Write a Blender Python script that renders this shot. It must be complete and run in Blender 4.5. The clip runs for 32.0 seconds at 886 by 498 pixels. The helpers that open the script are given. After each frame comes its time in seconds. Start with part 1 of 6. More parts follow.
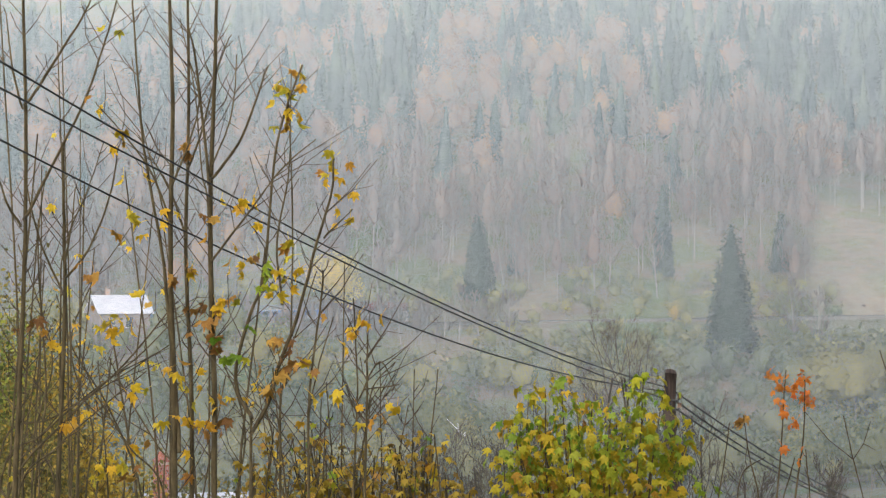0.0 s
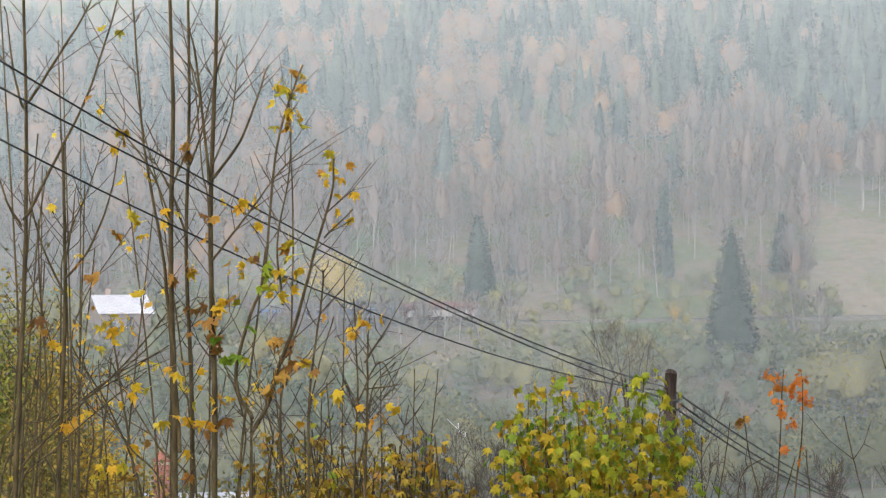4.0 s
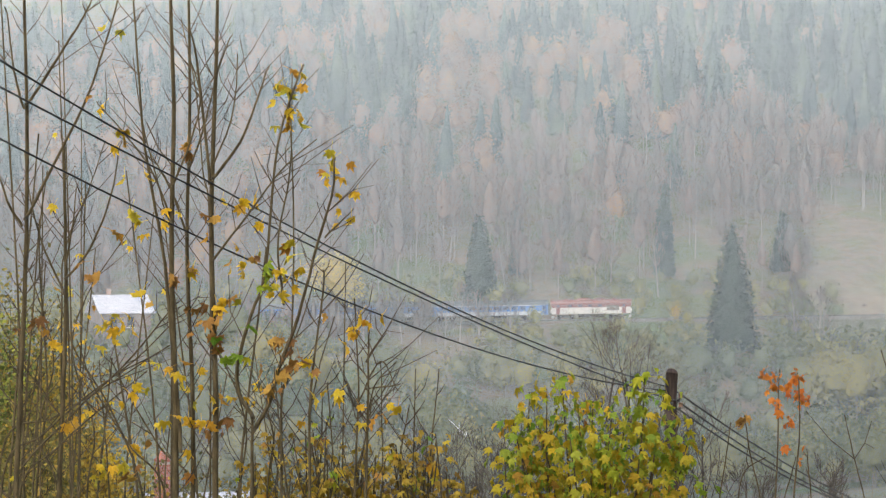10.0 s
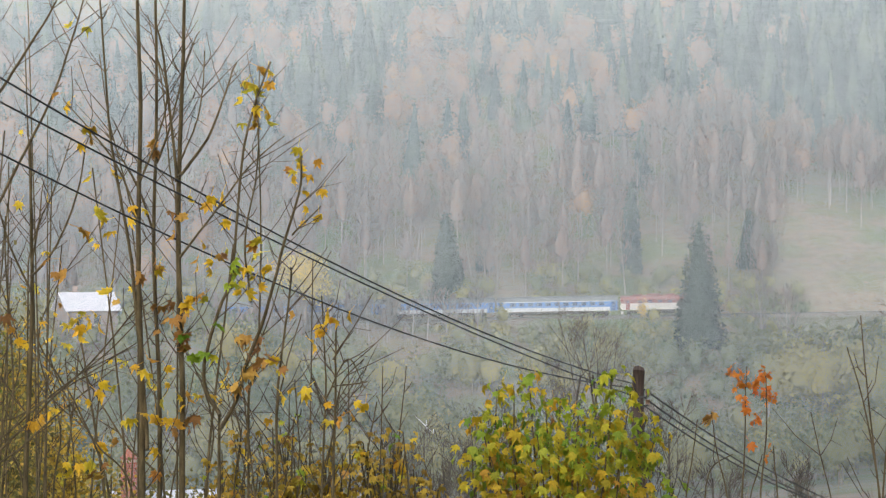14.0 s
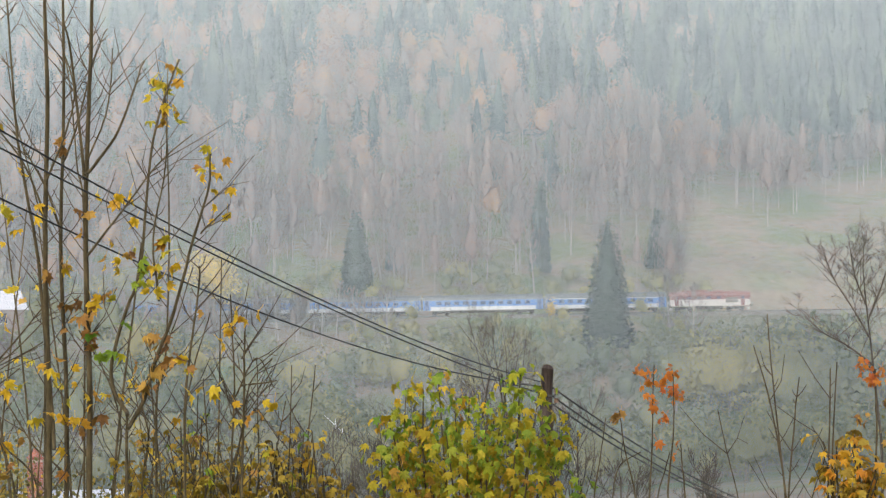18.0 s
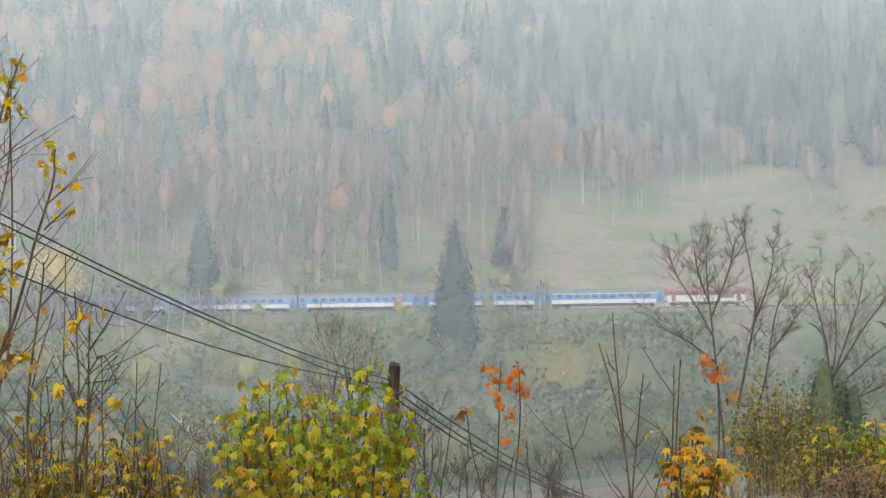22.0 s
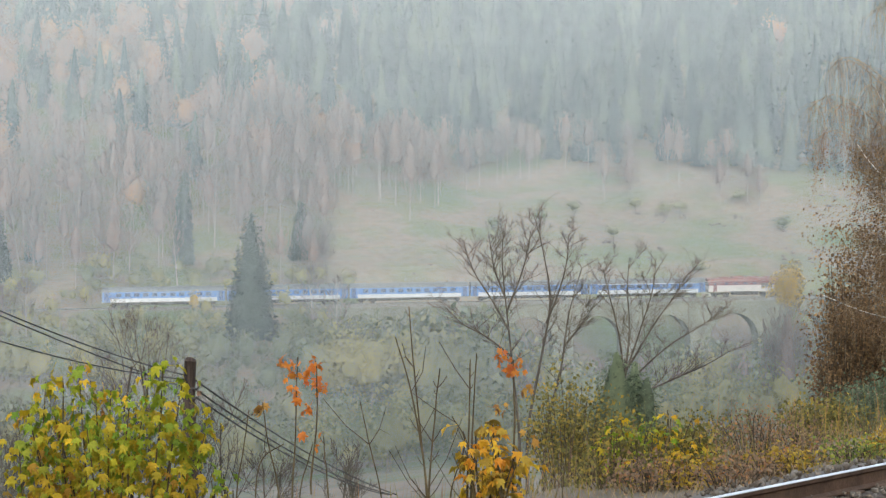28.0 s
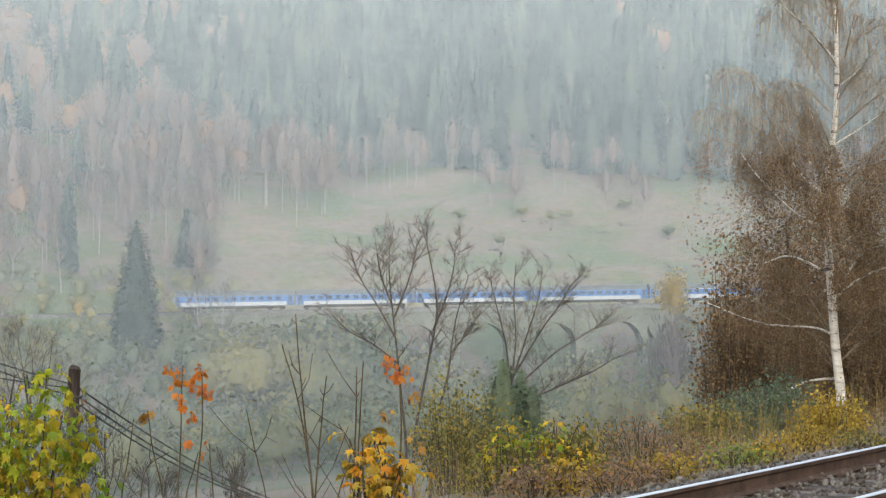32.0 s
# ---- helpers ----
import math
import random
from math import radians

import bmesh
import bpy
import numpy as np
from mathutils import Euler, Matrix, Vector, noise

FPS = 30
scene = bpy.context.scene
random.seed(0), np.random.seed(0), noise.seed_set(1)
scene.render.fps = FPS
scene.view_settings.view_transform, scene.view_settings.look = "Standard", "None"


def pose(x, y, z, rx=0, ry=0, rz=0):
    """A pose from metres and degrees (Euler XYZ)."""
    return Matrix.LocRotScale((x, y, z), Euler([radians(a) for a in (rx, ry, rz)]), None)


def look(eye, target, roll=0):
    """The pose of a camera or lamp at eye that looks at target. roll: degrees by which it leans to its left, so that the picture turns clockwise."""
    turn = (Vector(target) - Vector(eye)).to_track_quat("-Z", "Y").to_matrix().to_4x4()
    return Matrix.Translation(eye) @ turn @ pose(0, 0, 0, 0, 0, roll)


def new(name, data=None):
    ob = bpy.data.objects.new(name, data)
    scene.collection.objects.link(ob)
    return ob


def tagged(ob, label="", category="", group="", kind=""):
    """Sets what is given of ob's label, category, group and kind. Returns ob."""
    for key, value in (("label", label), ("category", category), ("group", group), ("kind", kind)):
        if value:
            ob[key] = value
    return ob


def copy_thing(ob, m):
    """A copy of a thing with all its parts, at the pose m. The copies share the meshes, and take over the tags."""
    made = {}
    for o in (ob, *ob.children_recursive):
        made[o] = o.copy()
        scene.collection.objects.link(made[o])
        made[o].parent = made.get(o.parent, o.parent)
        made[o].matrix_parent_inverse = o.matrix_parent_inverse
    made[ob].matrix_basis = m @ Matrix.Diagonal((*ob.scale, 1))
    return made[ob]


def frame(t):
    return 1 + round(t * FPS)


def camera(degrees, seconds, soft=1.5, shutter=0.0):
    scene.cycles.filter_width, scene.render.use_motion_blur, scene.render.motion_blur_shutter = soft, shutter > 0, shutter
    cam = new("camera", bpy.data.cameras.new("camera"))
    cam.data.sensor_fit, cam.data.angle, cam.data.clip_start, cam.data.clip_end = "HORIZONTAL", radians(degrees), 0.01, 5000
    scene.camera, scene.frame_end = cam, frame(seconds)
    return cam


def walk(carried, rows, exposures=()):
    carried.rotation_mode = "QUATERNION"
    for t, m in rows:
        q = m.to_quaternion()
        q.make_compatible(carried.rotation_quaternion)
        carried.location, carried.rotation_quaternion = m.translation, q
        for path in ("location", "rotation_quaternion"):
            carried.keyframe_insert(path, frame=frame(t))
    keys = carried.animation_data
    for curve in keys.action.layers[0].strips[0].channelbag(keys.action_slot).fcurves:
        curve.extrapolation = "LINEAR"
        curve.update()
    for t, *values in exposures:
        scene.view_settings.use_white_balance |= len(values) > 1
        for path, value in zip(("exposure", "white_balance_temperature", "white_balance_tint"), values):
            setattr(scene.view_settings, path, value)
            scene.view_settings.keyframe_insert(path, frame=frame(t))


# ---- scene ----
cam = camera(23.93, 32.0, soft=1.3)
EYE = (0.0, 0.0, 2.02)
# seconds, turn, tilt, roll in degrees
PAN = [(0, -0.15, 90.46, -0.13), (0.5, -0.15, 90.46, -0.15), (1, -0.14, 90.46, -0.11), (1.5, -0.14, 90.46, -0.11), (2, -0.14, 90.46, -0.12),
        (2.5, -0.14, 90.46, -0.12), (3, -0.14, 90.46, -0.12), (3.5, -0.14, 90.46, -0.11), (5.5, -0.14, 90.46, -0.10), (6, -0.14, 90.46, -0.11),
        (6.5, -0.14, 90.46, -0.10), (7, -0.14, 90.45, -0.07), (7.5, -0.14, 90.45, -0.07), (8, -0.14, 90.46, -0.08), (8.5, -0.14, 90.46, -0.11),
        (9, -0.14, 90.45, -0.07), (9.5, -0.13, 90.45, -0.12), (10, -0.12, 90.45, -0.14), (10.5, -0.60, 90.37, -0.01), (11, -0.87, 90.35, 0.02),
        (11.5, -0.85, 90.38, -0.07), (12, -0.84, 90.38, -0.04), (12.5, -0.84, 90.38, -0.03), (13, -0.83, 90.38, -0.03), (13.5, -0.83, 90.37, -0.10),
        (15.5, -1.86, 90.42, -0.05), (16, -1.97, 90.36, 0.04), (16.5, -2.57, 90.21, -0.08), (17, -2.55, 90.25, -0.06), (17.5, -2.95, 90.37, -0.00),
        (18, -3.50, 90.34, -0.08), (18.5, -3.45, 90.38, -0.07), (19, -3.64, 90.25, -0.05), (19.5, -4.88, 90.25, 0.02), (20, -5.24, 90.36, 0.05),
        (20.5, -6.04, 90.39, 0.02), (21, -6.04, 90.38, 0.02), (21.5, -6.11, 90.34, 0.07), (22, -7.68, 90.27, 0.09), (22.5, -8.79, 90.31, 0.14),
        (23, -8.76, 90.37, 0.09), (23.5, -8.81, 90.38, 0.12), (24, -10.38, 90.32, 0.15), (24.5, -11.25, 90.33, 0.17), (25, -11.17, 90.34, 0.07),
        (25.5, -11.15, 90.33, -0.00), (27.5, -12.60, 90.14, 0.04), (28, -13.24, 90.13, 0.09), (28.5, -14.01, 90.10, 0.19), (29, -14.02, 90.11, 0.18),
        (29.5, -14.04, 90.32, 0.10), (30, -14.08, 90.32, 0.13), (30.5, -15.07, 90.17, 0.27), (31, -15.58, 90.12, 0.22), (31.5, -16.24, 90.22, 0.22),
        (32, -16.34, 90.34, 0.15)]
walk(cam, [(t, pose(*EYE, tilt, 0, turn) @ pose(0, 0, 0, 0, 0, roll)) for t, turn, tilt, roll in PAN],
     exposures=[(0, 1.96, 6400, 9), (16, 1.97, 6400, 8.5), (24, 2.0, 6360, 6), (32, 2.02, 6360, 6)])

# ---- light: a bright overcast autumn morning ----
world = bpy.data.worlds.new("sky")
scene.world = world
world.use_nodes = True
wn, wl = world.node_tree.nodes, world.node_tree.links
sky = wn.new("ShaderNodeTexSky")
sky.sky_type, sky.sun_disc, sky.sun_elevation, sky.sun_rotation = "NISHITA", False, radians(14), radians(188)
sky.air_density, sky.dust_density, sky.ozone_density = 1.0, 4.0, 1.0
veil = wn.new("ShaderNodeHueSaturation")  # the cloud cover takes the blue out of the sky
veil.inputs["Saturation"].default_value = 0.6
wl.new(sky.outputs["Color"], veil.inputs["Color"])
wl.new(veil.outputs["Color"], wn["Background"].inputs["Color"])
wn["Background"].inputs["Strength"].default_value = 0.15
sun = new("sun", bpy.data.lights.new("sun", "SUN"))
sun.data.energy, sun.data.angle, sun.data.color = 0.8, radians(30), (1.0, 0.98, 0.96)
sun.matrix_world = look((0, 0, 0), (math.sin(radians(8)), math.cos(radians(8)), -math.tan(radians(14))))

# distance of each sheet of haze strips and the share of the view that it covers
HAZE_SHEETS = ((130, 0.15), (230, 0.15), (340, 0.13), (449, 0.09), (520, 0.10), (590, 0.10), (660, 0.10), (740, 0.10))

# ---- materials ----


def ramp(nodes, links, fac, stops):
    node = nodes.new("ShaderNodeValToRGB")
    el = node.color_ramp.elements
    while len(el) < len(stops):
        el.new(0.5)
    for e, (p, c) in zip(el, stops):
        e.position, e.color = p, (*c, 1)
    links.new(fac, node.inputs["Fac"])
    return node.outputs["Color"]


def material(name, stops, scale=1.0, fine=8.0, rough=0.8, bump=0.0, metal=0.0, by="noise", through_light=0.0, stretch=(1, 1, 1), mottle=0.25):
    """Procedural surface. stops: colour ramp; by: what picks the colour (noise, piece, object); mottle: strength of the second scale."""
    m = bpy.data.materials.new(name)
    m.use_nodes = True
    n, l = m.node_tree.nodes, m.node_tree.links
    b = n["Principled BSDF"]
    b.inputs["Roughness"].default_value, b.inputs["Metallic"].default_value = rough, metal
    b.inputs["Specular IOR Level"].default_value = 0.25
    co = n.new("ShaderNodeTexCoord")
    mp = n.new("ShaderNodeMapping")
    mp.inputs["Scale"].default_value = stretch
    if by == "place":
        geo = n.new("ShaderNodeNewGeometry")
        l.new(geo.outputs["Position"], mp.inputs["Vector"])
    else:
        l.new(co.outputs["Object"], mp.inputs["Vector"])
    big = n.new("ShaderNodeTexNoise")
    big.inputs["Scale"].default_value, big.inputs["Detail"].default_value = scale, 6.0
    l.new(mp.outputs["Vector"], big.inputs["Vector"])
    small = n.new("ShaderNodeTexNoise")
    small.inputs["Scale"].default_value, small.inputs["Detail"].default_value = scale * fine, 4.0
    l.new(mp.outputs["Vector"], small.inputs["Vector"])
    fac = big.outputs["Fac"]
    if by == "piece":
        fac = n.new("ShaderNodeNewGeometry").outputs["Random Per Island"]
    elif by == "object":
        fac = n.new("ShaderNodeObjectInfo").outputs["Random"]
    col = ramp(n, l, fac, stops)
    mix = n.new("ShaderNodeMix")
    mix.data_type, mix.blend_type = "RGBA", "MULTIPLY"
    mix.inputs["Factor"].default_value = mottle
    l.new(col, mix.inputs["A"])
    l.new(ramp(n, l, small.outputs["Fac"], [(0.3, (0.3, 0.3, 0.3)), (0.7, (1.3, 1.3, 1.3))]), mix.inputs["B"])
    l.new(mix.outputs["Result"], b.inputs["Base Color"])
    if bump:
        bp = n.new("ShaderNodeBump")
        bp.inputs["Strength"].default_value, bp.inputs["Distance"].default_value = bump, 0.02
        l.new(small.outputs["Fac"], bp.inputs["Height"])
        l.new(bp.outputs["Normal"], b.inputs["Normal"])
    if through_light:
        tr = n.new("ShaderNodeBsdfTranslucent")
        l.new(mix.outputs["Result"], tr.inputs["Color"])
        ms = n.new("ShaderNodeMixShader")
        ms.inputs["Fac"].default_value = through_light
        l.new(b.outputs["BSDF"], ms.inputs[1])
        l.new(tr.outputs["BSDF"], ms.inputs[2])
        l.new(ms.outputs["Shader"], n["Material Output"].inputs["Surface"])
    return m


GROUND = material("meadow_and_litter", [(0.34, (0.105, 0.14, 0.075)), (0.44, (0.14, 0.145, 0.092)), (0.52, (0.185, 0.15, 0.124)), (0.60, (0.16, 0.148, 0.102)), (0.68, (0.11, 0.145, 0.075))],
                  scale=0.035, fine=14, rough=1.0, by="place", mottle=0.3)
BALLAST_BED = material("ballast_bed", [(0.3, (0.10, 0.085, 0.075)), (0.7, (0.20, 0.18, 0.16))], scale=3, fine=6, rough=0.95, bump=0.6)
STONE = material("ballast_stone", [(0.0, (0.06, 0.046, 0.036)), (0.5, (0.12, 0.098, 0.08)), (1.0, (0.22, 0.195, 0.17))], scale=6, rough=0.9, by="piece")
STONE_ONE = material("ballast_stone_single", [(0.0, (0.06, 0.046, 0.036)), (0.5, (0.12, 0.098, 0.08)), (1.0, (0.22, 0.195, 0.17))], scale=6, rough=0.9, by="object")
RAIL_RUST = material("rail_rust", [(0.3, (0.06, 0.035, 0.025)), (0.7, (0.12, 0.075, 0.05))], scale=5, fine=8, rough=0.85, bump=0.3)
RAIL_TOP = material("rail_polished", [(0.3, (0.55, 0.55, 0.57)), (0.7, (0.72, 0.72, 0.74))], scale=2, fine=20, rough=0.5, metal=0.6, stretch=(1, 20, 1), mottle=0.1)
SLEEPER = material("sleeper_wood", [(0.3, (0.05, 0.035, 0.028)), (0.7, (0.11, 0.085, 0.07))], scale=2, fine=10, rough=0.9, bump=0.5, stretch=(1, 8, 8))
BARK = material("young_bark", [(0.3, (0.046, 0.034, 0.016)), (0.7, (0.115, 0.086, 0.042))], scale=6, fine=6, rough=0.85, bump=0.4, stretch=(4, 4, 1))
BARK_GREY = material("grey_bark", [(0.3, (0.05, 0.042, 0.034)), (0.7, (0.11, 0.095, 0.078))], scale=4, fine=6, rough=0.9, bump=0.4, stretch=(4, 4, 1))
TWIG = material("twig_bark", [(0.3, (0.046, 0.033, 0.02)), (0.7, (0.10, 0.073, 0.046))], scale=8, rough=0.85)
TWIG_GREY = material("grey_twigs", [(0.2, (0.055, 0.045, 0.036)), (0.8, (0.10, 0.082, 0.064))], scale=2, rough=0.9)
TWIG_TAN = material("tan_twigs", [(0.2, (0.13, 0.095, 0.065)), (0.8, (0.24, 0.18, 0.12))], scale=0.3, rough=0.9, by="piece")
BIRCH_BARK = material("birch_bark", [(0.34, (0.06, 0.05, 0.045)), (0.42, (0.42, 0.38, 0.34)), (0.8, (0.6, 0.57, 0.53))], scale=1.6, fine=5, rough=0.75, bump=0.2, stretch=(1, 1, 4))
# Far barks are toned towards haze: the valley haze is put into their colours.
FAR_BIRCH_BARK = material("hazed_birch_stem_bark", [(0.3, (0.17, 0.16, 0.155)), (0.7, (0.29, 0.275, 0.265))], scale=0.8, rough=0.8)
FAR_BARK = material("hazed_forest_bark", [(0.3, (0.13, 0.12, 0.11)), (0.7, (0.22, 0.2, 0.18))], scale=0.8, rough=0.9)
LEAF_YELLOW = material("maple_leaf_yellow", [(0.0, (0.32, 0.14, 0.02)), (0.2, (0.58, 0.33, 0.015)), (0.6, (0.66, 0.43, 0.018)), (1.0, (0.44, 0.38, 0.03))],
                       scale=14, fine=4, rough=0.55, by="object", through_light=0.35, mottle=0.4)
LEAF_GREEN = material("maple_leaf_green", [(0.0, (0.46, 0.32, 0.015)), (0.3, (0.40, 0.36, 0.018)), (0.65, (0.27, 0.34, 0.02)), (1.0, (0.12, 0.23, 0.018))],
                      scale=14, fine=4, rough=0.55, by="object", through_light=0.35, mottle=0.35)
LEAF_GREEN_MANY = material("maple_leaves_green", [(0.0, (0.44, 0.30, 0.015)), (0.4, (0.44, 0.36, 0.02)), (0.75, (0.31, 0.34, 0.025)), (1.0, (0.13, 0.22, 0.02))],
                           scale=14, fine=4, rough=0.55, by="piece", through_light=0.35, mottle=0.35)
LEAF_OCHRE_MANY = material("maple_leaves_ochre", [(0.0, (0.26, 0.13, 0.015)), (0.4, (0.42, 0.25, 0.018)), (0.75, (0.50, 0.34, 0.02)), (1.0, (0.30, 0.28, 0.025))],
                           scale=14, fine=4, rough=0.6, by="piece", through_light=0.35, mottle=0.4)
LEAF_ORANGE = material("leaf_orange", [(0.0, (0.52, 0.14, 0.015)), (0.6, (0.58, 0.21, 0.025)), (1.0, (0.48, 0.12, 0.03))], scale=14, rough=0.55, by="object", through_light=0.35, mottle=0.3)
LEAF_GOLD = material("leaf_gold", [(0.0, (0.56, 0.22, 0.015)), (0.4, (0.62, 0.35, 0.02)), (1.0, (0.60, 0.42, 0.025))], scale=14, rough=0.55, by="object", through_light=0.35, mottle=0.3)
LEAF_BROWN = material("leaf_brown", [(0.0, (0.17, 0.08, 0.025)), (0.5, (0.34, 0.17, 0.035)), (1.0, (0.46, 0.28, 0.05))], scale=14, rough=0.7, by="object", through_light=0.25, mottle=0.4)
SHRUB_OLIVE = material("shrub_olive", [(0.0, (0.09, 0.085, 0.03)), (0.5, (0.17, 0.15, 0.045)), (0.8, (0.28, 0.22, 0.045)), (1.0, (0.36, 0.23, 0.04))], scale=5, rough=0.7, by="piece", through_light=0.3)
SHRUB_GREEN = material("shrub_green", [(0.0, (0.07, 0.09, 0.03)), (0.5, (0.16, 0.20, 0.04)), (1.0, (0.33, 0.33, 0.05))], scale=5, rough=0.7, by="piece", through_light=0.3)
SHRUB_YELLOW = material("shrub_yellow", [(0.0, (0.20, 0.12, 0.02)), (0.5, (0.36, 0.24, 0.03)), (1.0, (0.48, 0.34, 0.045))], scale=5, rough=0.7, by="piece", through_light=0.3)
SHRUB_RUST = material("shrub_rust", [(0.0, (0.15, 0.10, 0.065)), (0.6, (0.25, 0.175, 0.115)), (1.0, (0.36, 0.17, 0.07))], scale=5, rough=0.8, by="piece", through_light=0.3)
BIRCH_LEAF = material("birch_leaf_brown", [(0.0, (0.085, 0.05, 0.026)), (0.5, (0.15, 0.092, 0.046)), (1.0, (0.26, 0.16, 0.075))], scale=5, rough=0.75, by="piece", through_light=0.3)
DRY_GRASS = material("dry_grass", [(0.0, (0.14, 0.12, 0.055)), (0.5, (0.26, 0.19, 0.105)), (1.0, (0.38, 0.28, 0.17))], scale=5, rough=0.9, by="piece", through_light=0.2)
SPRUCE = material("spruce_needles", [(0.2, (0.038, 0.060, 0.054)), (0.8, (0.062, 0.09, 0.08))], scale=0.3, fine=8, rough=0.9, by="piece", through_light=0.45)
DARK_FIR = material("dark_fir_needles", [(0.2, (0.09, 0.115, 0.078)), (0.8, (0.17, 0.205, 0.125))], scale=0.8, fine=8, rough=0.9, by="piece", through_light=0.45)
# Haze is put into the far wood colours: bluer spruce, muted birch and beech.
WOOD_SPRUCE = material("hazed_spruce_needles", [(0.36, (0.042, 0.068, 0.078)), (0.5, (0.066, 0.098, 0.104)), (0.64, (0.12, 0.15, 0.125))], scale=0.045, fine=10, rough=1.0, by="place", through_light=0.5, mottle=0.15)
WOOD_BIRCH = material("hazed_birch_twigs", [(0.36, (0.165, 0.15, 0.15)), (0.5, (0.205, 0.168, 0.165)), (0.64, (0.235, 0.182, 0.168))], scale=0.06, fine=10, rough=1.0, by="place", through_light=0.5, mottle=0.15)
WOOD_TAN = material("hazed_beech_leaves", [(0.36, (0.205, 0.165, 0.16)), (0.5, (0.25, 0.178, 0.155)), (0.64, (0.30, 0.205, 0.14))], scale=0.09, fine=10, rough=1.0, by="place", through_light=0.5, mottle=0.15)
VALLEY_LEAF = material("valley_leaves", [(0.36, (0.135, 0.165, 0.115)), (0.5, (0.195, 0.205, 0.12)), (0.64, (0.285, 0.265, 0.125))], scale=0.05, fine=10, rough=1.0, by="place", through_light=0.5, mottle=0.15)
GOLD_TREE = material("golden_crown", [(0.3, (0.46, 0.36, 0.12)), (0.7, (0.54, 0.43, 0.15))], scale=0.3, fine=6, rough=0.9, through_light=0.5)
GOLD_BIRCH = material("golden_birch_crown", [(0.3, (0.33, 0.24, 0.08)), (0.7, (0.42, 0.31, 0.11))], scale=0.3, fine=6, rough=0.9, through_light=0.5)
POLE_WOOD = material("pole_wood", [(0.3, (0.035, 0.026, 0.022)), (0.7, (0.095, 0.068, 0.055))], scale=5, fine=6, rough=0.9, bump=0.7, stretch=(6, 6, 0.6))
CABLE = material("cable_rubber", [(0.3, (0.012, 0.012, 0.013)), (0.7, (0.03, 0.03, 0.032))], scale=5, rough=0.6)
INSULATOR = material("insulator_ceramic", [(0.3, (0.10, 0.06, 0.04)), (0.7, (0.18, 0.11, 0.07))], scale=8, rough=0.35)
MASONRY = material("viaduct_masonry", [(0.3, (0.085, 0.095, 0.075)), (0.5, (0.115, 0.12, 0.098)), (0.7, (0.15, 0.148, 0.125))], scale=0.35, fine=12, rough=0.95, bump=0.3, mottle=0.35, by="place")
CONCRETE = material("formation_gravel", [(0.3, (0.10, 0.095, 0.088)), (0.7, (0.15, 0.145, 0.135))], scale=0.5, fine=10, rough=0.95)
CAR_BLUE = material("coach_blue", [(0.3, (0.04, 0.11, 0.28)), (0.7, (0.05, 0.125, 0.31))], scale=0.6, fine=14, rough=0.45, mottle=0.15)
# White paint greyed: part of the haze over the train is in this colour.
CAR_WHITE = material("coach_white_hazed", [(0.3, (0.27, 0.29, 0.32)), (0.7, (0.32, 0.34, 0.37))], scale=0.6, fine=14, rough=0.5, mottle=0.12)
CAR_ROOF = material("coach_roof_grey", [(0.3, (0.085, 0.095, 0.105)), (0.7, (0.11, 0.12, 0.13))], scale=0.6, fine=10, rough=0.6, mottle=0.2)
CAR_DOOR = material("coach_door_blue", [(0.3, (0.03, 0.06, 0.14)), (0.7, (0.035, 0.07, 0.16))], scale=0.8, rough=0.45)
CAR_GLASS = material("coach_glass", [(0.3, (0.035, 0.055, 0.10)), (0.7, (0.05, 0.07, 0.115))], scale=0.4, rough=0.12, mottle=0.1)
UNDER = material("underframe_grime", [(0.3, (0.022, 0.021, 0.02)), (0.7, (0.045, 0.042, 0.038))], scale=1.5, fine=8, rough=0.9)
LOCO_RED = material("locomotive_maroon", [(0.3, (0.10, 0.035, 0.04)), (0.7, (0.125, 0.05, 0.052))], scale=0.7, fine=12, rough=0.5, mottle=0.2)
LOCO_CREAM = material("locomotive_cream", [(0.3, (0.27, 0.27, 0.28)), (0.7, (0.32, 0.32, 0.325))], scale=0.7, fine=12, rough=0.5, mottle=0.15)
LOCO_ROOF = material("locomotive_roof_pink", [(0.3, (0.16, 0.075, 0.075)), (0.7, (0.20, 0.105, 0.10))], scale=0.7, fine=10, rough=0.6, mottle=0.2)
STEEL_DARK = material("dark_steel", [(0.3, (0.05, 0.05, 0.052)), (0.7, (0.10, 0.10, 0.10))], scale=2, rough=0.6)
ROOF_PALE = material("pale_sheet_roof", [(0.3, (0.36, 0.37, 0.42)), (0.7, (0.43, 0.44, 0.49))], scale=0.5, fine=10, rough=0.45, mottle=0.12)
RENDER_WALL = material("house_plaster", [(0.3, (0.13, 0.112, 0.108)), (0.7, (0.18, 0.155, 0.148))], scale=0.6, fine=12, rough=0.95)
TIMBER = material("gable_timber", [(0.3, (0.13, 0.10, 0.09)), (0.7, (0.2, 0.16, 0.14))], scale=0.8, fine=8, rough=0.9, stretch=(6, 6, 1))
BRICK_RED = material("chimney_brick", [(0.0, (0.20, 0.065, 0.045)), (1.0, (0.29, 0.11, 0.075))], scale=2, rough=0.95, by="object")
MORTAR = material("mortar", [(0.3, (0.25, 0.18, 0.155)), (0.7, (0.32, 0.24, 0.21))], scale=3, rough=1.0)
WIN_DARK = material("house_window_glass", [(0.3, (0.03, 0.035, 0.04)), (0.7, (0.06, 0.065, 0.07))], scale=1, rough=0.1)
WHITE_METAL = material("white_metal", [(0.3, (0.5, 0.52, 0.53)), (0.7, (0.6, 0.61, 0.62))], scale=2, rough=0.5)

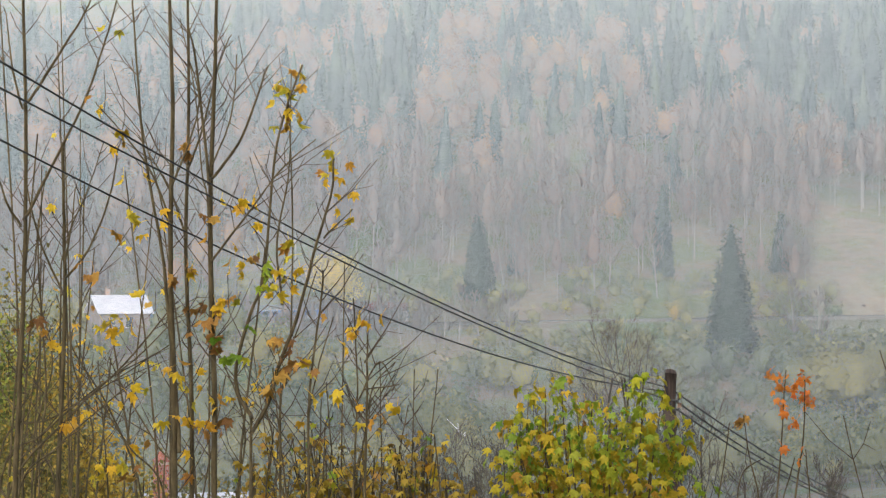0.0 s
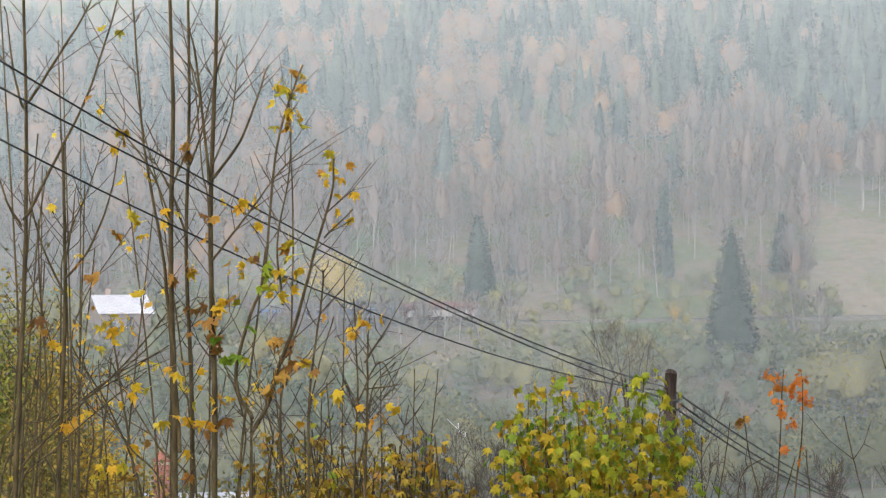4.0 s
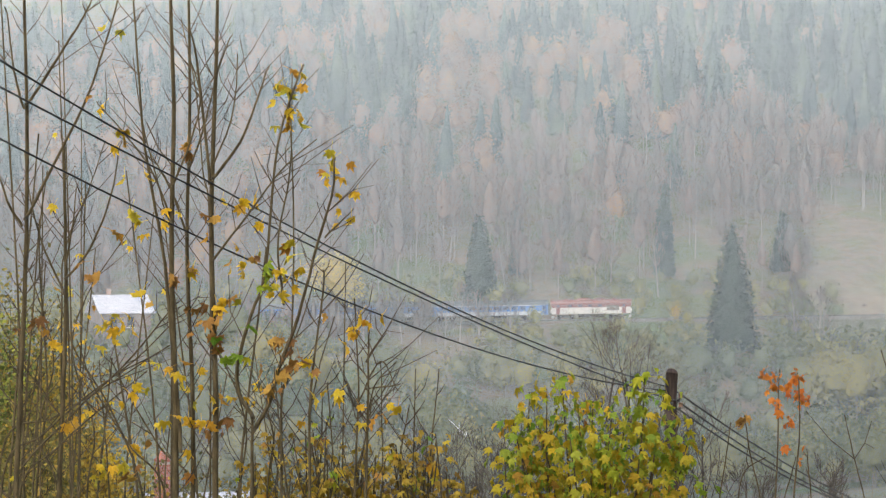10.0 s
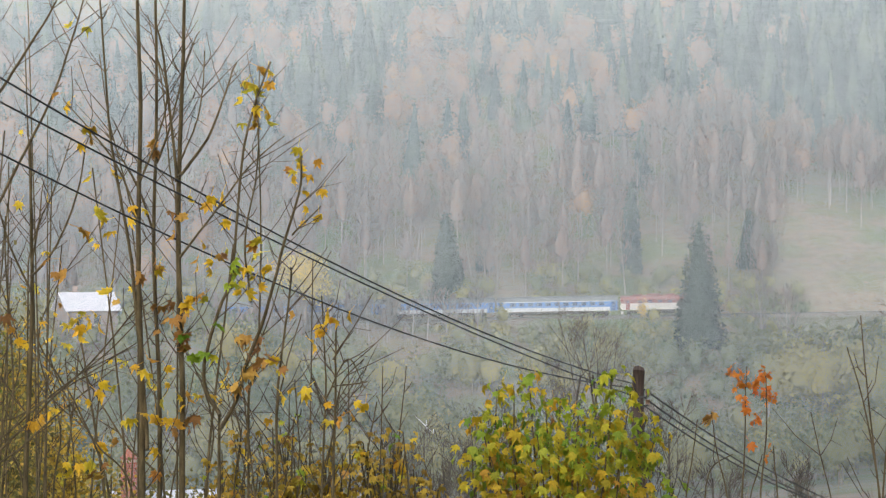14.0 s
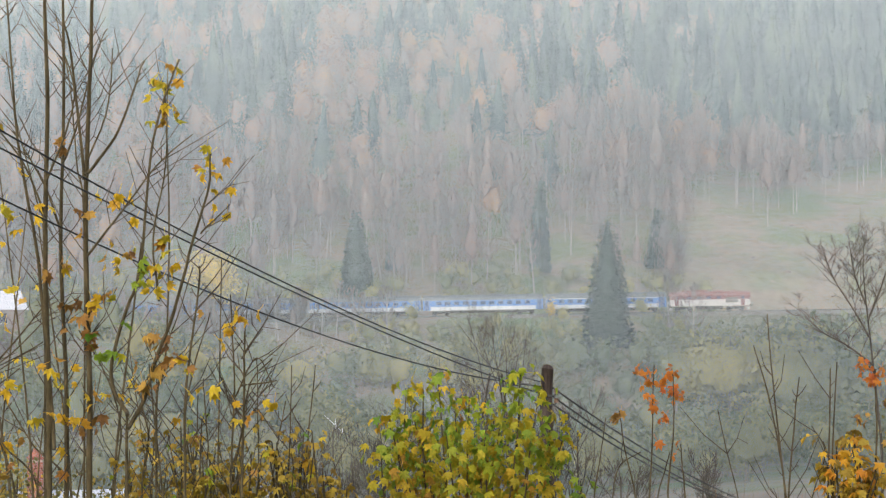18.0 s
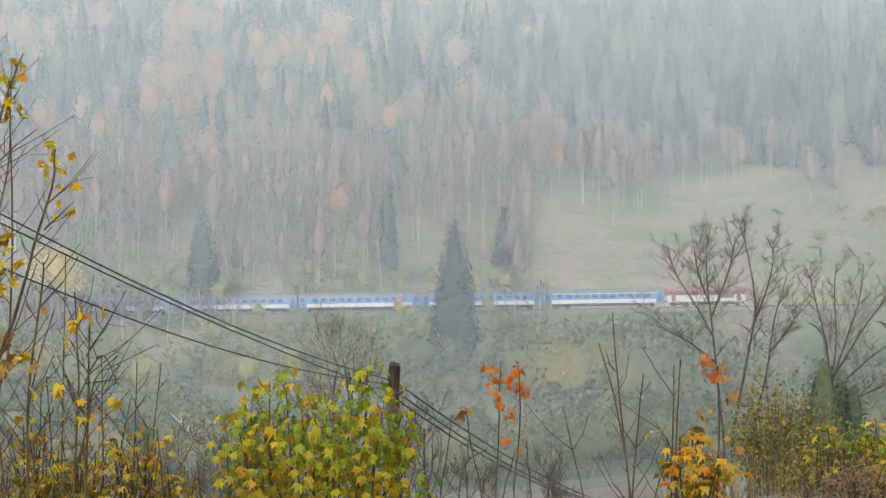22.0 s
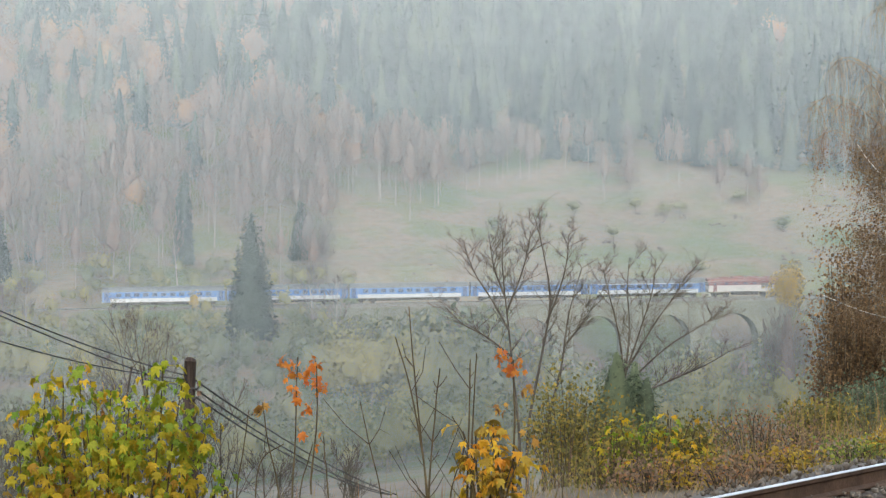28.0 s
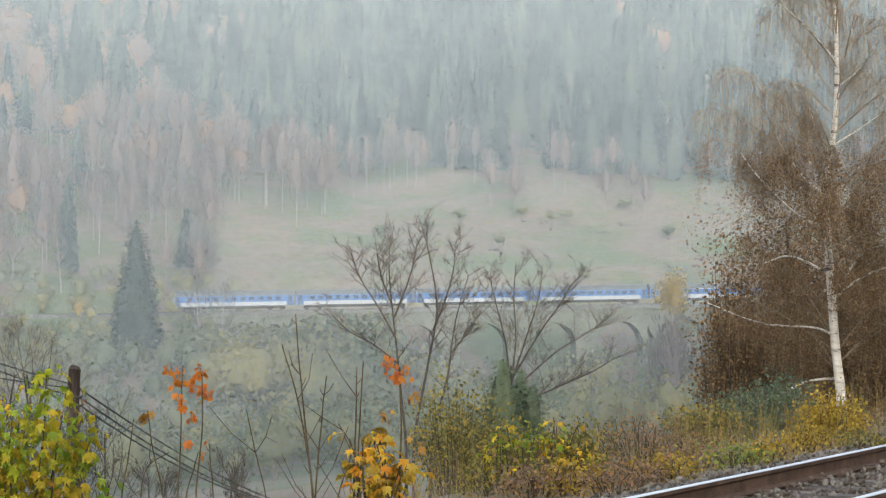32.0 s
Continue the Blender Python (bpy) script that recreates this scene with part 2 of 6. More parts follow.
# ---- mesh tools ----
rng = np.random.default_rng(7)


class Bag:
    """Collects triangles for one mesh."""

    def __init__(self):
        self.v, self.f, self.n, self.soft = [], [], 0, None

    def soften(self, centre, lift=0.3):
        """Shade the crown by the way its leaves face, out from its middle."""
        self.v, self.f = [np.concatenate(self.v)], [np.concatenate(self.f)]
        d = (self.v[0] - centre) * (1, 1, 0.7)
        d = d / (np.linalg.norm(d, axis=1)[:, None] + 1e-6) + (0, 0, lift) + rng.normal(size=d.shape) * 0.15
        self.soft = [d / np.linalg.norm(d, axis=1)[:, None]]
        v, f = self.v[0], self.f[0]
        face = np.cross(v[f[:, 1]] - v[f[:, 0]], v[f[:, 2]] - v[f[:, 0]])
        inward = (face * self.soft[0][f[:, 0]]).sum(1) < 0
        f[inward] = f[inward][:, ::-1]
        return self

    def join(self, src, m):
        """Takes in another bag, placed by m."""
        turn, at = np.array(m.to_3x3()), np.array(m.translation)
        if src.soft is not None:
            self.soft = self.soft or []
            nn = src.soft[0] @ turn.T
            self.soft.append(nn / np.linalg.norm(nn, axis=1)[:, None])
        base = self.n
        for v, f in zip(src.v, src.f):
            self.v.append(v @ turn.T + at)
            self.f.append(f + base)
            self.n += len(v)

    def add(self, v, f):
        v, f = np.asarray(v, float).reshape(-1, 3), np.asarray(f, int).reshape(-1, 3)
        self.v.append(v)
        self.f.append(f + self.n)
        self.n += len(v)

    def tube(self, pts, radii, sides=6):
        pts, k = np.asarray(pts, float), len(pts)
        d = np.gradient(pts, axis=0)
        d /= np.linalg.norm(d, axis=1)[:, None] + 1e-9
        ref = np.array([0.31, 0.95, 0.05]) if abs(d[0][1]) < 0.8 else np.array([1.0, 0.1, 0.0])
        u = np.cross(d, ref)
        u /= np.linalg.norm(u, axis=1)[:, None] + 1e-9
        w = np.cross(d, u)
        a = np.arange(sides) * 2 * np.pi / sides
        ring = pts[:, None] + np.asarray(radii)[:, None, None] * (np.cos(a)[None, :, None] * u[:, None] + np.sin(a)[None, :, None] * w[:, None])
        i = np.arange(k - 1)[:, None] * sides
        j, j2 = np.arange(sides)[None], (np.arange(sides)[None] + 1) % sides
        q = [(i + j).ravel(), (i + j2).ravel(), (i + sides + j2).ravel(), (i + sides + j).ravel()]
        f = np.concatenate([np.stack([q[0], q[1], q[2]], 1), np.stack([q[0], q[2], q[3]], 1)])
        cap = [(0, s, s + 1) for s in range(1, sides - 1)]
        top = [((k - 1) * sides, (k - 1) * sides + s + 1, (k - 1) * sides + s) for s in range(1, sides - 1)]
        self.add(ring.reshape(-1, 3), np.concatenate([f, cap, top]))

    def box(self, lo, hi):
        (x0, y0, z0), (x1, y1, z1) = lo, hi
        v = [(x0, y0, z0), (x1, y0, z0), (x1, y1, z0), (x0, y1, z0), (x0, y0, z1), (x1, y0, z1), (x1, y1, z1), (x0, y1, z1)]
        self.add(v, [(0, 2, 1), (0, 3, 2), (4, 5, 6), (4, 6, 7), (0, 1, 5), (0, 5, 4), (1, 2, 6), (1, 6, 5), (2, 3, 7), (2, 7, 6), (3, 0, 4), (3, 4, 7)])

    def cards(self, centres, size, up=None, aspect=1.0, normal=None):
        """Small folded leaves or clumps at the centres, turned at random (or along up)."""
        c = np.asarray(centres, float)
        n = len(c)
        a = rng.normal(size=(n, 3)) if up is None else np.asarray(up, float)
        a /= np.linalg.norm(a, axis=1)[:, None] + 1e-9
        if normal is not None and up is None:
            a = np.cross(normal, rng.normal(size=(n, 3)))
            a /= np.linalg.norm(a, axis=1)[:, None] + 1e-9
        b = np.cross(rng.normal(size=(n, 3)) if normal is None else np.asarray(normal, float), a)
        b /= np.linalg.norm(b, axis=1)[:, None] + 1e-9
        nn = np.cross(a, b)
        s = np.broadcast_to(np.asarray(size, float), (n,))[:, None]
        p = [c - a * s, c + b * s * aspect * 0.6 - a * s * 0.1 + nn * s * 0.2, c + a * s, c - b * s * aspect * 0.6 + a * s * 0.1 + nn * s * 0.2]
        v = np.stack(p, 1).reshape(-1, 3)
        i = np.arange(n)[:, None] * 4
        self.add(v, np.concatenate([i + [0, 1, 2], i + [0, 2, 3]]))

    def mesh(self, name, mat, smooth=False):
        v, f = np.concatenate(self.v), np.concatenate(self.f)
        me = bpy.data.meshes.new(name)
        me.vertices.add(len(v))
        me.vertices.foreach_set("co", v.astype(np.float32).ravel())
        me.loops.add(len(f) * 3)
        me.loops.foreach_set("vertex_index", f.astype(np.int32).ravel())
        me.polygons.add(len(f))
        me.polygons.foreach_set("loop_start", np.arange(0, len(f) * 3, 3, dtype=np.int32))
        if smooth:
            me.polygons.foreach_set("use_smooth", np.ones(len(f), bool))
        me.materials.append(mat)
        me.update(calc_edges=True)
        if self.soft is not None:
            me.polygons.foreach_set("use_smooth", np.ones(len(f), bool))
            me.normals_split_custom_set_from_vertices(np.concatenate(self.soft).tolist())
        return me


def part(name, bag, mat, parent=None, label="", smooth=False):
    """One mesh object from a Bag, a bmesh or a mesh."""
    if isinstance(bag, Bag):
        me = bag.mesh(name, mat, smooth)
    elif isinstance(bag, bpy.types.Mesh):
        me = bag
    else:
        me = bpy.data.meshes.new(name)
        bag.to_mesh(me)
        bag.free()
        me.materials.append(mat)
    ob = new(name, me)
    ob.parent = parent
    return tagged(ob, label)


def thing(name, m, label, category, group="", kind=""):
    ob = new(name)
    ob.matrix_basis = m
    return tagged(ob, label, category, group, kind)


def bevelled(lo, hi, width=0.02):
    """A box with rounded edges, as a bmesh."""
    bm = bmesh.new()
    bmesh.ops.create_cube(bm, size=1)
    for v in bm.verts:
        v.co = Vector([(a + b) / 2 + c * (b - a) for a, b, c in zip(lo, hi, v.co)])
    bmesh.ops.bevel(bm, geom=bm.edges[:], offset=width, segments=1, affect="EDGES", profile=0.5)
    return bm


def extruded(profile, x0, x1):
    """A prism along x from a closed profile of (y, z), as a bmesh."""
    bm = bmesh.new()
    a = [bm.verts.new((x0, y, z)) for y, z in profile]
    b = [bm.verts.new((x1, y, z)) for y, z in profile]
    n = len(profile)
    for i in range(n):
        bm.faces.new((a[i], a[(i + 1) % n], b[(i + 1) % n], b[i]))
    bm.faces.new(a[::-1])
    bm.faces.new(b)
    bmesh.ops.recalc_face_normals(bm, faces=bm.faces[:])
    return bm


# ---- the lie of the land ----
NEAR_DIR, NEAR_AT = np.array((0.750, 0.661)), np.array((6.0, 15.31))  # the near railway line
NEAR_OUT = np.array((-0.661, 0.750))


def smooth01(a):
    a = np.clip(a, 0, 1)
    return a * a * (3 - 2 * a)


def land(x, y):
    """Height of the ground: near shoulder, valley, far hillside, and an unseen rise behind the camera."""
    x, y = np.asarray(x, float), np.asarray(y, float)
    s = (x - NEAR_AT[0]) * NEAR_OUT[0] + (y - NEAR_AT[1]) * NEAR_OUT[1]
    # The unseen 75 m crest behind the camera is added to shade the near ground.
    near = np.interp(s, [-300, -120, -14, -4.2, -2.6, 0.9, 2.0, 4.5, 12, 25, 60, 120, 180, 260], [80, 75, 0.6, 0.0, -0.12, -0.12, -0.28, -0.5, -2.2, -5.5, -13, -22, -29, -36])
    v = y + 0.1 * x
    far = np.interp(v, [300, 335, 405, 416, 434, 446, 1100, 1500], [-37, -34, -12.8, -10.1, -10.1, -8.0, 180, 215]) + 0.0164 * x * smooth01((v - 340) / 60) * (x > -400)
    gorge = np.interp(v, [300, 405, 430, 470, 1100, 1500], [-37, -35, -30, -3.5, 180, 215]) + 0.0164 * x * smooth01((v - 420) / 60)
    g = smooth01((x - 62) / 45) * (1 - smooth01((x - 215) / 40))
    far = far * (1 - g) + gorge * g
    far = far + smooth01((v - 460) / 100) * (3 * np.sin(x * 0.021 + 1) + 2.5 * np.sin(x * 0.05 + v * 0.03))
    z = np.where(v > 250, np.maximum(near, far), near)
    spur = np.exp(-(((x + 48) / 42) ** 2 + ((y - 312) / 40) ** 2))  # the spur that bears the far house
    z = z + np.maximum(0, -10.5 - z) * np.minimum(1, spur * 1.25)
    far_away = smooth01((np.hypot(x, y) - 30) / 100)
    return z + far_away * 0.6 * (np.sin(x * 0.13 + y * 0.07) * np.sin(y * 0.11 - x * 0.05))


def on_land(bearing, rng_m):
    """A place on the ground by bearing (degrees right of the start view) and range."""
    x, y = rng_m * math.sin(radians(bearing)), rng_m * math.cos(radians(bearing))
    return x, y, float(land(x, y))


# ground, one sheet
bear = np.radians(np.concatenate([np.arange(-180, -24, 6), np.arange(-24, 44, 0.4), np.arange(44, 180, 6), [180]]))
dist = np.concatenate([[0.0], np.geomspace(1.5, 60, 70), np.linspace(62, 300, 60), np.linspace(303, 480, 75), np.geomspace(486, 4000, 60)])
gx, gy = dist[:, None] * np.sin(bear)[None], dist[:, None] * np.cos(bear)[None]
gz = land(gx, gy)
ground_bag = Bag()
nb = len(bear)
ii, jj = np.meshgrid(np.arange(len(dist) - 1), np.arange(nb - 1), indexing="ij")
q0, q1, q2, q3 = [(a * nb + b).ravel() for a, b in ((ii, jj), (ii + 1, jj), (ii + 1, jj + 1), (ii, jj + 1))]
ground_bag.add(np.stack([gx, gy, gz], -1), np.concatenate([np.stack([q0, q2, q1], 1), np.stack([q0, q3, q2], 1)]))
tagged(part("ground", ground_bag, GROUND, smooth=True), "sloping meadow and leaf-strewn valley ground", "ground", kind="structure")


# ---- valley haze, imitated by opaque grey strips far thinner than the eye can part ----
HAZE_STRIP = material("haze_strip_grey", [(0.3, (0.158, 0.188, 0.218)), (0.7, (0.172, 0.202, 0.232))], scale=0.01, rough=1.0, mottle=0.0, by="place")
for y0, cover in HAZE_SHEETS:
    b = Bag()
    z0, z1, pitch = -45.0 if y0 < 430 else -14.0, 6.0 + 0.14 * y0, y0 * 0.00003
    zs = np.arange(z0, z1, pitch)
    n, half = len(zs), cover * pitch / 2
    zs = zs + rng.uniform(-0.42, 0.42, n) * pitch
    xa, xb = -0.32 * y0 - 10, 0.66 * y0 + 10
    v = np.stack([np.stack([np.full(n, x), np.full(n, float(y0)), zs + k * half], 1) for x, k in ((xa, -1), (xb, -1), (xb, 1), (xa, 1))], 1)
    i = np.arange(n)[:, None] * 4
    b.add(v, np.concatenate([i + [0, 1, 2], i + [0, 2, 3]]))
    tagged(part("mist", b, HAZE_STRIP), "sheet of thin grey strips standing in for valley haze", "mist", kind="stuff")


# ---- trees: skeletons and crowns as arrays ----
def blob_points(n, rx, rz, cz, lobes=7):
    """Points in an uneven crown made of several lobes."""
    cen = rng.normal(size=(lobes, 3)) * (rx * 0.42, rx * 0.42, rz * 0.42) + (0, 0, cz)
    p = cen[rng.integers(0, lobes, n)] + rng.normal(size=(n, 3)) * (rx * 0.26, rx * 0.26, rz * 0.26)
    return p


def outward(d, loose):
    """Directions out of a crown, loosened a little."""
    d = d / (np.linalg.norm(d, axis=1)[:, None] + 1e-9) + (0, 0, 0.25)
    return d + rng.normal(size=d.shape) * loose


def sphere_dirs(level):
    bm = bmesh.new()
    bmesh.ops.create_icosphere(bm, subdivisions=level, radius=1.0)
    v, f = np.array([p.co[:] for p in bm.verts]), np.array([[p.index for p in q.verts] for q in bm.faces])
    bm.free()
    return v, f


DIRS = {k: sphere_dirs(k) for k in (2, 3)}


def clothed(body, faces, n, size, up=None, aspect=1.0, loose=0.14, lift=0.3, middle=None, off=0.1):
    """A dense inner crown under n leaf sprays that share its shading and break up its outline."""
    face = np.cross(body[faces[:, 1]] - body[faces[:, 0]], body[faces[:, 2]] - body[faces[:, 0]])
    vn = np.zeros_like(body)
    for k in range(3):
        np.add.at(vn, faces[:, k], face)
    vn = vn / (np.linalg.norm(vn, axis=1)[:, None] + 1e-9)
    b = Bag()
    b.add(body, faces)
    area = np.linalg.norm(face, axis=1)
    pick = faces[rng.choice(len(faces), n, p=area / area.sum())]
    w = rng.dirichlet((1, 1, 1), n)[:, :, None]
    p, nn = (body[pick] * w).sum(1), (vn[pick] * w).sum(1)
    mid = body.mean(0) if middle is None else np.asarray(middle, float)
    p = mid + (p - mid) * (1 + rng.uniform(-0.3, 1.0, n) * loose)[:, None] + nn * rng.uniform(0, off, n)[:, None]
    b.cards(p, size * rng.uniform(0.55, 1.3, n), up=None if up is None else up(p, nn), aspect=aspect, normal=nn + rng.normal(size=(n, 3)) * 0.45)
    cards = b.v[1].reshape(n, 4, 3)
    flat = np.cross(cards[:, 1] - cards[:, 0], cards[:, 2] - cards[:, 0])
    turn = (flat * nn).sum(1) < 0
    f = b.f[1]
    two = np.concatenate([turn, turn])
    f[two] = f[two][:, ::-1]
    soft = np.concatenate([vn, np.repeat(nn, 4, 0)]) + (0, 0, lift)
    soft = soft + rng.normal(size=soft.shape) * 0.1
    b.v, b.f = [np.concatenate(b.v)], [np.concatenate(b.f)]
    b.soft = [soft / np.linalg.norm(soft, axis=1)[:, None]]
    return b


def leafy_crown(n, rx, rz, cz, size, lobes=7, soft=True, level=2, loose=1.15):
    """A crown of several lobes, clothed in leaf sprays."""
    if not soft:
        b = Bag()
        p = blob_points(n, rx, rz, cz, lobes)
        b.cards(p, size * rng.uniform(0.6, 1.3, n), normal=outward(p - (0, 0, cz), 0.4))
        return b
    d, f = DIRS[level]
    cen = rng.normal(size=(lobes, 3))
    cen = cen / np.linalg.norm(cen, axis=1)[:, None] * rng.uniform(0.3, 0.62, lobes)[:, None]
    rad = rng.uniform(0.34, 0.52, lobes)
    far = (d @ cen.T + np.sqrt(np.maximum(0.02, rad[None] ** 2 - (cen ** 2).sum(1)[None] + (d @ cen.T) ** 2))).max(1)
    far = far * (1 + 0.1 * rng.normal(size=len(d))).clip(0.8, 1.2)
    body = d * far[:, None] * (rx * 0.52, rx * 0.52, rz * 0.55) + (0, 0, cz)
    return clothed(body, f, n, size, loose=loose, middle=(0, 0, cz))


def spire_crown(h, w, n, levels=15, sides=11):
    """A conifer: a ragged narrow cone of drooping tiers, clothed in needle sprays."""
    k = np.linspace(0, 1, levels)
    a = np.arange(sides) * 2 * np.pi / sides
    r = (w * 0.74 * (1 - k) ** 0.85 * (1 + 0.06 * np.where(np.arange(levels) % 2, 1, -1)) + 0.05)[:, None] * rng.uniform(0.72, 1.15, (levels, sides))
    z = (h * (0.05 + 0.95 * k))[:, None] + rng.normal(size=(levels, sides)) * h * 0.012
    body = np.stack([r * np.cos(a)[None], r * np.sin(a)[None], z], -1).reshape(-1, 3)
    i, j = np.meshgrid(np.arange(levels - 1), np.arange(sides), indexing="ij")
    q = [(i * sides + j).ravel(), (i * sides + (j + 1) % sides).ravel(), ((i + 1) * sides + (j + 1) % sides).ravel(), ((i + 1) * sides + j).ravel()]
    f = np.concatenate([np.stack([q[0], q[1], q[2]], 1), np.stack([q[0], q[2], q[3]], 1)])
    body[:, :2] += np.repeat((k * rng.normal() * 0.2)[:, None], sides, 0)

    def droop(p, nn):
        return nn * (1, 1, 0) + (0, 0, -0.45) + rng.normal(size=p.shape) * 0.6
    return clothed(body, f, n, 0.05 if h < 8 else min(0.4, 0.024 * h), droop, 0.7, 0.0, 0.35, off=0.055 * h if h > 8 else 0.28)


def twiggy_crown(n, rx, rz, cz, length, width, dense=True):
    """A bare crown: thin upright sprays of twigs, closest in its middle."""
    def rise(p, nn):
        return nn * (0.4, 0.4, 0) + (0, 0, 1.0) + rng.normal(size=p.shape) * 0.22
    if dense:
        d, f = DIRS[2]
        lump = 1 + 0.14 * rng.normal(size=len(d)).clip(-1.5, 1.5)
        taper = 0.8 - 0.3 * d[:, 2]
        body = np.stack([d[:, 0] * taper * lump * rx * 0.36, d[:, 1] * taper * lump * rx * 0.36, d[:, 2] * lump * rz * 0.72 + cz], 1)
        return clothed(body, f, n, length, rise, width, 0.35, 0.3, off=rx * 0.62)
    b = Bag()
    t = rng.uniform(0, 1, n)
    a = rng.uniform(0, 6.28, n)
    r = rx * np.sin(np.pi * np.clip(t, 0.05, 0.97)) ** 0.7 * np.sqrt(rng.uniform(0, 1, n))
    c = np.stack([r * np.cos(a), r * np.sin(a), cz - rz + 2 * rz * t], 1)
    b.cards(c, length * rng.uniform(0.6, 1.3, n), up=rise(c, np.stack([np.cos(a), np.sin(a), 0 * a], 1)), aspect=width, normal=outward((c - (0, 0, cz)) * (1, 1, 0.3), 0.3))
    return b.soften((0, 0, cz - rz))


def stem_bag(h, r, bend=0.03, sides=6, limbs=0, crown_from=0.4, reach=1.5):
    b = Bag()
    z = np.linspace(-0.6, h, 4)
    off = rng.normal(size=2) * bend * h
    p = np.stack([off[0] * (z / h) ** 2, off[1] * (z / h) ** 2, z], 1)
    b.tube(p, np.linspace(r, r * 0.25, 4), sides)
    for i in range(limbs):
        k = crown_from + (1 - crown_from) * (i + 0.3) / limbs
        a = rng.uniform(0, 6.28)
        q = np.array([off[0] * k * k, off[1] * k * k, h * k])
        d = np.array([math.cos(a), math.sin(a), rng.uniform(0.6, 1.4)])
        L = reach * rng.uniform(0.6, 1.1) * (1.25 - k)
        b.tube([q, q + d * L * 0.5, q + d * L + (0, 0, 0.2 * L)], [r * 0.35, r * 0.22, r * 0.08], 3)
    return b


# variants that the hillside shares: name -> list of (stem mesh, crown mesh, bag of both parts)
def variants(kind, count):
    out = []
    for _ in range(count):
        if kind == "spruce":
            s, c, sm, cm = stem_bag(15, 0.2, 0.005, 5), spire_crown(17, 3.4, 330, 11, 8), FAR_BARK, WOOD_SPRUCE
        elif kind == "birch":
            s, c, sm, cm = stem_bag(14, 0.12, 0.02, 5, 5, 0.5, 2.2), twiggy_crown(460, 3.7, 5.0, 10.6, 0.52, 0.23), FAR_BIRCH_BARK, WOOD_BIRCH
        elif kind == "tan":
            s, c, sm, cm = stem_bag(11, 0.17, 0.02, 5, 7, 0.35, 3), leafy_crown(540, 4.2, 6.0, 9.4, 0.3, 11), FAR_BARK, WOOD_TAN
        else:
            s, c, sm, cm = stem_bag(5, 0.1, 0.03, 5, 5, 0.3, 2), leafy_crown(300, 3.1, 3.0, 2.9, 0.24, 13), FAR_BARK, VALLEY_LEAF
        out.append((s, c, sm, cm))
    return out


KINDS = {k: variants(k, 4) for k in ("spruce", "birch", "tan", "shrub")}
MESHES = {k: [(s.mesh("trunk", sm), c.mesh("crown", cm, True)) for s, c, sm, cm in vs] for k, vs in KINDS.items()}
TREE_WORDS = {"spruce": ("spruce_tree", "tall blue-green spruce on the far hillside", "spruce"),
              "birch": ("birch_tree", "nearly bare birch with pale stem and pinkish twigs", "birch"),
              "tan": ("beech_tree", "beech with orange-tan autumn leaves in haze-muted colour", "tree"),
              "shrub": ("shrub", "olive-yellow autumn shrub on the valley slope", "shrub")}


def hill_tree(kind, bearing, rng_m, scale=1.0, variant=None):
    name, label, cat = TREE_WORDS[kind]
    x, y, z = on_land(bearing, rng_m)
    ob = thing(name, Matrix.LocRotScale((x, y, z), Euler((0, 0, rng.uniform(0, 6.28))), (scale,) * 3), label, cat, kind + " trees of the valley")
    ms = MESHES[kind][int(rng.integers(0, 4)) if variant is None else variant]
    part("trunk", ms[0], None, ob)
    part("crown", ms[1], None, ob)
    return ob


# what grows where on the far side
def species(b, r):
    u = rng.uniform()
    x = r * math.sin(radians(b))
    patch = noise.noise((x / 30, r / 45, 0.3)) + 0.45 * noise.noise((x / 13, r / 22, 4.1))
    if r < 520:
        return "birch" if u < 0.94 or b > 7 else "tan"
    if r < 585 - max(0, b - 10) * 1.2:
        return "birch" if b > 11 or (u < 0.72 and patch < 0.3) else ("tan" if u < 0.93 or b > 9 else "spruce")
    if b > 9.0:
        return "spruce" if u < 0.97 or patch < 0.2 else "tan"
    if patch < 0.02:
        return "spruce" if u < 0.94 else "tan"
    return "tan" if u < 0.74 else ("birch" if u < 0.9 else "spruce")


def is_meadow(b, r):
    edge = 553 + 12 * math.sin(b * 0.9) + 9 * math.sin(b * 2.3 + 1) - max(0, 17 - b) * 6
    return b > 10.5 and r < edge


far_bags = {k: (Bag(), Bag()) for k in KINDS}


def in_the_wood(k, b, r, sc, tall=1.0):
    """One tree of the distant wood, joined with the others of its kind."""
    x, y, z = on_land(b, r)
    s, c, sm, cm = KINDS[k][int(rng.integers(0, 4))]
    m = Matrix.LocRotScale((x, y, z), Euler((0, 0, rng.uniform(0, 6.28))), (sc, sc, sc * tall))
    for bag, src in zip(far_bags[k], (s, c)):
        bag.join(src, m)


r_now, single = 452.0, 0
spots = []
while r_now < 800:
    for b in np.arange(-14.5, 30.5, math.degrees(6.4 / r_now) * (1 + (r_now - 452) / 1500)):
        spots.append((b + rng.uniform(-0.28, 0.28), r_now + rng.uniform(-6, 6)))
    r_now += 11.5 if r_now < 540 else 17.0
for b, r in spots:
    if is_meadow(b, r):
        continue
    if r < 480 and rng.uniform() < 0.5:
        continue
    k = species(b, r)
    x = r * math.sin(radians(b))
    stand = 1 + 0.35 * noise.noise((x / 24, r / 30, 9.7))  # neighbours grow to like heights
    sc = stand * rng.uniform(0.75, 1.22) * {"spruce": 1.3, "birch": 1.05, "tan": 1.1 if r < 560 else 1.3}[k]
    if r < 505 and single < 300:
        hill_tree(k, b, r, sc)
        single += 1
        continue
    in_the_wood(k, b, r, sc, rng.uniform(0.9, 1.15))


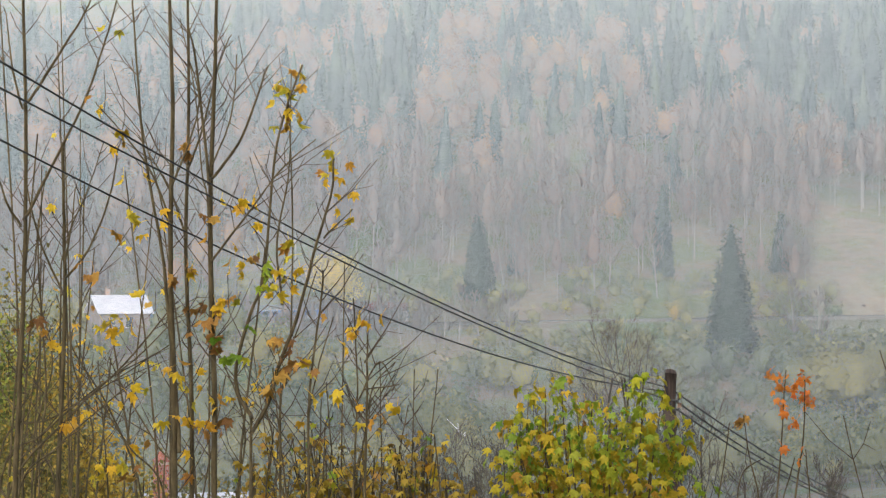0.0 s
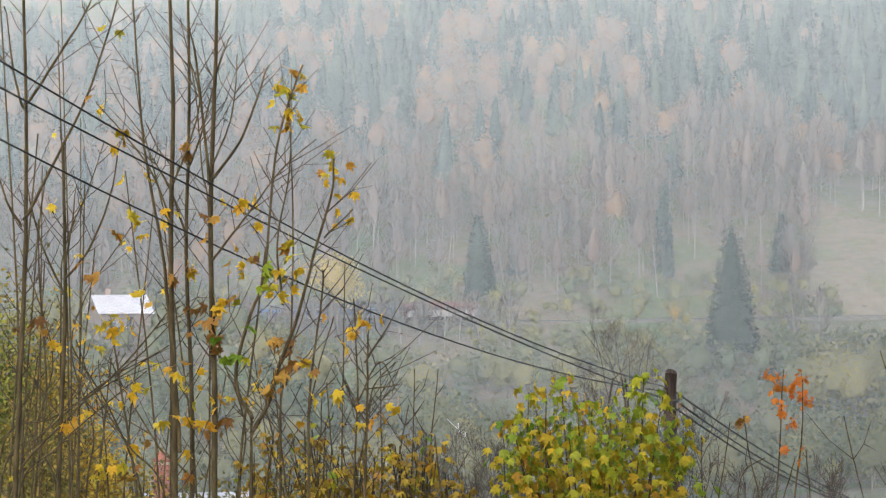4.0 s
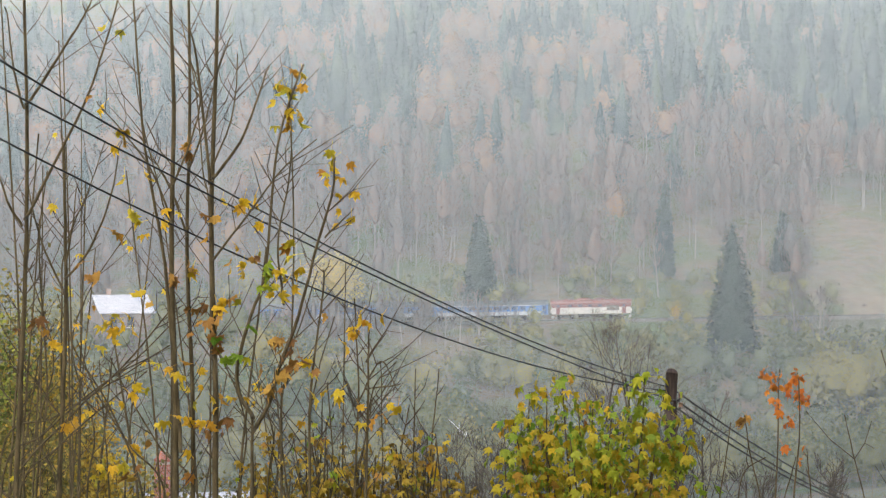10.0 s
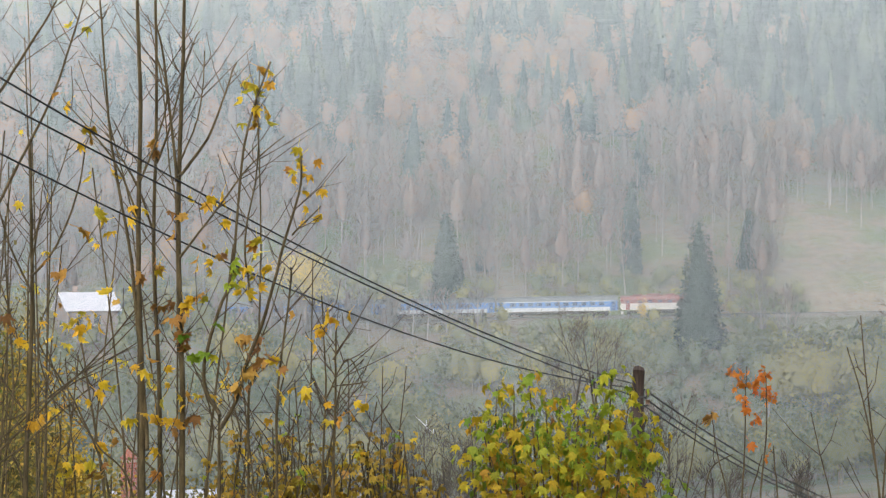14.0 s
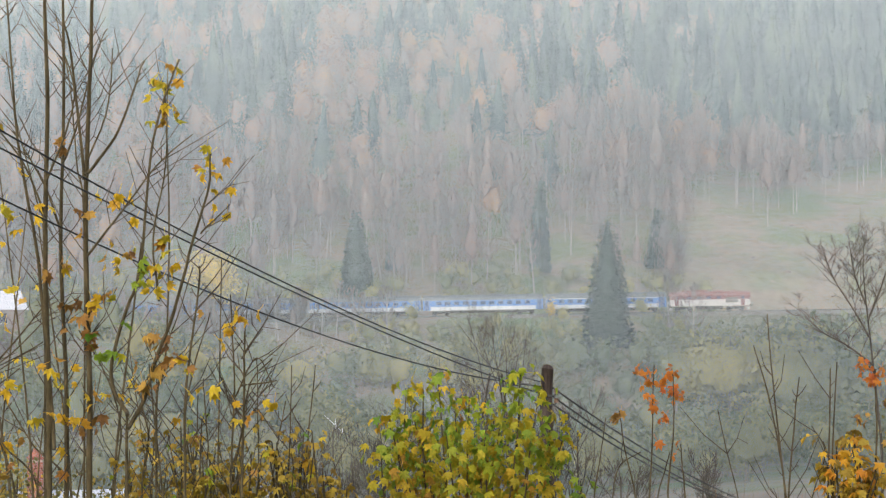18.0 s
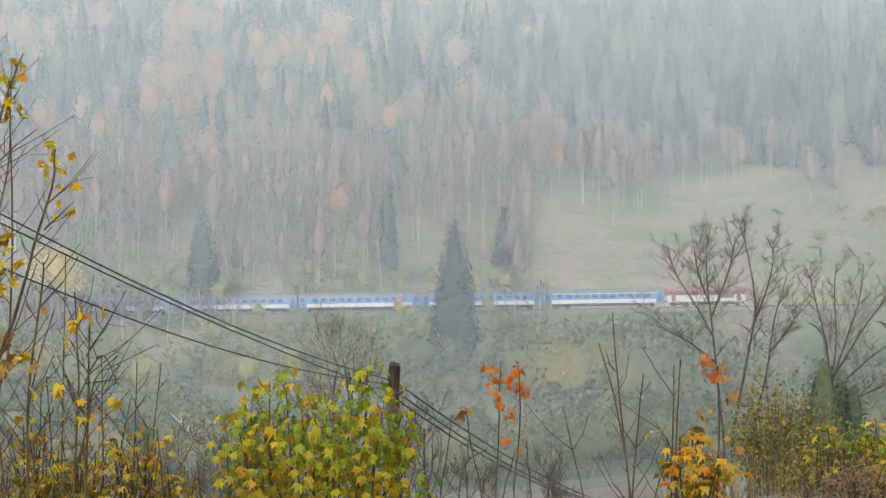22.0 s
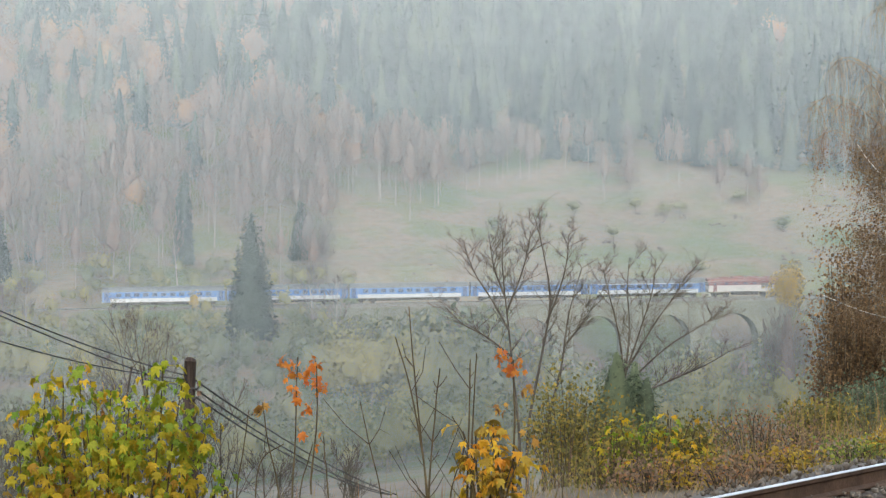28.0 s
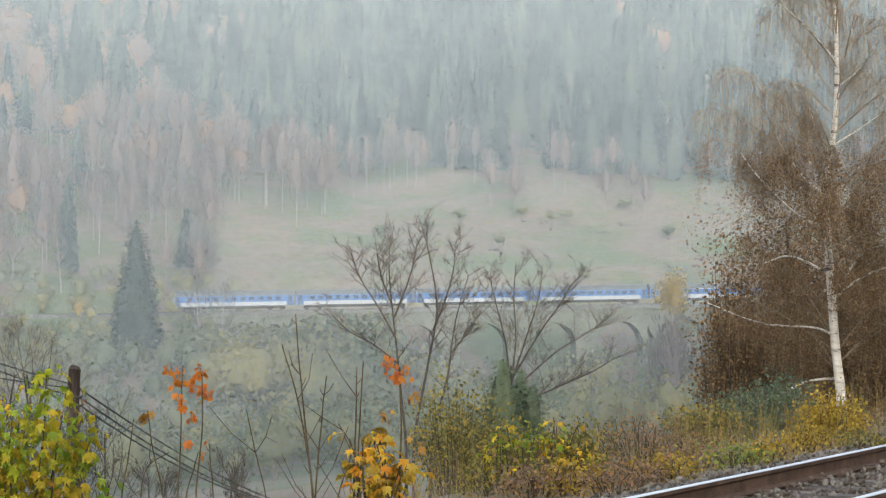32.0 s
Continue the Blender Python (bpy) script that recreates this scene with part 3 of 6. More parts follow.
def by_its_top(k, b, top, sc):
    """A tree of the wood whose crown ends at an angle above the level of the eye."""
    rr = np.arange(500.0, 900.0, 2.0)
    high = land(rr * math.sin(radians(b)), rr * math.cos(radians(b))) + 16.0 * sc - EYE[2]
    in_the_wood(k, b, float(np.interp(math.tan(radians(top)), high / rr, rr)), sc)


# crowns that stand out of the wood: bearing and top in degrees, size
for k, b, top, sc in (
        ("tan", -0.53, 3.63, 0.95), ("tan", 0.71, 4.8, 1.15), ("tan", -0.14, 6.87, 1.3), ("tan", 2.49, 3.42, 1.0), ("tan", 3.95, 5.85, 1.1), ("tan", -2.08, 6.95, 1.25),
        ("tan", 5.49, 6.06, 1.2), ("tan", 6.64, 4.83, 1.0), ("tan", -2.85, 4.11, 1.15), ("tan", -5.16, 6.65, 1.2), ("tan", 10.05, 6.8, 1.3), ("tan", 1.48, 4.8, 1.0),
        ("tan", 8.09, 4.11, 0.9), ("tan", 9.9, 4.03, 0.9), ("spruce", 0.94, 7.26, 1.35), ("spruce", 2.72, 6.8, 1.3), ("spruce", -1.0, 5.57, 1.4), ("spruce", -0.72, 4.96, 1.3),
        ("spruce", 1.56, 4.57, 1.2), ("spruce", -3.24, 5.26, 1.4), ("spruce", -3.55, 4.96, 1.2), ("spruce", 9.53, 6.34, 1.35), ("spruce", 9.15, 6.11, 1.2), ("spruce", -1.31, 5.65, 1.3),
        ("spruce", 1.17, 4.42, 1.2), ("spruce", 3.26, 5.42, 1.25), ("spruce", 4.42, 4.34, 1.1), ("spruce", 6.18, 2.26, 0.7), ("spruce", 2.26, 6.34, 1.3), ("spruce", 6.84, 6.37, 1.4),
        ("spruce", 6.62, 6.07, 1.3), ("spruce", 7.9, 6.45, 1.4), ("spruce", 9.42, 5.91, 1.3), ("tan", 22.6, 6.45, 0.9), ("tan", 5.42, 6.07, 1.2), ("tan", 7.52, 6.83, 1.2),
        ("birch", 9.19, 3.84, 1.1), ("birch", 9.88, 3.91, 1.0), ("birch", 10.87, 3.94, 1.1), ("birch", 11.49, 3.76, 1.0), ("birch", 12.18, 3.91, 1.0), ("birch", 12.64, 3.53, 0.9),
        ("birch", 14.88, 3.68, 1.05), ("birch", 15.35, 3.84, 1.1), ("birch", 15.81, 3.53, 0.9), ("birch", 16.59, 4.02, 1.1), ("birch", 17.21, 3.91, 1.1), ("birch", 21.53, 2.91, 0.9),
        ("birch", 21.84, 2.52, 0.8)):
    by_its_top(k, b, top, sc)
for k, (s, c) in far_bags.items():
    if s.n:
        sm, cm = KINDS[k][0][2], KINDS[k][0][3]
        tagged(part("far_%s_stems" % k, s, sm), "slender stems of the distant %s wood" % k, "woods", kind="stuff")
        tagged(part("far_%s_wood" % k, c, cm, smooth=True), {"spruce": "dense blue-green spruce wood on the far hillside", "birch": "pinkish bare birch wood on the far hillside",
               "tan": "haze-muted orange-tan beech wood on the far hillside"}.get(k, "autumn shrubs"), "woods", kind="stuff")

# valley slope shrubs below the far line: single ones, and a joined cover
shrub_cover = (Bag(), Bag())


def cover_shrub(b, r, sc):
    """A shrub of the joined cover."""
    x, y, z = on_land(b, r)
    st, c, sm, cm = KINDS["shrub"][int(rng.integers(0, 4))]
    m = Matrix.LocRotScale((x, y, z), Euler((0, 0, rng.uniform(0, 6.28))), (sc, sc, sc))
    for bag, src in zip(shrub_cover, (st, c)):
        bag.join(src, m)


for i in range(780):
    b, v = rng.uniform(-13.5, 30), rng.uniform(255, 413)
    r = v / (math.cos(radians(b)) + 0.1 * math.sin(radians(b)))
    if 11.0 < b < 26 and v > 402:
        continue
    sc = rng.uniform(0.8, 1.8) * (1.0 if v < 388 else 0.55)
    if -10.6 < b < -7.0 and v < 312:
        sc *= 0.42
    if i < 70:
        hill_tree("shrub", b, r, sc)
        continue
    cover_shrub(b, r, sc)
for i in range(46):  # low growth round the house on the spur
    b, v = rng.uniform(-10.8, -6.8), rng.uniform(258, 296)
    hill_tree("shrub", b, v / math.cos(radians(b)), rng.uniform(0.75, 1.05) * (1.2 if v < 278 else 1.0))
for i in range(14):  # low growth at the foot of the tall spruce
    b, v = rng.uniform(7.0, 9.0), rng.uniform(360, 390)
    hill_tree("shrub", b, v / (math.cos(radians(b)) + 0.1 * math.sin(radians(b))), rng.uniform(0.6, 0.95))
for i in range(190):  # hedge growth along the far line, behind the rails
    b = rng.uniform(-13, 11)
    v = rng.uniform(437, 462)
    r, sc = v / (math.cos(radians(b)) + 0.1 * math.sin(radians(b))), rng.uniform(0.5, 1.1)
    if i < 30:
        hill_tree("shrub", b, r, sc)
    else:
        cover_shrub(b, r, sc)
for i in range(36):  # twiggy birches that screen the far line
    b, v = rng.uniform(-6.0, 0.2), rng.uniform(396, 411)
    hill_tree("birch", b, v / (math.cos(radians(b)) + 0.1 * math.sin(radians(b))), rng.uniform(0.42, 0.62))
for i in range(48):  # trees that close the gorge beside the viaduct
    b, v = rng.uniform(9.0, 14.8), rng.uniform(366, 400)
    r = v / (math.cos(radians(b)) + 0.1 * math.sin(radians(b)))
    cover_shrub(b, r, (-9.4 + 0.0164 * r * math.sin(radians(b)) - rng.uniform(1.4, 4.2) - on_land(b, r)[2]) / 5.3)
for i in range(110):  # bushy growth on the near side of the far line
    hide = i >= 60
    b, v = (rng.uniform(-13.5, -3.6), rng.uniform(390, 405)) if hide else (rng.uniform(1.8, 10.9), rng.uniform(394, 408))
    r = v / (math.cos(radians(b)) + 0.1 * math.sin(radians(b)))
    if hide:
        cover_shrub(b, r, rng.uniform(1.2, 1.6))
    else:
        hill_tree("shrub", b, r, rng.uniform(0.45, 0.72))
for i in range(64):  # trees that rise before the viaduct and leave only the heads of its arches
    b, v = 10.8 + 15.5 * (i + rng.uniform(-0.5, 0.5)) / 64, rng.uniform(368, 402)
    r = v / (math.cos(radians(b)) + 0.1 * math.sin(radians(b)))
    kind = "birch" if i % 4 == 0 else "shrub"
    rise = -9.4 + 0.0164 * r * math.sin(radians(b)) - rng.uniform(3.6, 7.6) - (3.2 if b > 14.5 else 0.0) - on_land(b, r)[2]
    hill_tree(kind, b, r, rise / (14.5 if kind == "birch" else 5.5))
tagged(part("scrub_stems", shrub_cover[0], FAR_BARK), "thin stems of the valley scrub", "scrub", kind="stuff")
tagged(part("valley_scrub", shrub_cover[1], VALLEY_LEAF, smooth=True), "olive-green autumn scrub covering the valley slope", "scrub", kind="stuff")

# single trees that stand out across the valley
def tall_spruce(bearing, rng_m, h, w, label):
    x, y, z = on_land(bearing, rng_m)
    ob = thing("spruce_tree", pose(x, y, z), label, "spruce", "single spruces")
    part("trunk", stem_bag(h * 0.97, 0.011 * h, 0.004, 7), FAR_BARK, ob)
    # Slim far spruces take the haze-tinted needle colour to look fainter.
    part("crown", spire_crown(h, w * 0.82, 3400, 22, 13), WOOD_SPRUCE if w < 2.5 else SPRUCE, ob)


tall_spruce(8.0, 392, 24.5, 7.0, "tall dark spruce standing before the railway")
tall_spruce(9.35, 470, 13.5, 3.8, "dark young spruce on the meadow edge")
tall_spruce(1.15, 452, 19.0, 5.4, "dark spruce behind the railway line")
tall_spruce(6.15, 466, 21.0, 2.4, "slim spruce among bare birches")
tall_spruce(2.15, 470, 13.0, 2.2, "slim spruce among bare birches")


def standing_birch(bearing, rng_m, h, lean=0.0, label="bare birch with a white stem on the far slope"):
    x, y, z = on_land(bearing, rng_m)
    ob = thing("birch_tree", pose(x, y, z, 0, lean, 0), label, "birch", "single birches")
    part("trunk", stem_bag(h, 0.17, 0.02, 6, 12, 0.35, 3.2), FAR_BIRCH_BARK, ob)
    part("crown", twiggy_crown(190, 2.7, h * 0.33, h * 0.72, 0.7, 0.07, False), WOOD_BIRCH, ob)


for b, r, h, lean in ((6.0, 452, 17, -4), (6.35, 470, 24, -1), (4.7, 455, 15, 2), (1.85, 456, 15, -7), (2.2, 455, 14, -3), (2.5, 457, 14, 0),
                      (9.75, 393, 15, -4), (10.3, 396, 14, 2), (3.3, 470, 17, 2), (0.3, 480, 16, 5), (7.0, 480, 20, 1)):
    standing_birch(b, r, h, lean)


for i in range(9):  # thin birches standing before the line
    standing_birch(-1.9 + 3.8 * (i + rng.uniform(-0.4, 0.4)) / 8, rng.uniform(398, 410), rng.uniform(7, 11), rng.uniform(-5, 5), "bare birch before the far railway line")


def crown_tree(name, bearing, rng_m, h, rx, n, size, mat, label, rz=None, stem=0.16):
    x, y, z = on_land(bearing, rng_m)
    ob = thing(name, pose(x, y, z), label, "tree", "autumn trees of the valley")
    part("trunk", stem_bag(h * 0.8, stem, 0.02, 6, 9, 0.3, rx), FAR_BARK, ob)
    part("crown", leafy_crown(n, rx, (rz or h * 0.34) * 1.2, h * 0.62, size * 0.62, 14, True, 3), mat, ob)


crown_tree("maple_tree", -2.75, 403, 22, 6.4, 3600, 0.5, GOLD_TREE, "round golden-yellow tree above the valley", 5.0)
crown_tree("rowan_tree", 6.45, 408, 6.0, 1.5, 260, 0.3, GOLD_BIRCH, "small bright yellow tree beside the line", 2.0)
x, y, z = on_land(22.6, 300)
ob = thing("birch_tree", pose(x, y, z) @ Matrix.Scale(1.14, 4), "tall weeping birch with a golden top and bare pinkish twigs below", "birch", "autumn trees of the valley")
part("trunk", stem_bag(18.5, 0.2, 0.01, 7, 14, 0.3, 3.0), FAR_BIRCH_BARK, ob)
part("crown", twiggy_crown(1900, 3.8, 7.5, 9.0, 0.5, 0.12), WOOD_BIRCH, ob, "bare pinkish twigs")
part("golden_top", leafy_crown(2600, 2.5, 3.4, 17.4, 0.16, 14, True, 3), GOLD_BIRCH, ob, "drooping golden leaves")
crown_tree("rowan_tree", 5.6, 398, 5.0, 2.0, 260, 0.3, VALLEY_LEAF, "small green-yellow tree beside the line", 1.8)
for b, r, h in ((17.9, 500, 5.0), (15.9, 520, 3.2), (20.2, 480, 4.0), (18.5, 540, 4.5), (16.8, 535, 3.5), (22.5, 520, 4.2), (19.3, 530, 5.0), (19.7, 533, 4.4), (14.6, 505, 3.6), (21.3, 545, 4.0)):
    crown_tree("shrub", b, r, h, 3.2, 420, 0.3, VALLEY_LEAF, "dark shrub on the open meadow", 1.6, 0.08)
tussock = [leafy_crown(110, 1.0, 0.6, 0.2, 0.12, 9) for i in range(4)]
tufts = Bag()
for i in range(600):
    b, r = rng.uniform(10.8, 27), rng.uniform(450, 560)
    if is_meadow(b, r) and noise.noise((b * 0.8, r / 16, 2.2)) > -0.1:
        x, y, z = on_land(b, r)
        q = rng.uniform(0.4, 1.0)
        tufts.join(tussock[i % 4], Matrix.LocRotScale((x, y, z), Euler((0, 0, rng.uniform(0, 6.28))), (q * 1.4, q, q * rng.uniform(0.6, 1.1))))
tagged(part("meadow_tussocks", tufts, WOOD_BIRCH, smooth=True), "low faded brush and tussocks on the open meadow", "brush", kind="stuff")

# ---- the far railway and its viaduct ----


def on_track(x):
    """A pose on the far rails, with its own x along the line."""
    y, z = 425 - 0.1 * x, -9.38 + 0.0164 * x
    return Matrix.LocRotScale((x, y, z), Euler((0, -math.atan(0.0164), -math.atan(0.1))), None)


far_line = thing("railway_track", on_track(0), "single railway line on a gravel bed across the valley", "railway", kind="structure")
part("ballast", extruded([(-2.6, -0.75), (-1.7, -0.22), (1.7, -0.22), (2.6, -0.75)], -190, 330), CONCRETE, far_line)
for y in (-0.75, 0.75):
    part("rail", extruded([(y - 0.06, -0.21), (y + 0.06, -0.21), (y + 0.035, 0), (y - 0.035, 0)], -190, 330), STEEL_DARK, far_line)

viaduct = thing("viaduct", on_track(0), "weathered grey stone viaduct with round arches", "bridge")
PITCH, SPAN, X0, ARCHES = 14.4, 10.2, 79.3, 8
VEND = X0 + PITCH * ARCHES + 30
b = Bag()


def wall_quad(p, q, r, s):
    b.add([p, q, r, s], [(0, 1, 2), (0, 2, 3)])


def masonry(xa, za, xb, zb):
    """Front, back and underside of one strip of wall between two places on the arch line."""
    for y in (-2.5, 2.5):
        wall_quad((xa, y, za), (xb, y, zb), (xb, y, -0.76), (xa, y, -0.76))
    wall_quad((xa, -2.5, za), (xa, 2.5, za), (xb, 2.5, zb), (xb, -2.5, zb))


for i in range(ARCHES + 1):
    x_left = X0 - 12 if i == 0 else X0 + PITCH * (i - 0.5) + SPAN / 2
    x_right = VEND if i == ARCHES else X0 + PITCH * (i + 0.5) - SPAN / 2
    masonry(x_left, -28, x_right, -28)
    for x in (x_left, x_right):
        wall_quad((x, -2.5, -28), (x, 2.5, -28), (x, 2.5, -3.4 - SPAN / 2), (x, -2.5, -3.4 - SPAN / 2))
for i in range(ARCHES):
    cx, hw, top = X0 + PITCH * (i + 0.5), SPAN / 2, -3.4 - SPAN / 2
    arc = [(cx - hw * math.cos(a), top + hw * math.sin(a)) for a in np.linspace(0, math.pi, 17)]
    for (xa, za), (xb, zb) in zip(arc, arc[1:]):
        masonry(xa, za, xb, zb)
part("arcade", b, MASONRY, viaduct)
part("cornice", bevelled((X0 - 12, -2.85, -1.25), (X0 + PITCH * ARCHES + 30, -2.5, -0.78), 0.06), MASONRY, viaduct, "projecting stone cornice")
ring_mesh = None
for i in range(ARCHES):
    cx, top = X0 + PITCH * (i + 0.5), -3.4 - SPAN / 2
    for a in np.linspace(0.06, math.pi - 0.06, 19):
        if ring_mesh is None:
            bb = bevelled((-0.34, -0.09, -0.36), (0.34, 0.09, 0.36), 0.03)
            ring_mesh = bpy.data.meshes.new("arch_stone")
            bb.to_mesh(ring_mesh)
            bb.free()
            ring_mesh.materials.append(MASONRY)
        st = part("arch_stone", ring_mesh, None, viaduct)
        st.matrix_basis = Matrix.LocRotScale((cx + (SPAN / 2 + 0.38) * math.cos(a), -2.44, top + (SPAN / 2 + 0.38) * math.sin(a)), Euler((0, math.pi / 2 - a, 0)), None)
for x in np.arange(X0 - 10, X0 + PITCH * ARCHES + 28, 2.6):
    part("railing_post", bevelled((x - 0.04, -2.55, -0.78), (x + 0.04, -2.47, 0.25), 0.01), STEEL_DARK, viaduct)


# ---- the train ----
def bogie(parent, x, wheels=2):
    bg = part("bogie", bevelled((x - 1.7, -1.1, 0.42), (x + 1.7, 1.1, 0.85), 0.06), UNDER, parent)
    for wx in ((-1.25, 1.25) if wheels == 2 else (-1.5, 0, 1.5)):
        for y in (-0.78, 0.78):
            b = Bag()
            b.tube([(x + wx, y - 0.07, 0.46), (x + wx, y + 0.07, 0.46)], [0.46, 0.46], 16)
            part("wheel", b, UNDER, bg)
    return bg


def coach(lined):
    ob = thing("passenger_coach", pose(0, 0, 0), "blue express coach with a white lower band and grey roof", "train coach", "coaches of the express train")
    L = 24.2
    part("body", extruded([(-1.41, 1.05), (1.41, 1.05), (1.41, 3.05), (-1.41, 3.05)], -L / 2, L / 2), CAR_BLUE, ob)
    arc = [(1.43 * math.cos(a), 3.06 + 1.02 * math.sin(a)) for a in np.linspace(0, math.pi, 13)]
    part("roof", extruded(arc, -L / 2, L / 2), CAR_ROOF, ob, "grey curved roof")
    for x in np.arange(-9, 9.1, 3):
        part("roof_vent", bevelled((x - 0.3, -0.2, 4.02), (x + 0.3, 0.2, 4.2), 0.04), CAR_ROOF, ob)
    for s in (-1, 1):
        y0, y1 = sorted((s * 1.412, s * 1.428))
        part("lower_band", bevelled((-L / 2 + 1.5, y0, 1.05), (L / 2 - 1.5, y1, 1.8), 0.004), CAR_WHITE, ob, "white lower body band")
        if lined:
            part("cant_line", bevelled((-L / 2 + 1.5, y0, 2.93), (L / 2 - 1.5, y1, 3.06), 0.004), CAR_WHITE, ob, "white line under the roof")
        for i in range(11):
            x = -8.9 + i * 1.78
            w = part("window", bevelled((x - 0.52, y0, 2.15), (x + 0.52, y1, 2.8), 0.004), CAR_GLASS, ob)
            part("window_frame", bevelled((x - 0.5, min(s * 1.425, s * 1.445), 2.78), (x + 0.5, max(s * 1.425, s * 1.445), 2.84), 0.004), STEEL_DARK, w)
        for x in (-L / 2 + 0.75, L / 2 - 0.75):
            d = part("door", bevelled((x - 0.45, y0, 1.08), (x + 0.45, y1, 3.0), 0.004), CAR_DOOR, ob, "dark blue folding door")
            part("door_window", bevelled((x - 0.2, min(s * 1.42, s * 1.44), 2.1), (x + 0.2, max(s * 1.42, s * 1.44), 2.8), 0.004), CAR_GLASS, d)
    for e in (-1, 1):
        part("gangway", bevelled((e * (L / 2) - (0.28 if e < 0 else 0), -0.6, 1.1), (e * (L / 2) + (0.28 if e > 0 else 0), 0.6, 3.4), 0.05), STEEL_DARK, ob, "black rubber gangway")
    part("underframe", bevelled((-7, -1.2, 0.45), (7, 1.2, 1.04), 0.06), UNDER, ob)
    for x in (-8.6, 8.6):
        bogie(ob, x)
    return ob


def locomotive():
    ob = thing("diesel_locomotive", pose(0, 0, 0), "maroon and cream diesel locomotive with overhanging cab windows", "locomotive")
    L = 15.6
    prof = [(-L / 2, 1.1), (L / 2, 1.1), (L / 2 + 0.35, 1.6), (L / 2 + 0.1, 2.35), (-L / 2 - 0.1, 2.35), (-L / 2 - 0.35, 1.6)]

    def slab(points, half):
        bm = bmesh.new()
        a = [bm.verts.new((x, -half, z)) for x, z in points]
        b = [bm.verts.new((x, half, z)) for x, z in points]
        for i in range(len(points)):
            bm.faces.new((a[i], a[(i + 1) % len(points)], b[(i + 1) % len(points)], b[i]))
        bm.faces.new(a[::-1])
        bm.faces.new(b)
        bmesh.ops.recalc_face_normals(bm, faces=bm.faces[:])
        return bm
    part("body", slab(prof, 1.45), LOCO_CREAM, ob, "cream lower body")
    part("upper_body", slab([(-L / 2 - 0.1, 2.354), (L / 2 + 0.1, 2.354), (L / 2 + 0.38, 3.25), (-L / 2 - 0.38, 3.25)], 1.44), LOCO_RED, ob, "maroon upper body")
    arc = [(1.45 * math.cos(a), 3.255 + 0.72 * math.sin(a)) for a in np.linspace(0, math.pi, 13)]
    part("roof", extruded(arc, -L / 2 - 0.3, L / 2 + 0.3), LOCO_ROOF, ob, "faded pink roof")
    for x, w, h in ((-4.6, 0.9, 0.25), (-1.5, 1.3, 0.35), (1.8, 1.0, 0.3), (4.6, 0.5, 0.22)):
        part("roof_hatch", bevelled((x - w, -0.7, 3.9), (x + w, 0.7, 3.93 + h), 0.06), LOCO_ROOF, ob)
    for x in (-0.2, 0.3):
        ex = Bag()
        ex.tube([(x, 0, 3.9), (x, 0, 4.45)], [0.14, 0.12], 10)
        part("exhaust", ex, STEEL_DARK, ob)
    for e in (-1, 1):
        for y in (-0.72, 0.72):
            wbm = bevelled((-0.03, -0.6, -0.38), (0.03, 0.6, 0.38), 0.01)
            wd = part("cab_window", wbm, CAR_GLASS, ob, "raked cab windscreen")
            wd.matrix_basis = pose(e * (L / 2 + 0.26), y, 2.82, 0, e * 17, 0)
            fr = part("window_frame", bevelled((-0.05, -0.66, 0.37), (0.05, 0.66, 0.46), 0.01), LOCO_CREAM, wd)
            fr.location = (0, 0, 0)
        for y in (-0.95, 0.95):
            hb = Bag()
            hb.tube([(e * (L / 2 + 0.28), y, 1.75), (e * (L / 2 + 0.40), y, 1.75)], [0.14, 0.13], 12)
            part("headlight", hb, WHITE_METAL, ob)
            bf = Bag()
            bf.tube([(e * (L / 2 + 0.2), y, 1.1), (e * (L / 2 + 0.75), y, 1.1), (e * (L / 2 + 0.8), y, 1.1)], [0.1, 0.1, 0.24], 10)
            part("buffer", bf, STEEL_DARK, ob)
        part("snow_plough", bevelled((e * (L / 2) - 0.2, -1.25, 0.25), (e * (L / 2) + 0.25, 1.25, 0.75), 0.05), LOCO_CREAM, ob)
    for s in (-1, 1):
        y0, y1 = sorted((s * 1.45, s * 1.47))
        for i in range(4):
            x = -4.2 + i * 2.0
            part("side_window", bevelled((x - 0.4, y0, 2.5), (x + 0.4, y1, 3.0), 0.004), CAR_GLASS, ob)
        part("radiator_grille", bevelled((3.2, y0, 1.75), (5.6, y1, 2.8), 0.004), STEEL_DARK, ob, "dark louvred radiator grille")
        for k in range(6):
            part("louvre", bevelled((3.25, s * 1.47 - 0.015, 1.82 + k * 0.16), (5.55, s * 1.47 + 0.015, 1.88 + k * 0.16), 0.004), STEEL_DARK, ob)
        for x in (-6.6, 6.6):
            d = part("cab_door", bevelled((x - 0.4, y0, 1.15), (x + 0.4, y1, 3.1), 0.004), LOCO_RED, ob)
            part("door_window", bevelled((x - 0.25, min(s * 1.462, s * 1.478), 2.45), (x + 0.25, max(s * 1.462, s * 1.478), 2.98), 0.004), CAR_GLASS, d)
        part("waist_line", bevelled((-L / 2 - 0.1, y0, 2.30), (L / 2 + 0.1, y1, 2.40), 0.004), LOCO_CREAM, ob)
    part("fuel_tank", bevelled((-2.6, -1.25, 0.35), (2.6, 1.25, 1.08), 0.1), UNDER, ob)
    for x in (-5.2, 5.2):
        bogie(ob, x)
    return ob


loco = locomotive()
first, second = coach(True), coach(False)
train = [(loco, 8.35), (first, -12.35), (second, -12.35 - 24.6)]
for i in range(2, 5):
    train.append((copy_thing(second, pose(0, 0, 0)), -12.35 - 24.6 * i))
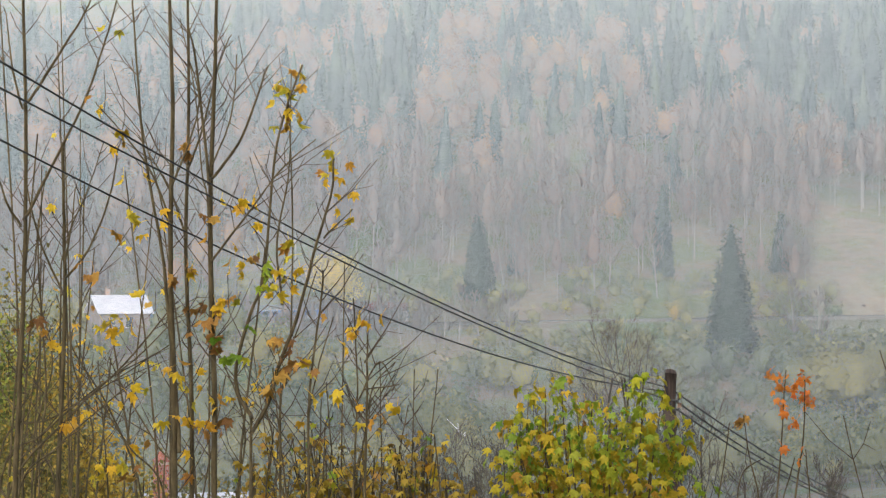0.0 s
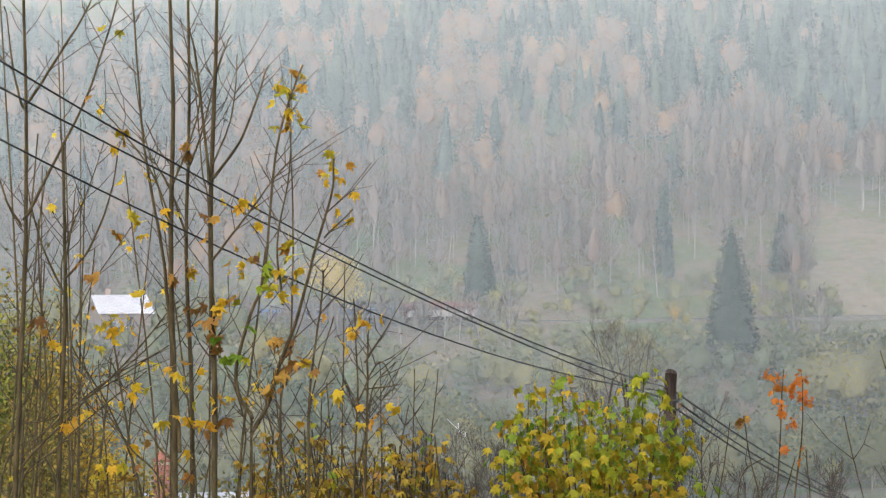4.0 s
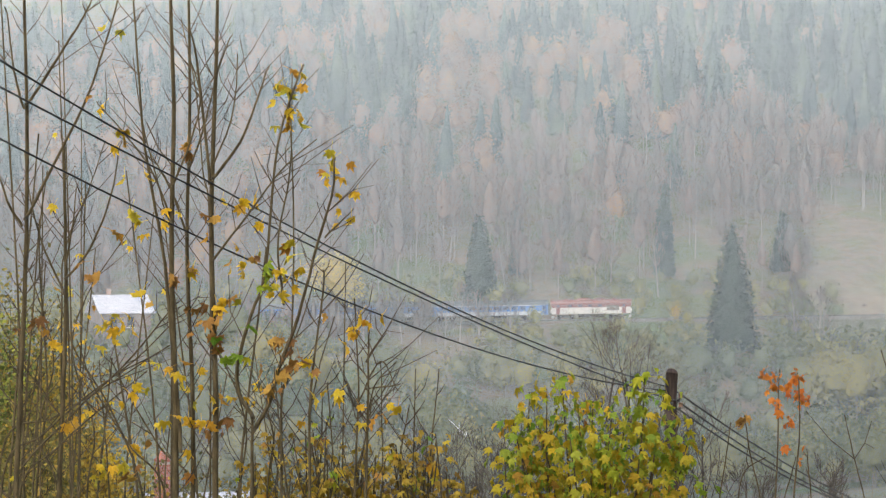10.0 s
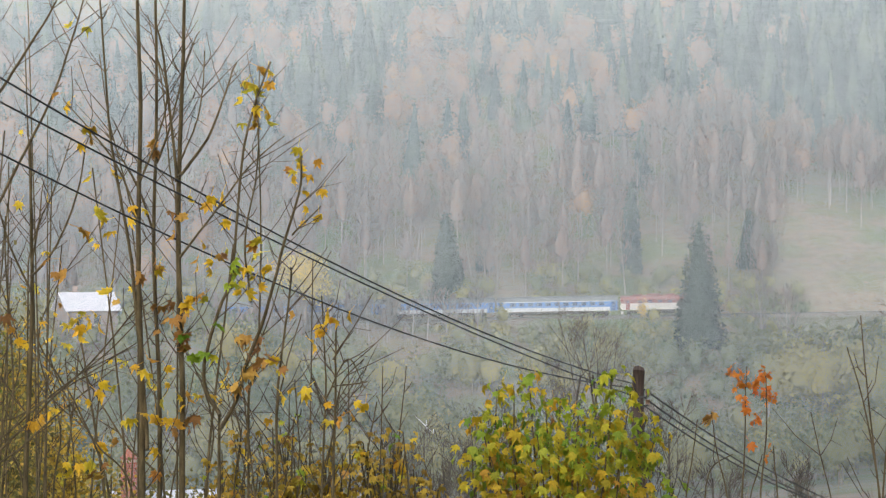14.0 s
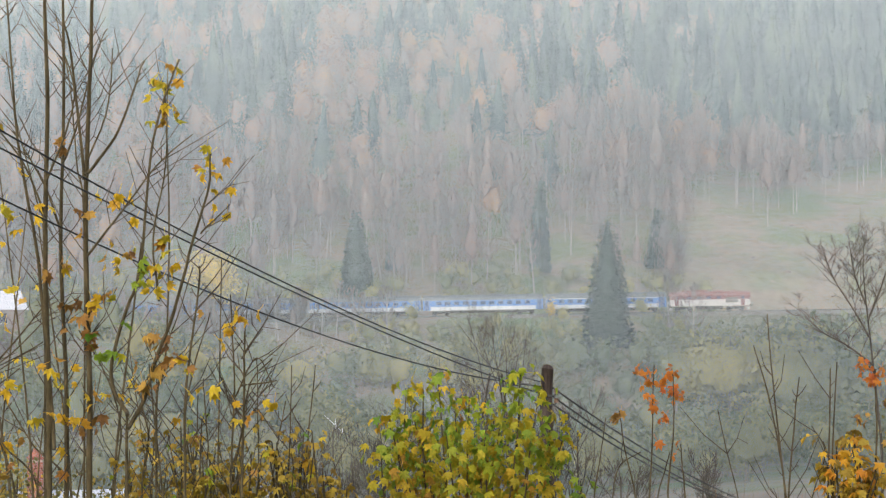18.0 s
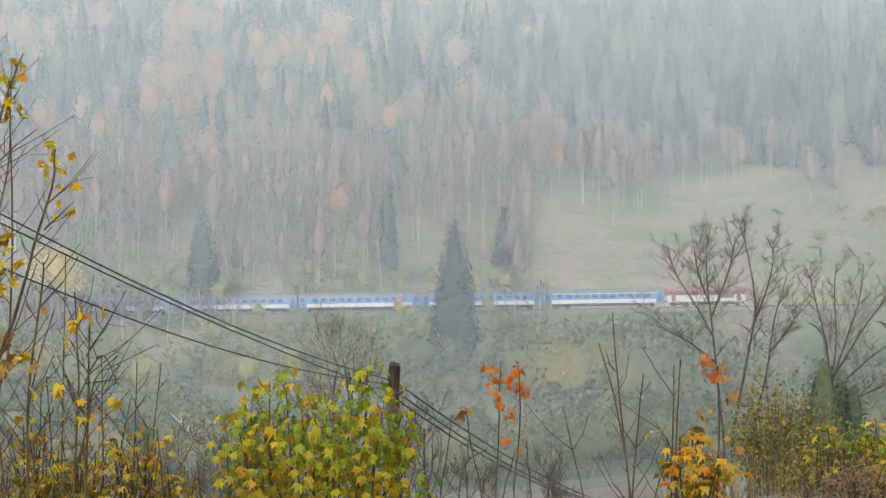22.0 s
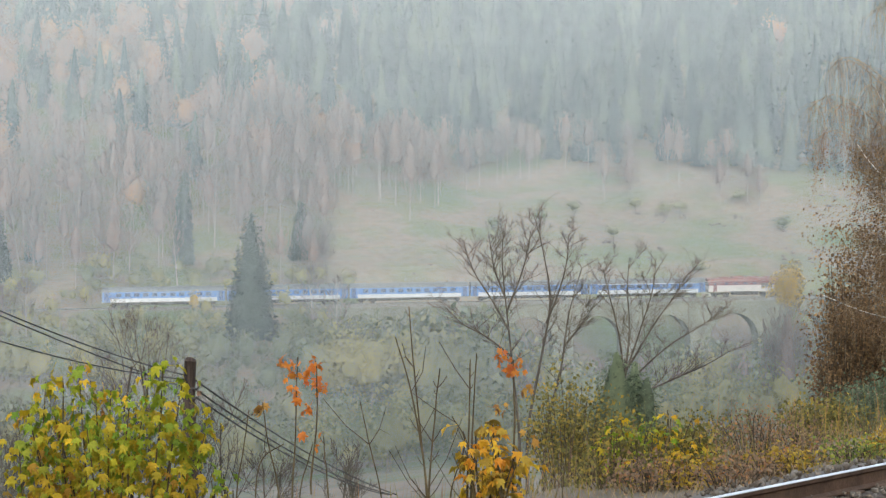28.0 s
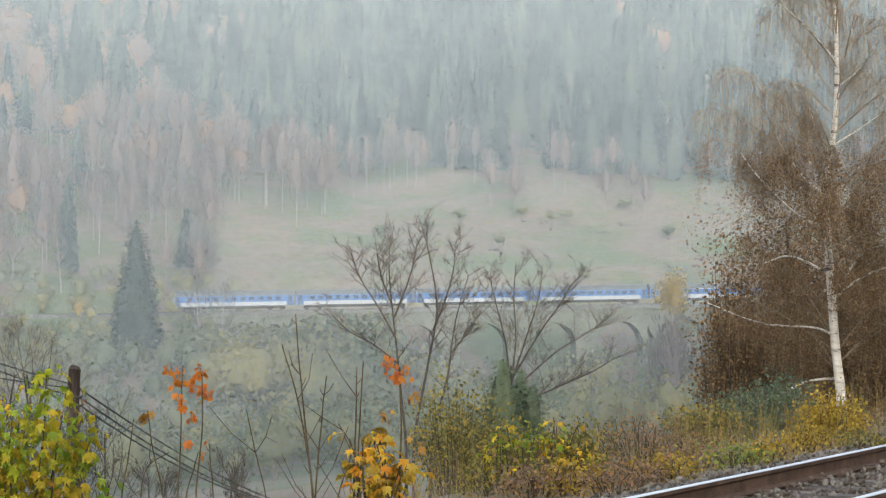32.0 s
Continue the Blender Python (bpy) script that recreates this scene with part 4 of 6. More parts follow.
# seconds and metres along the line of the coupling behind the locomotive
RUN = [(0, -22.5), (3, -12.5), (6, 1.6), (9, 17.3), (11, 27.5), (13, 37.5), (16, 55.6), (19, 78.8), (22, 101.3), (25, 124.9), (28, 152.3), (32, 189)]


# ---- houses on the valley side ----
def house(x, y, z, turn, w, d, h, ridge, label, floors=2, chimney=True):
    ob = thing("house", pose(x, y, z, 0, 0, turn), label, "house")
    prof = [(-d / 2, -4.0), (d / 2, -4.0), (d / 2, h), (0, h + ridge), (-d / 2, h)]
    wall = part("wall", extruded(prof, -w / 2, w / 2), RENDER_WALL, ob, "grey plastered walls")
    for s in (-1, 1):
        run, over = math.hypot(d / 2, ridge), 0.5
        rf = part("roof", bevelled((-w / 2 - 0.5, -over, 0.03), (w / 2 + 0.5, run + 0.02, 0.16), 0.03), ROOF_PALE, ob, "pale grey sheet-metal roof slope")
        rf.matrix_basis = Matrix.LocRotScale((0, -s * d / 2, h), Euler((math.atan2(ridge, d / 2), 0, 0 if s > 0 else math.pi)), None)
        for xs in np.arange(-w / 2, w / 2 + 0.1, 1.0):
            part("roof_seam", bevelled((xs - 0.03, -over, 0.16), (xs + 0.03, run, 0.2), 0.008), ROOF_PALE, rf)
    for f in range(floors):
        for xs in np.arange(-w / 2 + 1.6, w / 2 - 1, 2.6):
            wn_ = part("window", bevelled((xs - 0.5, -d / 2 - 0.03, h - 2.1 - 2.8 * f), (xs + 0.5, -d / 2 + 0.05, h - 0.7 - 2.8 * f), 0.01), WIN_DARK, ob)
            part("window_frame", bevelled((xs - 0.6, -d / 2 - 0.06, h - 2.2 - 2.8 * f), (xs + 0.6, -d / 2 - 0.032, h - 2.1 - 2.8 * f), 0.01), WHITE_METAL, wn_)
    for e in (-1, 1):
        part("gable_cladding", bevelled((e * w / 2 - 0.04, -0.9, h - 0.6), (e * w / 2 + 0.04, 0.9, h + ridge * 0.55), 0.01), TIMBER, ob, "brown timber gable boards")
    if chimney:
        part("chimney", bevelled((-w / 5 - 0.3, 0.5, h + 0.5), (-w / 5 + 0.3, 1.1, h + ridge + 1.0), 0.03), MORTAR, ob)
    return ob


hx, hy = -45.8, 300.2
house(hx, hy, -8.4, 24, 7.2, 7.5, 3.9, 2.3, "far house with a pale metal roof between trees", 1)


def brick_chimney(x, y, z, label):
    ob = thing("brick_chimney", pose(x, y, z, 0, 0, 20), label, "chimney")
    part("core", bevelled((-0.43, -0.43, -12), (0.43, 0.43, 1.75), 0.02), MORTAR, ob)
    me = bevelled((-0.135, -0.035, -0.075), (0.135, 0.035, 0.075), 0.012)
    bme = bpy.data.meshes.new("brick")
    me.to_mesh(bme)
    me.free()
    bme.materials.append(BRICK_RED)
    for k in range(16):
        for side in range(4):
            for j in range(3):
                off = (j - 1) * 0.285 + (0.06 if k % 2 else -0.06)
                p = Vector((off, -0.44, -1.1 + k * 0.172))
                b = part("brick", bme, None, ob)
                b.matrix_basis = pose(0, 0, 0, 0, 0, 90 * side) @ Matrix.Translation(p)
    part("cap", bevelled((-0.52, -0.52, 1.752), (0.52, 0.52, 1.92), 0.03), BRICK_RED, ob, "stepped brick cap")
    b = Bag()
    b.tube([(0, 0, 1.922), (0, 0, 2.1), (0, 0, 2.55)], [0.5, 0.42, 0.05], 4)
    part("hood", b, BRICK_RED, ob, "pointed red hood")


nx_, ny_, nz_ = [(-19.88, 150.17, -12.75)][0]
brick_chimney(nx_, ny_, nz_ - 1.0, "red brick chimney stack of the house below")
rx_, ry_, rz_ = [(-18.17, 151.19, -15.30)][0]
house(rx_, ry_ + 3, rz_ - 6.6, 8, 8.4, 7.0, 5.2, 1.9, "house below the line with a pale metal roof", 1, False)


# ---- near railway: rails, sleepers, ballast ----
def near_pose(along, out, z=0.0):
    p = NEAR_AT + NEAR_DIR * along + NEAR_OUT * out
    return Matrix.LocRotScale((p[0], p[1], z), Euler((0, 0, math.atan2(NEAR_DIR[1], NEAR_DIR[0]))), None)


near_line = thing("near_railway_track", near_pose(0, 0), "curving single railway track on stone ballast", "railway", kind="structure")
part("ballast_bed", extruded([(-3.1, -0.2), (-2.5, -0.03), (1.0, -0.03), (1.5, -0.2)], -45, 90), BALLAST_BED, near_line)
for y in (0.0, -1.5):
    rl = part("rail", extruded([(y - 0.07, 0.0), (y + 0.07, 0.0), (y + 0.07, 0.012), (y + 0.012, 0.03), (y + 0.012, 0.12), (y + 0.035, 0.135), (y + 0.036, 0.163),
                                (y - 0.036, 0.163), (y - 0.035, 0.135), (y - 0.012, 0.12), (y - 0.012, 0.03), (y - 0.07, 0.012)], -45, 90), RAIL_RUST, near_line)
    part("rail_head", bevelled((-45, y - 0.034, 0.1632), (90, y + 0.034, 0.171), 0.003), RAIL_TOP, rl, "bright worn rail head")
sl = bevelled((-0.13, -2.05, -0.16), (0.13, 0.55, -0.006), 0.02)
sl_me = bpy.data.meshes.new("sleeper")
sl.to_mesh(sl_me)
sl.free()
sl_me.materials.append(SLEEPER)
pl = bevelled((-0.09, -0.16, -0.006), (0.09, 0.16, 0.014), 0.004)
pl_me = bpy.data.meshes.new("rail_plate")
pl.to_mesh(pl_me)
pl.free()
pl_me.materials.append(RAIL_RUST)
for i in range(-10, 70):
    s_ = part("sleeper", sl_me, None, near_line)
    s_.location = (i * 0.62, 0, 0)
    if -4 < i < 22:
        for y in (0.0, -1.5):
            p_ = part("rail_plate", pl_me, None, s_)
            p_.location = (0, y, 0)

# ---- pole and cables ----
px_, py_, pz_ = [(3.01, 27.00, 0.63)][0]
pole = thing("utility_pole", pose(px_, py_, pz_), "weathered dark wooden utility pole carrying cables", "utility pole")
ground_here = float(land(px_, py_)) - pz_
b = Bag()
zz = np.linspace(ground_here - 0.3, 0.0, 9)
b.tube([(0.02 * math.sin(3 * z), 0.02 * math.cos(2 * z), z) for z in zz], np.linspace(0.098, 0.078, 9), 14)
part("post", b, POLE_WOOD, pole)
b = Bag()
b.tube([(0, 0, 0.0), (0.005, 0, 0.035), (0.01, 0, 0.05)], [0.077, 0.06, 0.02], 12)
part("worn_top", b, POLE_WOOD, pole, "splintered grey pole top")
for dx, dz in ((0.10, -0.32), (-0.10, -0.36), (0.10, -0.44)):
    b = Bag()
    b.tube([(0, -0.06, dz - 0.03), (dx * 0.8, -0.09, dz - 0.03), (dx, -0.1, dz)], [0.012, 0.012, 0.012], 6)
    hook = part("hook", b, STEEL_DARK, pole)
    b = Bag()
    b.tube([(dx, -0.1, dz), (dx, -0.1, dz + 0.03), (dx, -0.1, dz + 0.06)], [0.035, 0.028, 0.034], 8)
    part("insulator", b, INSULATOR, hook)


def cable(a, c, sag, label, radius=0.0072):
    """A hanging cable from a to c."""
    ob = thing("cable", pose(0, 0, 0), label, "cable", "overhead cables")
    a, c = np.array(a), np.array(c)
    k = np.linspace(0, 1, 26)[:, None]
    p = a + (c - a) * k
    p[:, 2] -= sag * 4 * (k * (1 - k))[:, 0]
    b = Bag()
    b.tube(p, np.full(26, radius), 6)
    part("wire", b, CABLE, ob)


at_pole = np.array((px_, py_, pz_))
for (a,), dz, sag in (([(-2.77, 13.00, 3.33)], -0.18, 0.25), ([(-2.77, 13.00, 3.16)], -0.34, 0.13), ([(-2.88, 13.50, 2.87)], -0.23, 0.31)):
    cable(a, at_pole + (-0.06, -0.1, dz), sag, "black overhead cable sagging to the pole")
for (a,), dz, sag in (([(9.54, 45.02, -3.28)], -0.25, 0.15), ([(9.45, 45.02, -3.28)], -0.36, 0.2), ([(9.36, 45.02, -3.28)], -0.46, 0.2)):
    cable(at_pole + (0.06, -0.1, dz), a, sag, "black overhead cable running down from the pole", 0.011)

# ---- leaves ----


def maple_leaf(mat, size=0.085):
    """A lobed leaf with a folded midrib and stalk."""
    b = Bag()
    ang = [0, 9, 17, 29, 40, 50, 62, 76, 90, 112, 140, 165]
    rad = [1.0, 0.72, 0.66, 0.48, 0.76, 0.9, 0.6, 0.48, 0.66, 0.45, 0.42, 0.22]
    right = [(r * math.sin(radians(a)) * 0.95, r * math.cos(radians(a)), 0.42 * r * math.sin(radians(a)) - 0.75 * r * r + 0.11 * rng.normal()) for a, r in zip(ang, rad)]
    left = [(-x, y, z + 0.05 * rng.normal()) for x, y, z in right[:0:-1]]
    v = [(0, 0, 0)] + right + left
    n = len(v) - 1
    b.add(np.array(v) * size + (0, size * 0.25, 0), [(0, i, i % n + 1) for i in range(1, n + 1)])
    b.tube([(0, -size * 0.9, -size * 0.15), (0, 0, 0), (0, size * 0.25, 0.0)], [size * 0.025] * 3, 3)
    return b.mesh("leaf", mat) if mat else b


LEAVES = {k: [maple_leaf(m, s) for s in (0.075, 0.09, 0.062)] for k, m in
          (("yellow", LEAF_YELLOW), ("green", LEAF_GREEN), ("orange", LEAF_ORANGE), ("gold", LEAF_GOLD), ("brown", LEAF_BROWN))}


LEAF_SHAPE = maple_leaf(None, 0.075)


def hang_leaf(parent, kind, p, droop=None, scale=1.0, heading=None):
    ob = part("leaf", LEAVES[kind][int(rng.integers(0, 3))], None, parent)
    tilt = (rng.uniform(5, 60) if rng.uniform() < 0.5 else rng.uniform(60, 130)) if droop is None else droop
    ob.matrix_basis = Matrix.LocRotScale(p, Euler((radians(-tilt), radians(rng.uniform(-32, 32)), radians(rng.uniform(-180, 180)) if heading is None else heading)), (scale * rng.uniform(0.8, 1.2),) * 3)
    return ob


def bezier(points, n):
    """A smooth line through the points."""
    p = np.asarray(points, float)
    t = np.linspace(0, len(p) - 1, n)
    i = np.clip(t.astype(int), 0, len(p) - 2)
    u = (t - i)[:, None]
    g = np.gradient(p, axis=0)
    a, c, ga, gc = p[i], p[i + 1], g[i], g[i + 1]
    return a * (2 * u ** 3 - 3 * u ** 2 + 1) + c * (3 * u ** 2 - 2 * u ** 3) + ga * (u ** 3 - 2 * u ** 2 + u) + gc * (u ** 3 - u ** 2)


def sapling(stems, leaves, label, group="saplings above the line", twigs=1.0, leaf_kinds=("yellow",), name="maple_sapling", thick=1.0, bark=None, leaf=0.94, spray=(1, 5), loose=1.0):
    """Stems: (radius, points). Side twigs are added in pairs along each stem."""
    base = np.array(stems[0][1][0])
    base[2] = float(land(base[0], base[1]))
    ob = thing(name, pose(*base), label, "sapling", group)
    tw = Bag()
    tips = []
    for k, (r, pts) in enumerate(stems):
        pts = np.array(pts, float)
        if k == 0 or r > 0.017:
            foot = pts[0].copy()
            foot[2] = float(land(foot[0], foot[1])) - 0.1
            if foot[2] < pts[0][2] - 0.2:
                pts = np.vstack([foot, pts])
        pts = pts - base
        n = 6 * len(pts)
        line = bezier(pts, n)
        line[1:, :2] += np.cumsum(rng.normal(size=(n - 1, 2)) * 0.0016, axis=0)
        line[1:-1, 1] += 0.08 * np.sin(np.linspace(0, 3, n - 2) + k)
        bg = Bag()
        bg.tube(line, np.linspace(r, max(r * 0.42, 0.004), n) * thick, 7)
        part("stem" if k == 0 else "branch", bg, bark or BARK, ob)
        L = np.linalg.norm(np.diff(line, axis=0), axis=1).sum()
        for j in range(int(L * 5.0 * twigs)):
            i = int(rng.uniform(0.22, 0.97) * (n - 1))
            d = line[min(i + 1, n - 1)] - line[max(i - 1, 0)]
            d /= np.linalg.norm(d) + 1e-9
            for side in (-1, 1):
                if rng.uniform() < 0.5:
                    continue
                a = rng.uniform(-0.5, 0.5)
                out = np.array([side * math.cos(a), math.sin(a), rng.uniform(-0.1, 0.25)])
                l2 = (rng.uniform(0.05, 0.2) if rng.uniform() < 0.5 else rng.uniform(0.2, 0.62)) * (1.15 - 0.5 * i / n)
                p0 = line[i]
                mid = p0 + (out * 0.62 + d * 0.72) * l2 * 0.5
                end = mid + (out * (0.5 + rng.normal() * 0.12) + d * 0.85) * l2 * 0.6
                tw.tube([p0, mid, end], [0.0042, 0.0034, 0.0022], 4)
                tips.append(end)
                if rng.uniform() < 0.3:
                    e2 = mid + (out * 0.8 - np.array([0, 0, 0.1]) + rng.normal(size=3) * 0.2) * l2 * 0.4
                    tw.tube([mid, e2], [0.003, 0.002], 3)
    if tw.n:
        tagged(part("twigs", tw, TWIG, ob), kind="stuff")
    for kind, pts in leaves:
        for p in pts:
            p = np.array(p) - base
            for q in range(int(rng.integers(*spray))):
                hang_leaf(ob, kind, p + rng.normal(size=3) * (0.06 * loose, 0.05, 0.045 * loose), scale=leaf)
    return ob


# the thin maples beyond the near line
sapling([(0.026, [(-3.25, 16.02, 0.24), (-3.23, 16.02, 1.03), (-3.19, 16.01, 2.11), (-3.18, 16.00, 3.19), (-3.18, 15.99, 4.23)]), (0.013, [(-3.17, 16.01, 2.38), (-3.00, 16.00, 2.74), (-2.70, 16.00, 3.32), (-2.54, 15.99, 3.75), (-2.41, 15.99, 4.14)]),
         (0.012, [(-3.16, 16.00, 3.26), (-2.93, 16.00, 3.60), (-2.70, 15.99, 3.93), (-2.60, 15.99, 4.14)]), (0.012, [(-3.19, 16.01, 2.33), (-3.29, 16.00, 2.54), (-3.39, 16.00, 2.85)]), (0.010, [(-3.17, 16.00, 3.23), (-3.26, 16.00, 3.62), (-3.33, 15.99, 4.01)])],
        [("yellow", [(-2.46, 15.99, 3.86), (-2.64, 16.00, 3.35)])], "slender maple sapling, almost leafless")
sapling([(0.024, [(-3.03, 16.62, 0.18), (-2.99, 16.61, 1.22), (-2.97, 16.61, 1.89), (-2.97, 16.60, 2.47), (-2.97, 16.60, 3.01)]), (0.011, [(-2.97, 16.61, 1.92), (-2.76, 16.61, 2.20), (-2.59, 16.60, 2.63), (-2.51, 16.60, 3.01)]),
         (0.010, [(-2.98, 16.61, 1.80), (-3.13, 16.61, 2.16), (-3.23, 16.60, 2.61), (-3.26, 16.60, 2.97)]), (0.009, [(-2.97, 16.61, 2.02), (-2.89, 16.61, 2.34), (-2.87, 16.60, 2.65)])],
        [("brown", [(-2.79, 16.61, 2.02), (-3.23, 16.61, 1.55)]), ("yellow", [(-3.03, 16.60, 2.45), (-2.89, 16.62, 0.81)])], "slender maple sapling with a few dry leaves")
sapling([(0.030, [(-1.97, 15.62, 0.29), (-1.98, 15.61, 1.09), (-2.00, 15.60, 2.14), (-1.98, 15.60, 3.22), (-2.00, 15.59, 4.17)]), (0.016, [(-1.93, 15.62, 0.63), (-2.02, 15.61, 1.63), (-2.07, 15.60, 2.18), (-2.17, 15.60, 2.76), (-2.22, 15.60, 3.22), (-2.28, 15.59, 4.09)]),
         (0.009, [(-1.99, 15.60, 2.32), (-2.15, 15.60, 2.74), (-2.36, 15.60, 3.03), (-2.55, 15.60, 3.25)]), (0.009, [(-1.99, 15.60, 2.61), (-1.83, 15.60, 2.99), (-1.78, 15.60, 3.29), (-1.87, 15.59, 3.62)])],
        [("yellow", [(-2.42, 15.60, 2.92), (-2.37, 15.60, 3.04), (-2.25, 15.60, 2.77), (-2.18, 15.60, 2.44), (-2.40, 15.60, 2.30), (-2.26, 15.60, 2.27), (-1.93, 15.60, 2.40), (-2.02, 15.61, 1.26), (-2.18, 15.61, 1.13), (-2.33, 15.61, 1.04), (-2.40, 15.62, 0.57), (-2.07, 15.61, 0.89)]),
         ("brown", [(-1.92, 15.60, 2.95), (-2.11, 15.61, 1.81), (-2.28, 15.62, 0.50), (-2.18, 15.62, 0.67), (-2.00, 15.61, 1.94)])], "tall maple sapling with sparse yellow leaves")
sapling([(0.023, [(-1.89, 16.02, 0.24), (-1.90, 16.01, 1.08), (-1.94, 16.00, 2.15), (-1.92, 16.00, 3.25), (-1.93, 15.99, 4.23)]), (0.010, [(-1.93, 16.00, 2.24), (-2.07, 16.00, 2.63), (-2.22, 16.00, 2.93)]), (0.009, [(-1.92, 16.00, 2.76), (-1.79, 16.00, 3.10), (-1.68, 15.99, 3.49), (-1.57, 15.99, 3.79)])],
        [("yellow", [(-1.98, 16.00, 2.37), (-1.88, 16.01, 2.02), (-1.88, 16.01, 1.19), (-1.88, 16.01, 0.83), (-1.90, 16.02, 0.55), (-2.36, 16.01, 1.87), (-2.49, 16.01, 1.58), (-2.55, 16.01, 1.55), (-2.42, 16.01, 1.59), (-2.58, 16.01, 1.50)]), ("brown", [(-1.90, 16.01, 2.04), (-1.84, 16.01, 1.65), (-1.83, 16.01, 1.50)])],
        "tall maple sapling with ragged yellow leaves")
sapling([(0.028, [(-1.70, 15.82, 0.26), (-1.70, 15.81, 1.09), (-1.73, 15.80, 2.15), (-1.71, 15.80, 2.97), (-1.68, 15.79, 3.63), (-1.67, 15.79, 4.20)]), (0.013, [(-1.73, 15.80, 2.64), (-1.82, 15.79, 3.50), (-1.87, 15.79, 3.87)]),
         (0.013, [(-1.72, 15.80, 2.67), (-1.46, 15.80, 3.03), (-1.27, 15.79, 3.53)]), (0.010, [(-1.71, 15.80, 2.06), (-1.47, 15.80, 2.36), (-1.17, 15.80, 2.75), (-0.92, 15.80, 2.98)]), (0.008, [(-1.71, 15.80, 2.75), (-1.56, 15.80, 3.13), (-1.52, 15.79, 3.62)])],
        [("yellow", [(-1.49, 15.80, 2.50), (-1.69, 15.80, 2.19), (-1.65, 15.81, 1.01), (-1.73, 15.81, 0.87), (-1.40, 15.80, 2.35), (-1.60, 15.81, 1.81)]), ("brown", [(-1.71, 15.80, 2.41), (-1.67, 15.81, 1.51), (-1.73, 15.81, 0.76), (-1.56, 15.81, 0.89), (-1.81, 15.81, 1.69), (-1.69, 15.81, 1.64)])],
        "tall forked maple sapling with scattered leaves")
sapling([(0.022, [(-1.39, 15.52, 0.30), (-1.38, 15.51, 0.90)]), (0.017, [(-1.38, 15.51, 0.89), (-1.49, 15.51, 1.06), (-1.50, 15.51, 1.29), (-1.39, 15.51, 1.68), (-1.28, 15.50, 1.99), (-1.18, 15.50, 2.92), (-0.99, 15.49, 3.51)]),
         (0.017, [(-1.38, 15.51, 0.79), (-1.26, 15.51, 1.00), (-1.18, 15.51, 1.29), (-1.05, 15.51, 1.63), (-0.92, 15.50, 2.09), (-0.79, 15.50, 2.54), (-0.77, 15.50, 2.82)]), (0.009, [(-1.15, 15.51, 1.73), (-1.19, 15.50, 2.19), (-1.10, 15.50, 2.73), (-1.09, 15.49, 3.45)]),
         (0.008, [(-0.84, 15.50, 2.23), (-0.63, 15.50, 2.44)])],
        [("yellow", [(-1.07, 15.49, 3.47), (-1.10, 15.49, 3.40), (-1.13, 15.49, 3.32), (-1.09, 15.49, 3.15), (-1.05, 15.49, 3.12), (-1.15, 15.50, 3.05), (-0.76, 15.50, 2.85), (-0.82, 15.50, 2.73), (-0.71, 15.50, 2.66), (-0.68, 15.50, 2.52), (-0.66, 15.50, 2.41), (-1.31, 15.50, 2.08), (-1.21, 15.50, 1.98), (-1.19, 15.50, 1.90), (-1.09, 15.50, 2.05), (-1.15, 15.50, 2.19), (-1.47, 15.50, 2.02)]),
         ("green", [(-1.28, 15.50, 1.98), (-1.24, 15.50, 1.92), (-1.40, 15.51, 1.54), (-1.51, 15.51, 1.33), (-1.63, 15.51, 1.48), (-1.13, 15.49, 3.30)]), ("brown", [(-1.36, 15.50, 2.08), (-1.19, 15.51, 1.48), (-1.19, 15.51, 1.27), (-1.15, 15.51, 1.41), (-0.78, 15.50, 1.71), (-1.22, 15.51, 1.14)])],
        "crooked maple sapling with yellow and browning leaves", twigs=1.3)
sapling([(0.013, [(-0.95, 15.22, 0.33), (-0.94, 15.21, 1.08), (-0.85, 15.20, 1.81), (-0.84, 15.20, 1.99)])], [("yellow", [(-0.93, 15.21, 1.32), (-0.97, 15.21, 1.08)]), ("brown", [(-1.01, 15.21, 1.32)])], "thin leafless shoot in the undergrowth", twigs=1.2)
sapling([(0.014, [(-0.54, 15.22, 0.33), (-0.53, 15.21, 1.08), (-0.53, 15.21, 1.52)]), (0.007, [(-0.53, 15.21, 1.32), (-0.35, 15.20, 1.61)]), (0.007, [(-0.53, 15.21, 1.12), (-0.29, 15.21, 1.16)])],
        [("gold", [(-0.58, 15.21, 1.62), (-0.55, 15.21, 1.57), (-0.57, 15.21, 1.49), (-0.60, 15.21, 1.59)]), ("yellow", [(-0.45, 15.21, 1.01), (-0.39, 15.21, 0.99), (-0.72, 15.21, 1.05), (-0.49, 15.21, 0.97)])], "thin shoot with a tuft of golden leaves", twigs=1.3)
sapling([(0.011, [(-0.63, 15.42, 0.31), (-0.60, 15.41, 1.11), (-0.62, 15.40, 1.78)]), (0.007, [(-0.61, 15.41, 0.98), (-0.44, 15.41, 1.31), (-0.31, 15.41, 1.10)])], [], "thin leafless shoot in the undergrowth", twigs=1.4)
sapling([(0.012, [(-1.20, 15.82, 0.26), (-1.19, 15.81, 1.02), (-1.12, 15.81, 1.27), (-1.09, 15.80, 2.32), (-1.11, 15.79, 3.26)])], [("brown", [(-1.15, 15.81, 1.47), (-1.17, 15.81, 1.08)])], "thin pale leafless shoot", twigs=1.0)
sapling([(0.012, [(-3.51, 17.02, 0.13), (-3.00, 17.02, 0.80), (-2.62, 17.01, 1.16), (-2.23, 17.01, 1.61), (-2.18, 17.01, 1.70)])], [("brown", [(-2.96, 17.02, 0.78)])], "leaning bare branch of a maple", twigs=0.8)
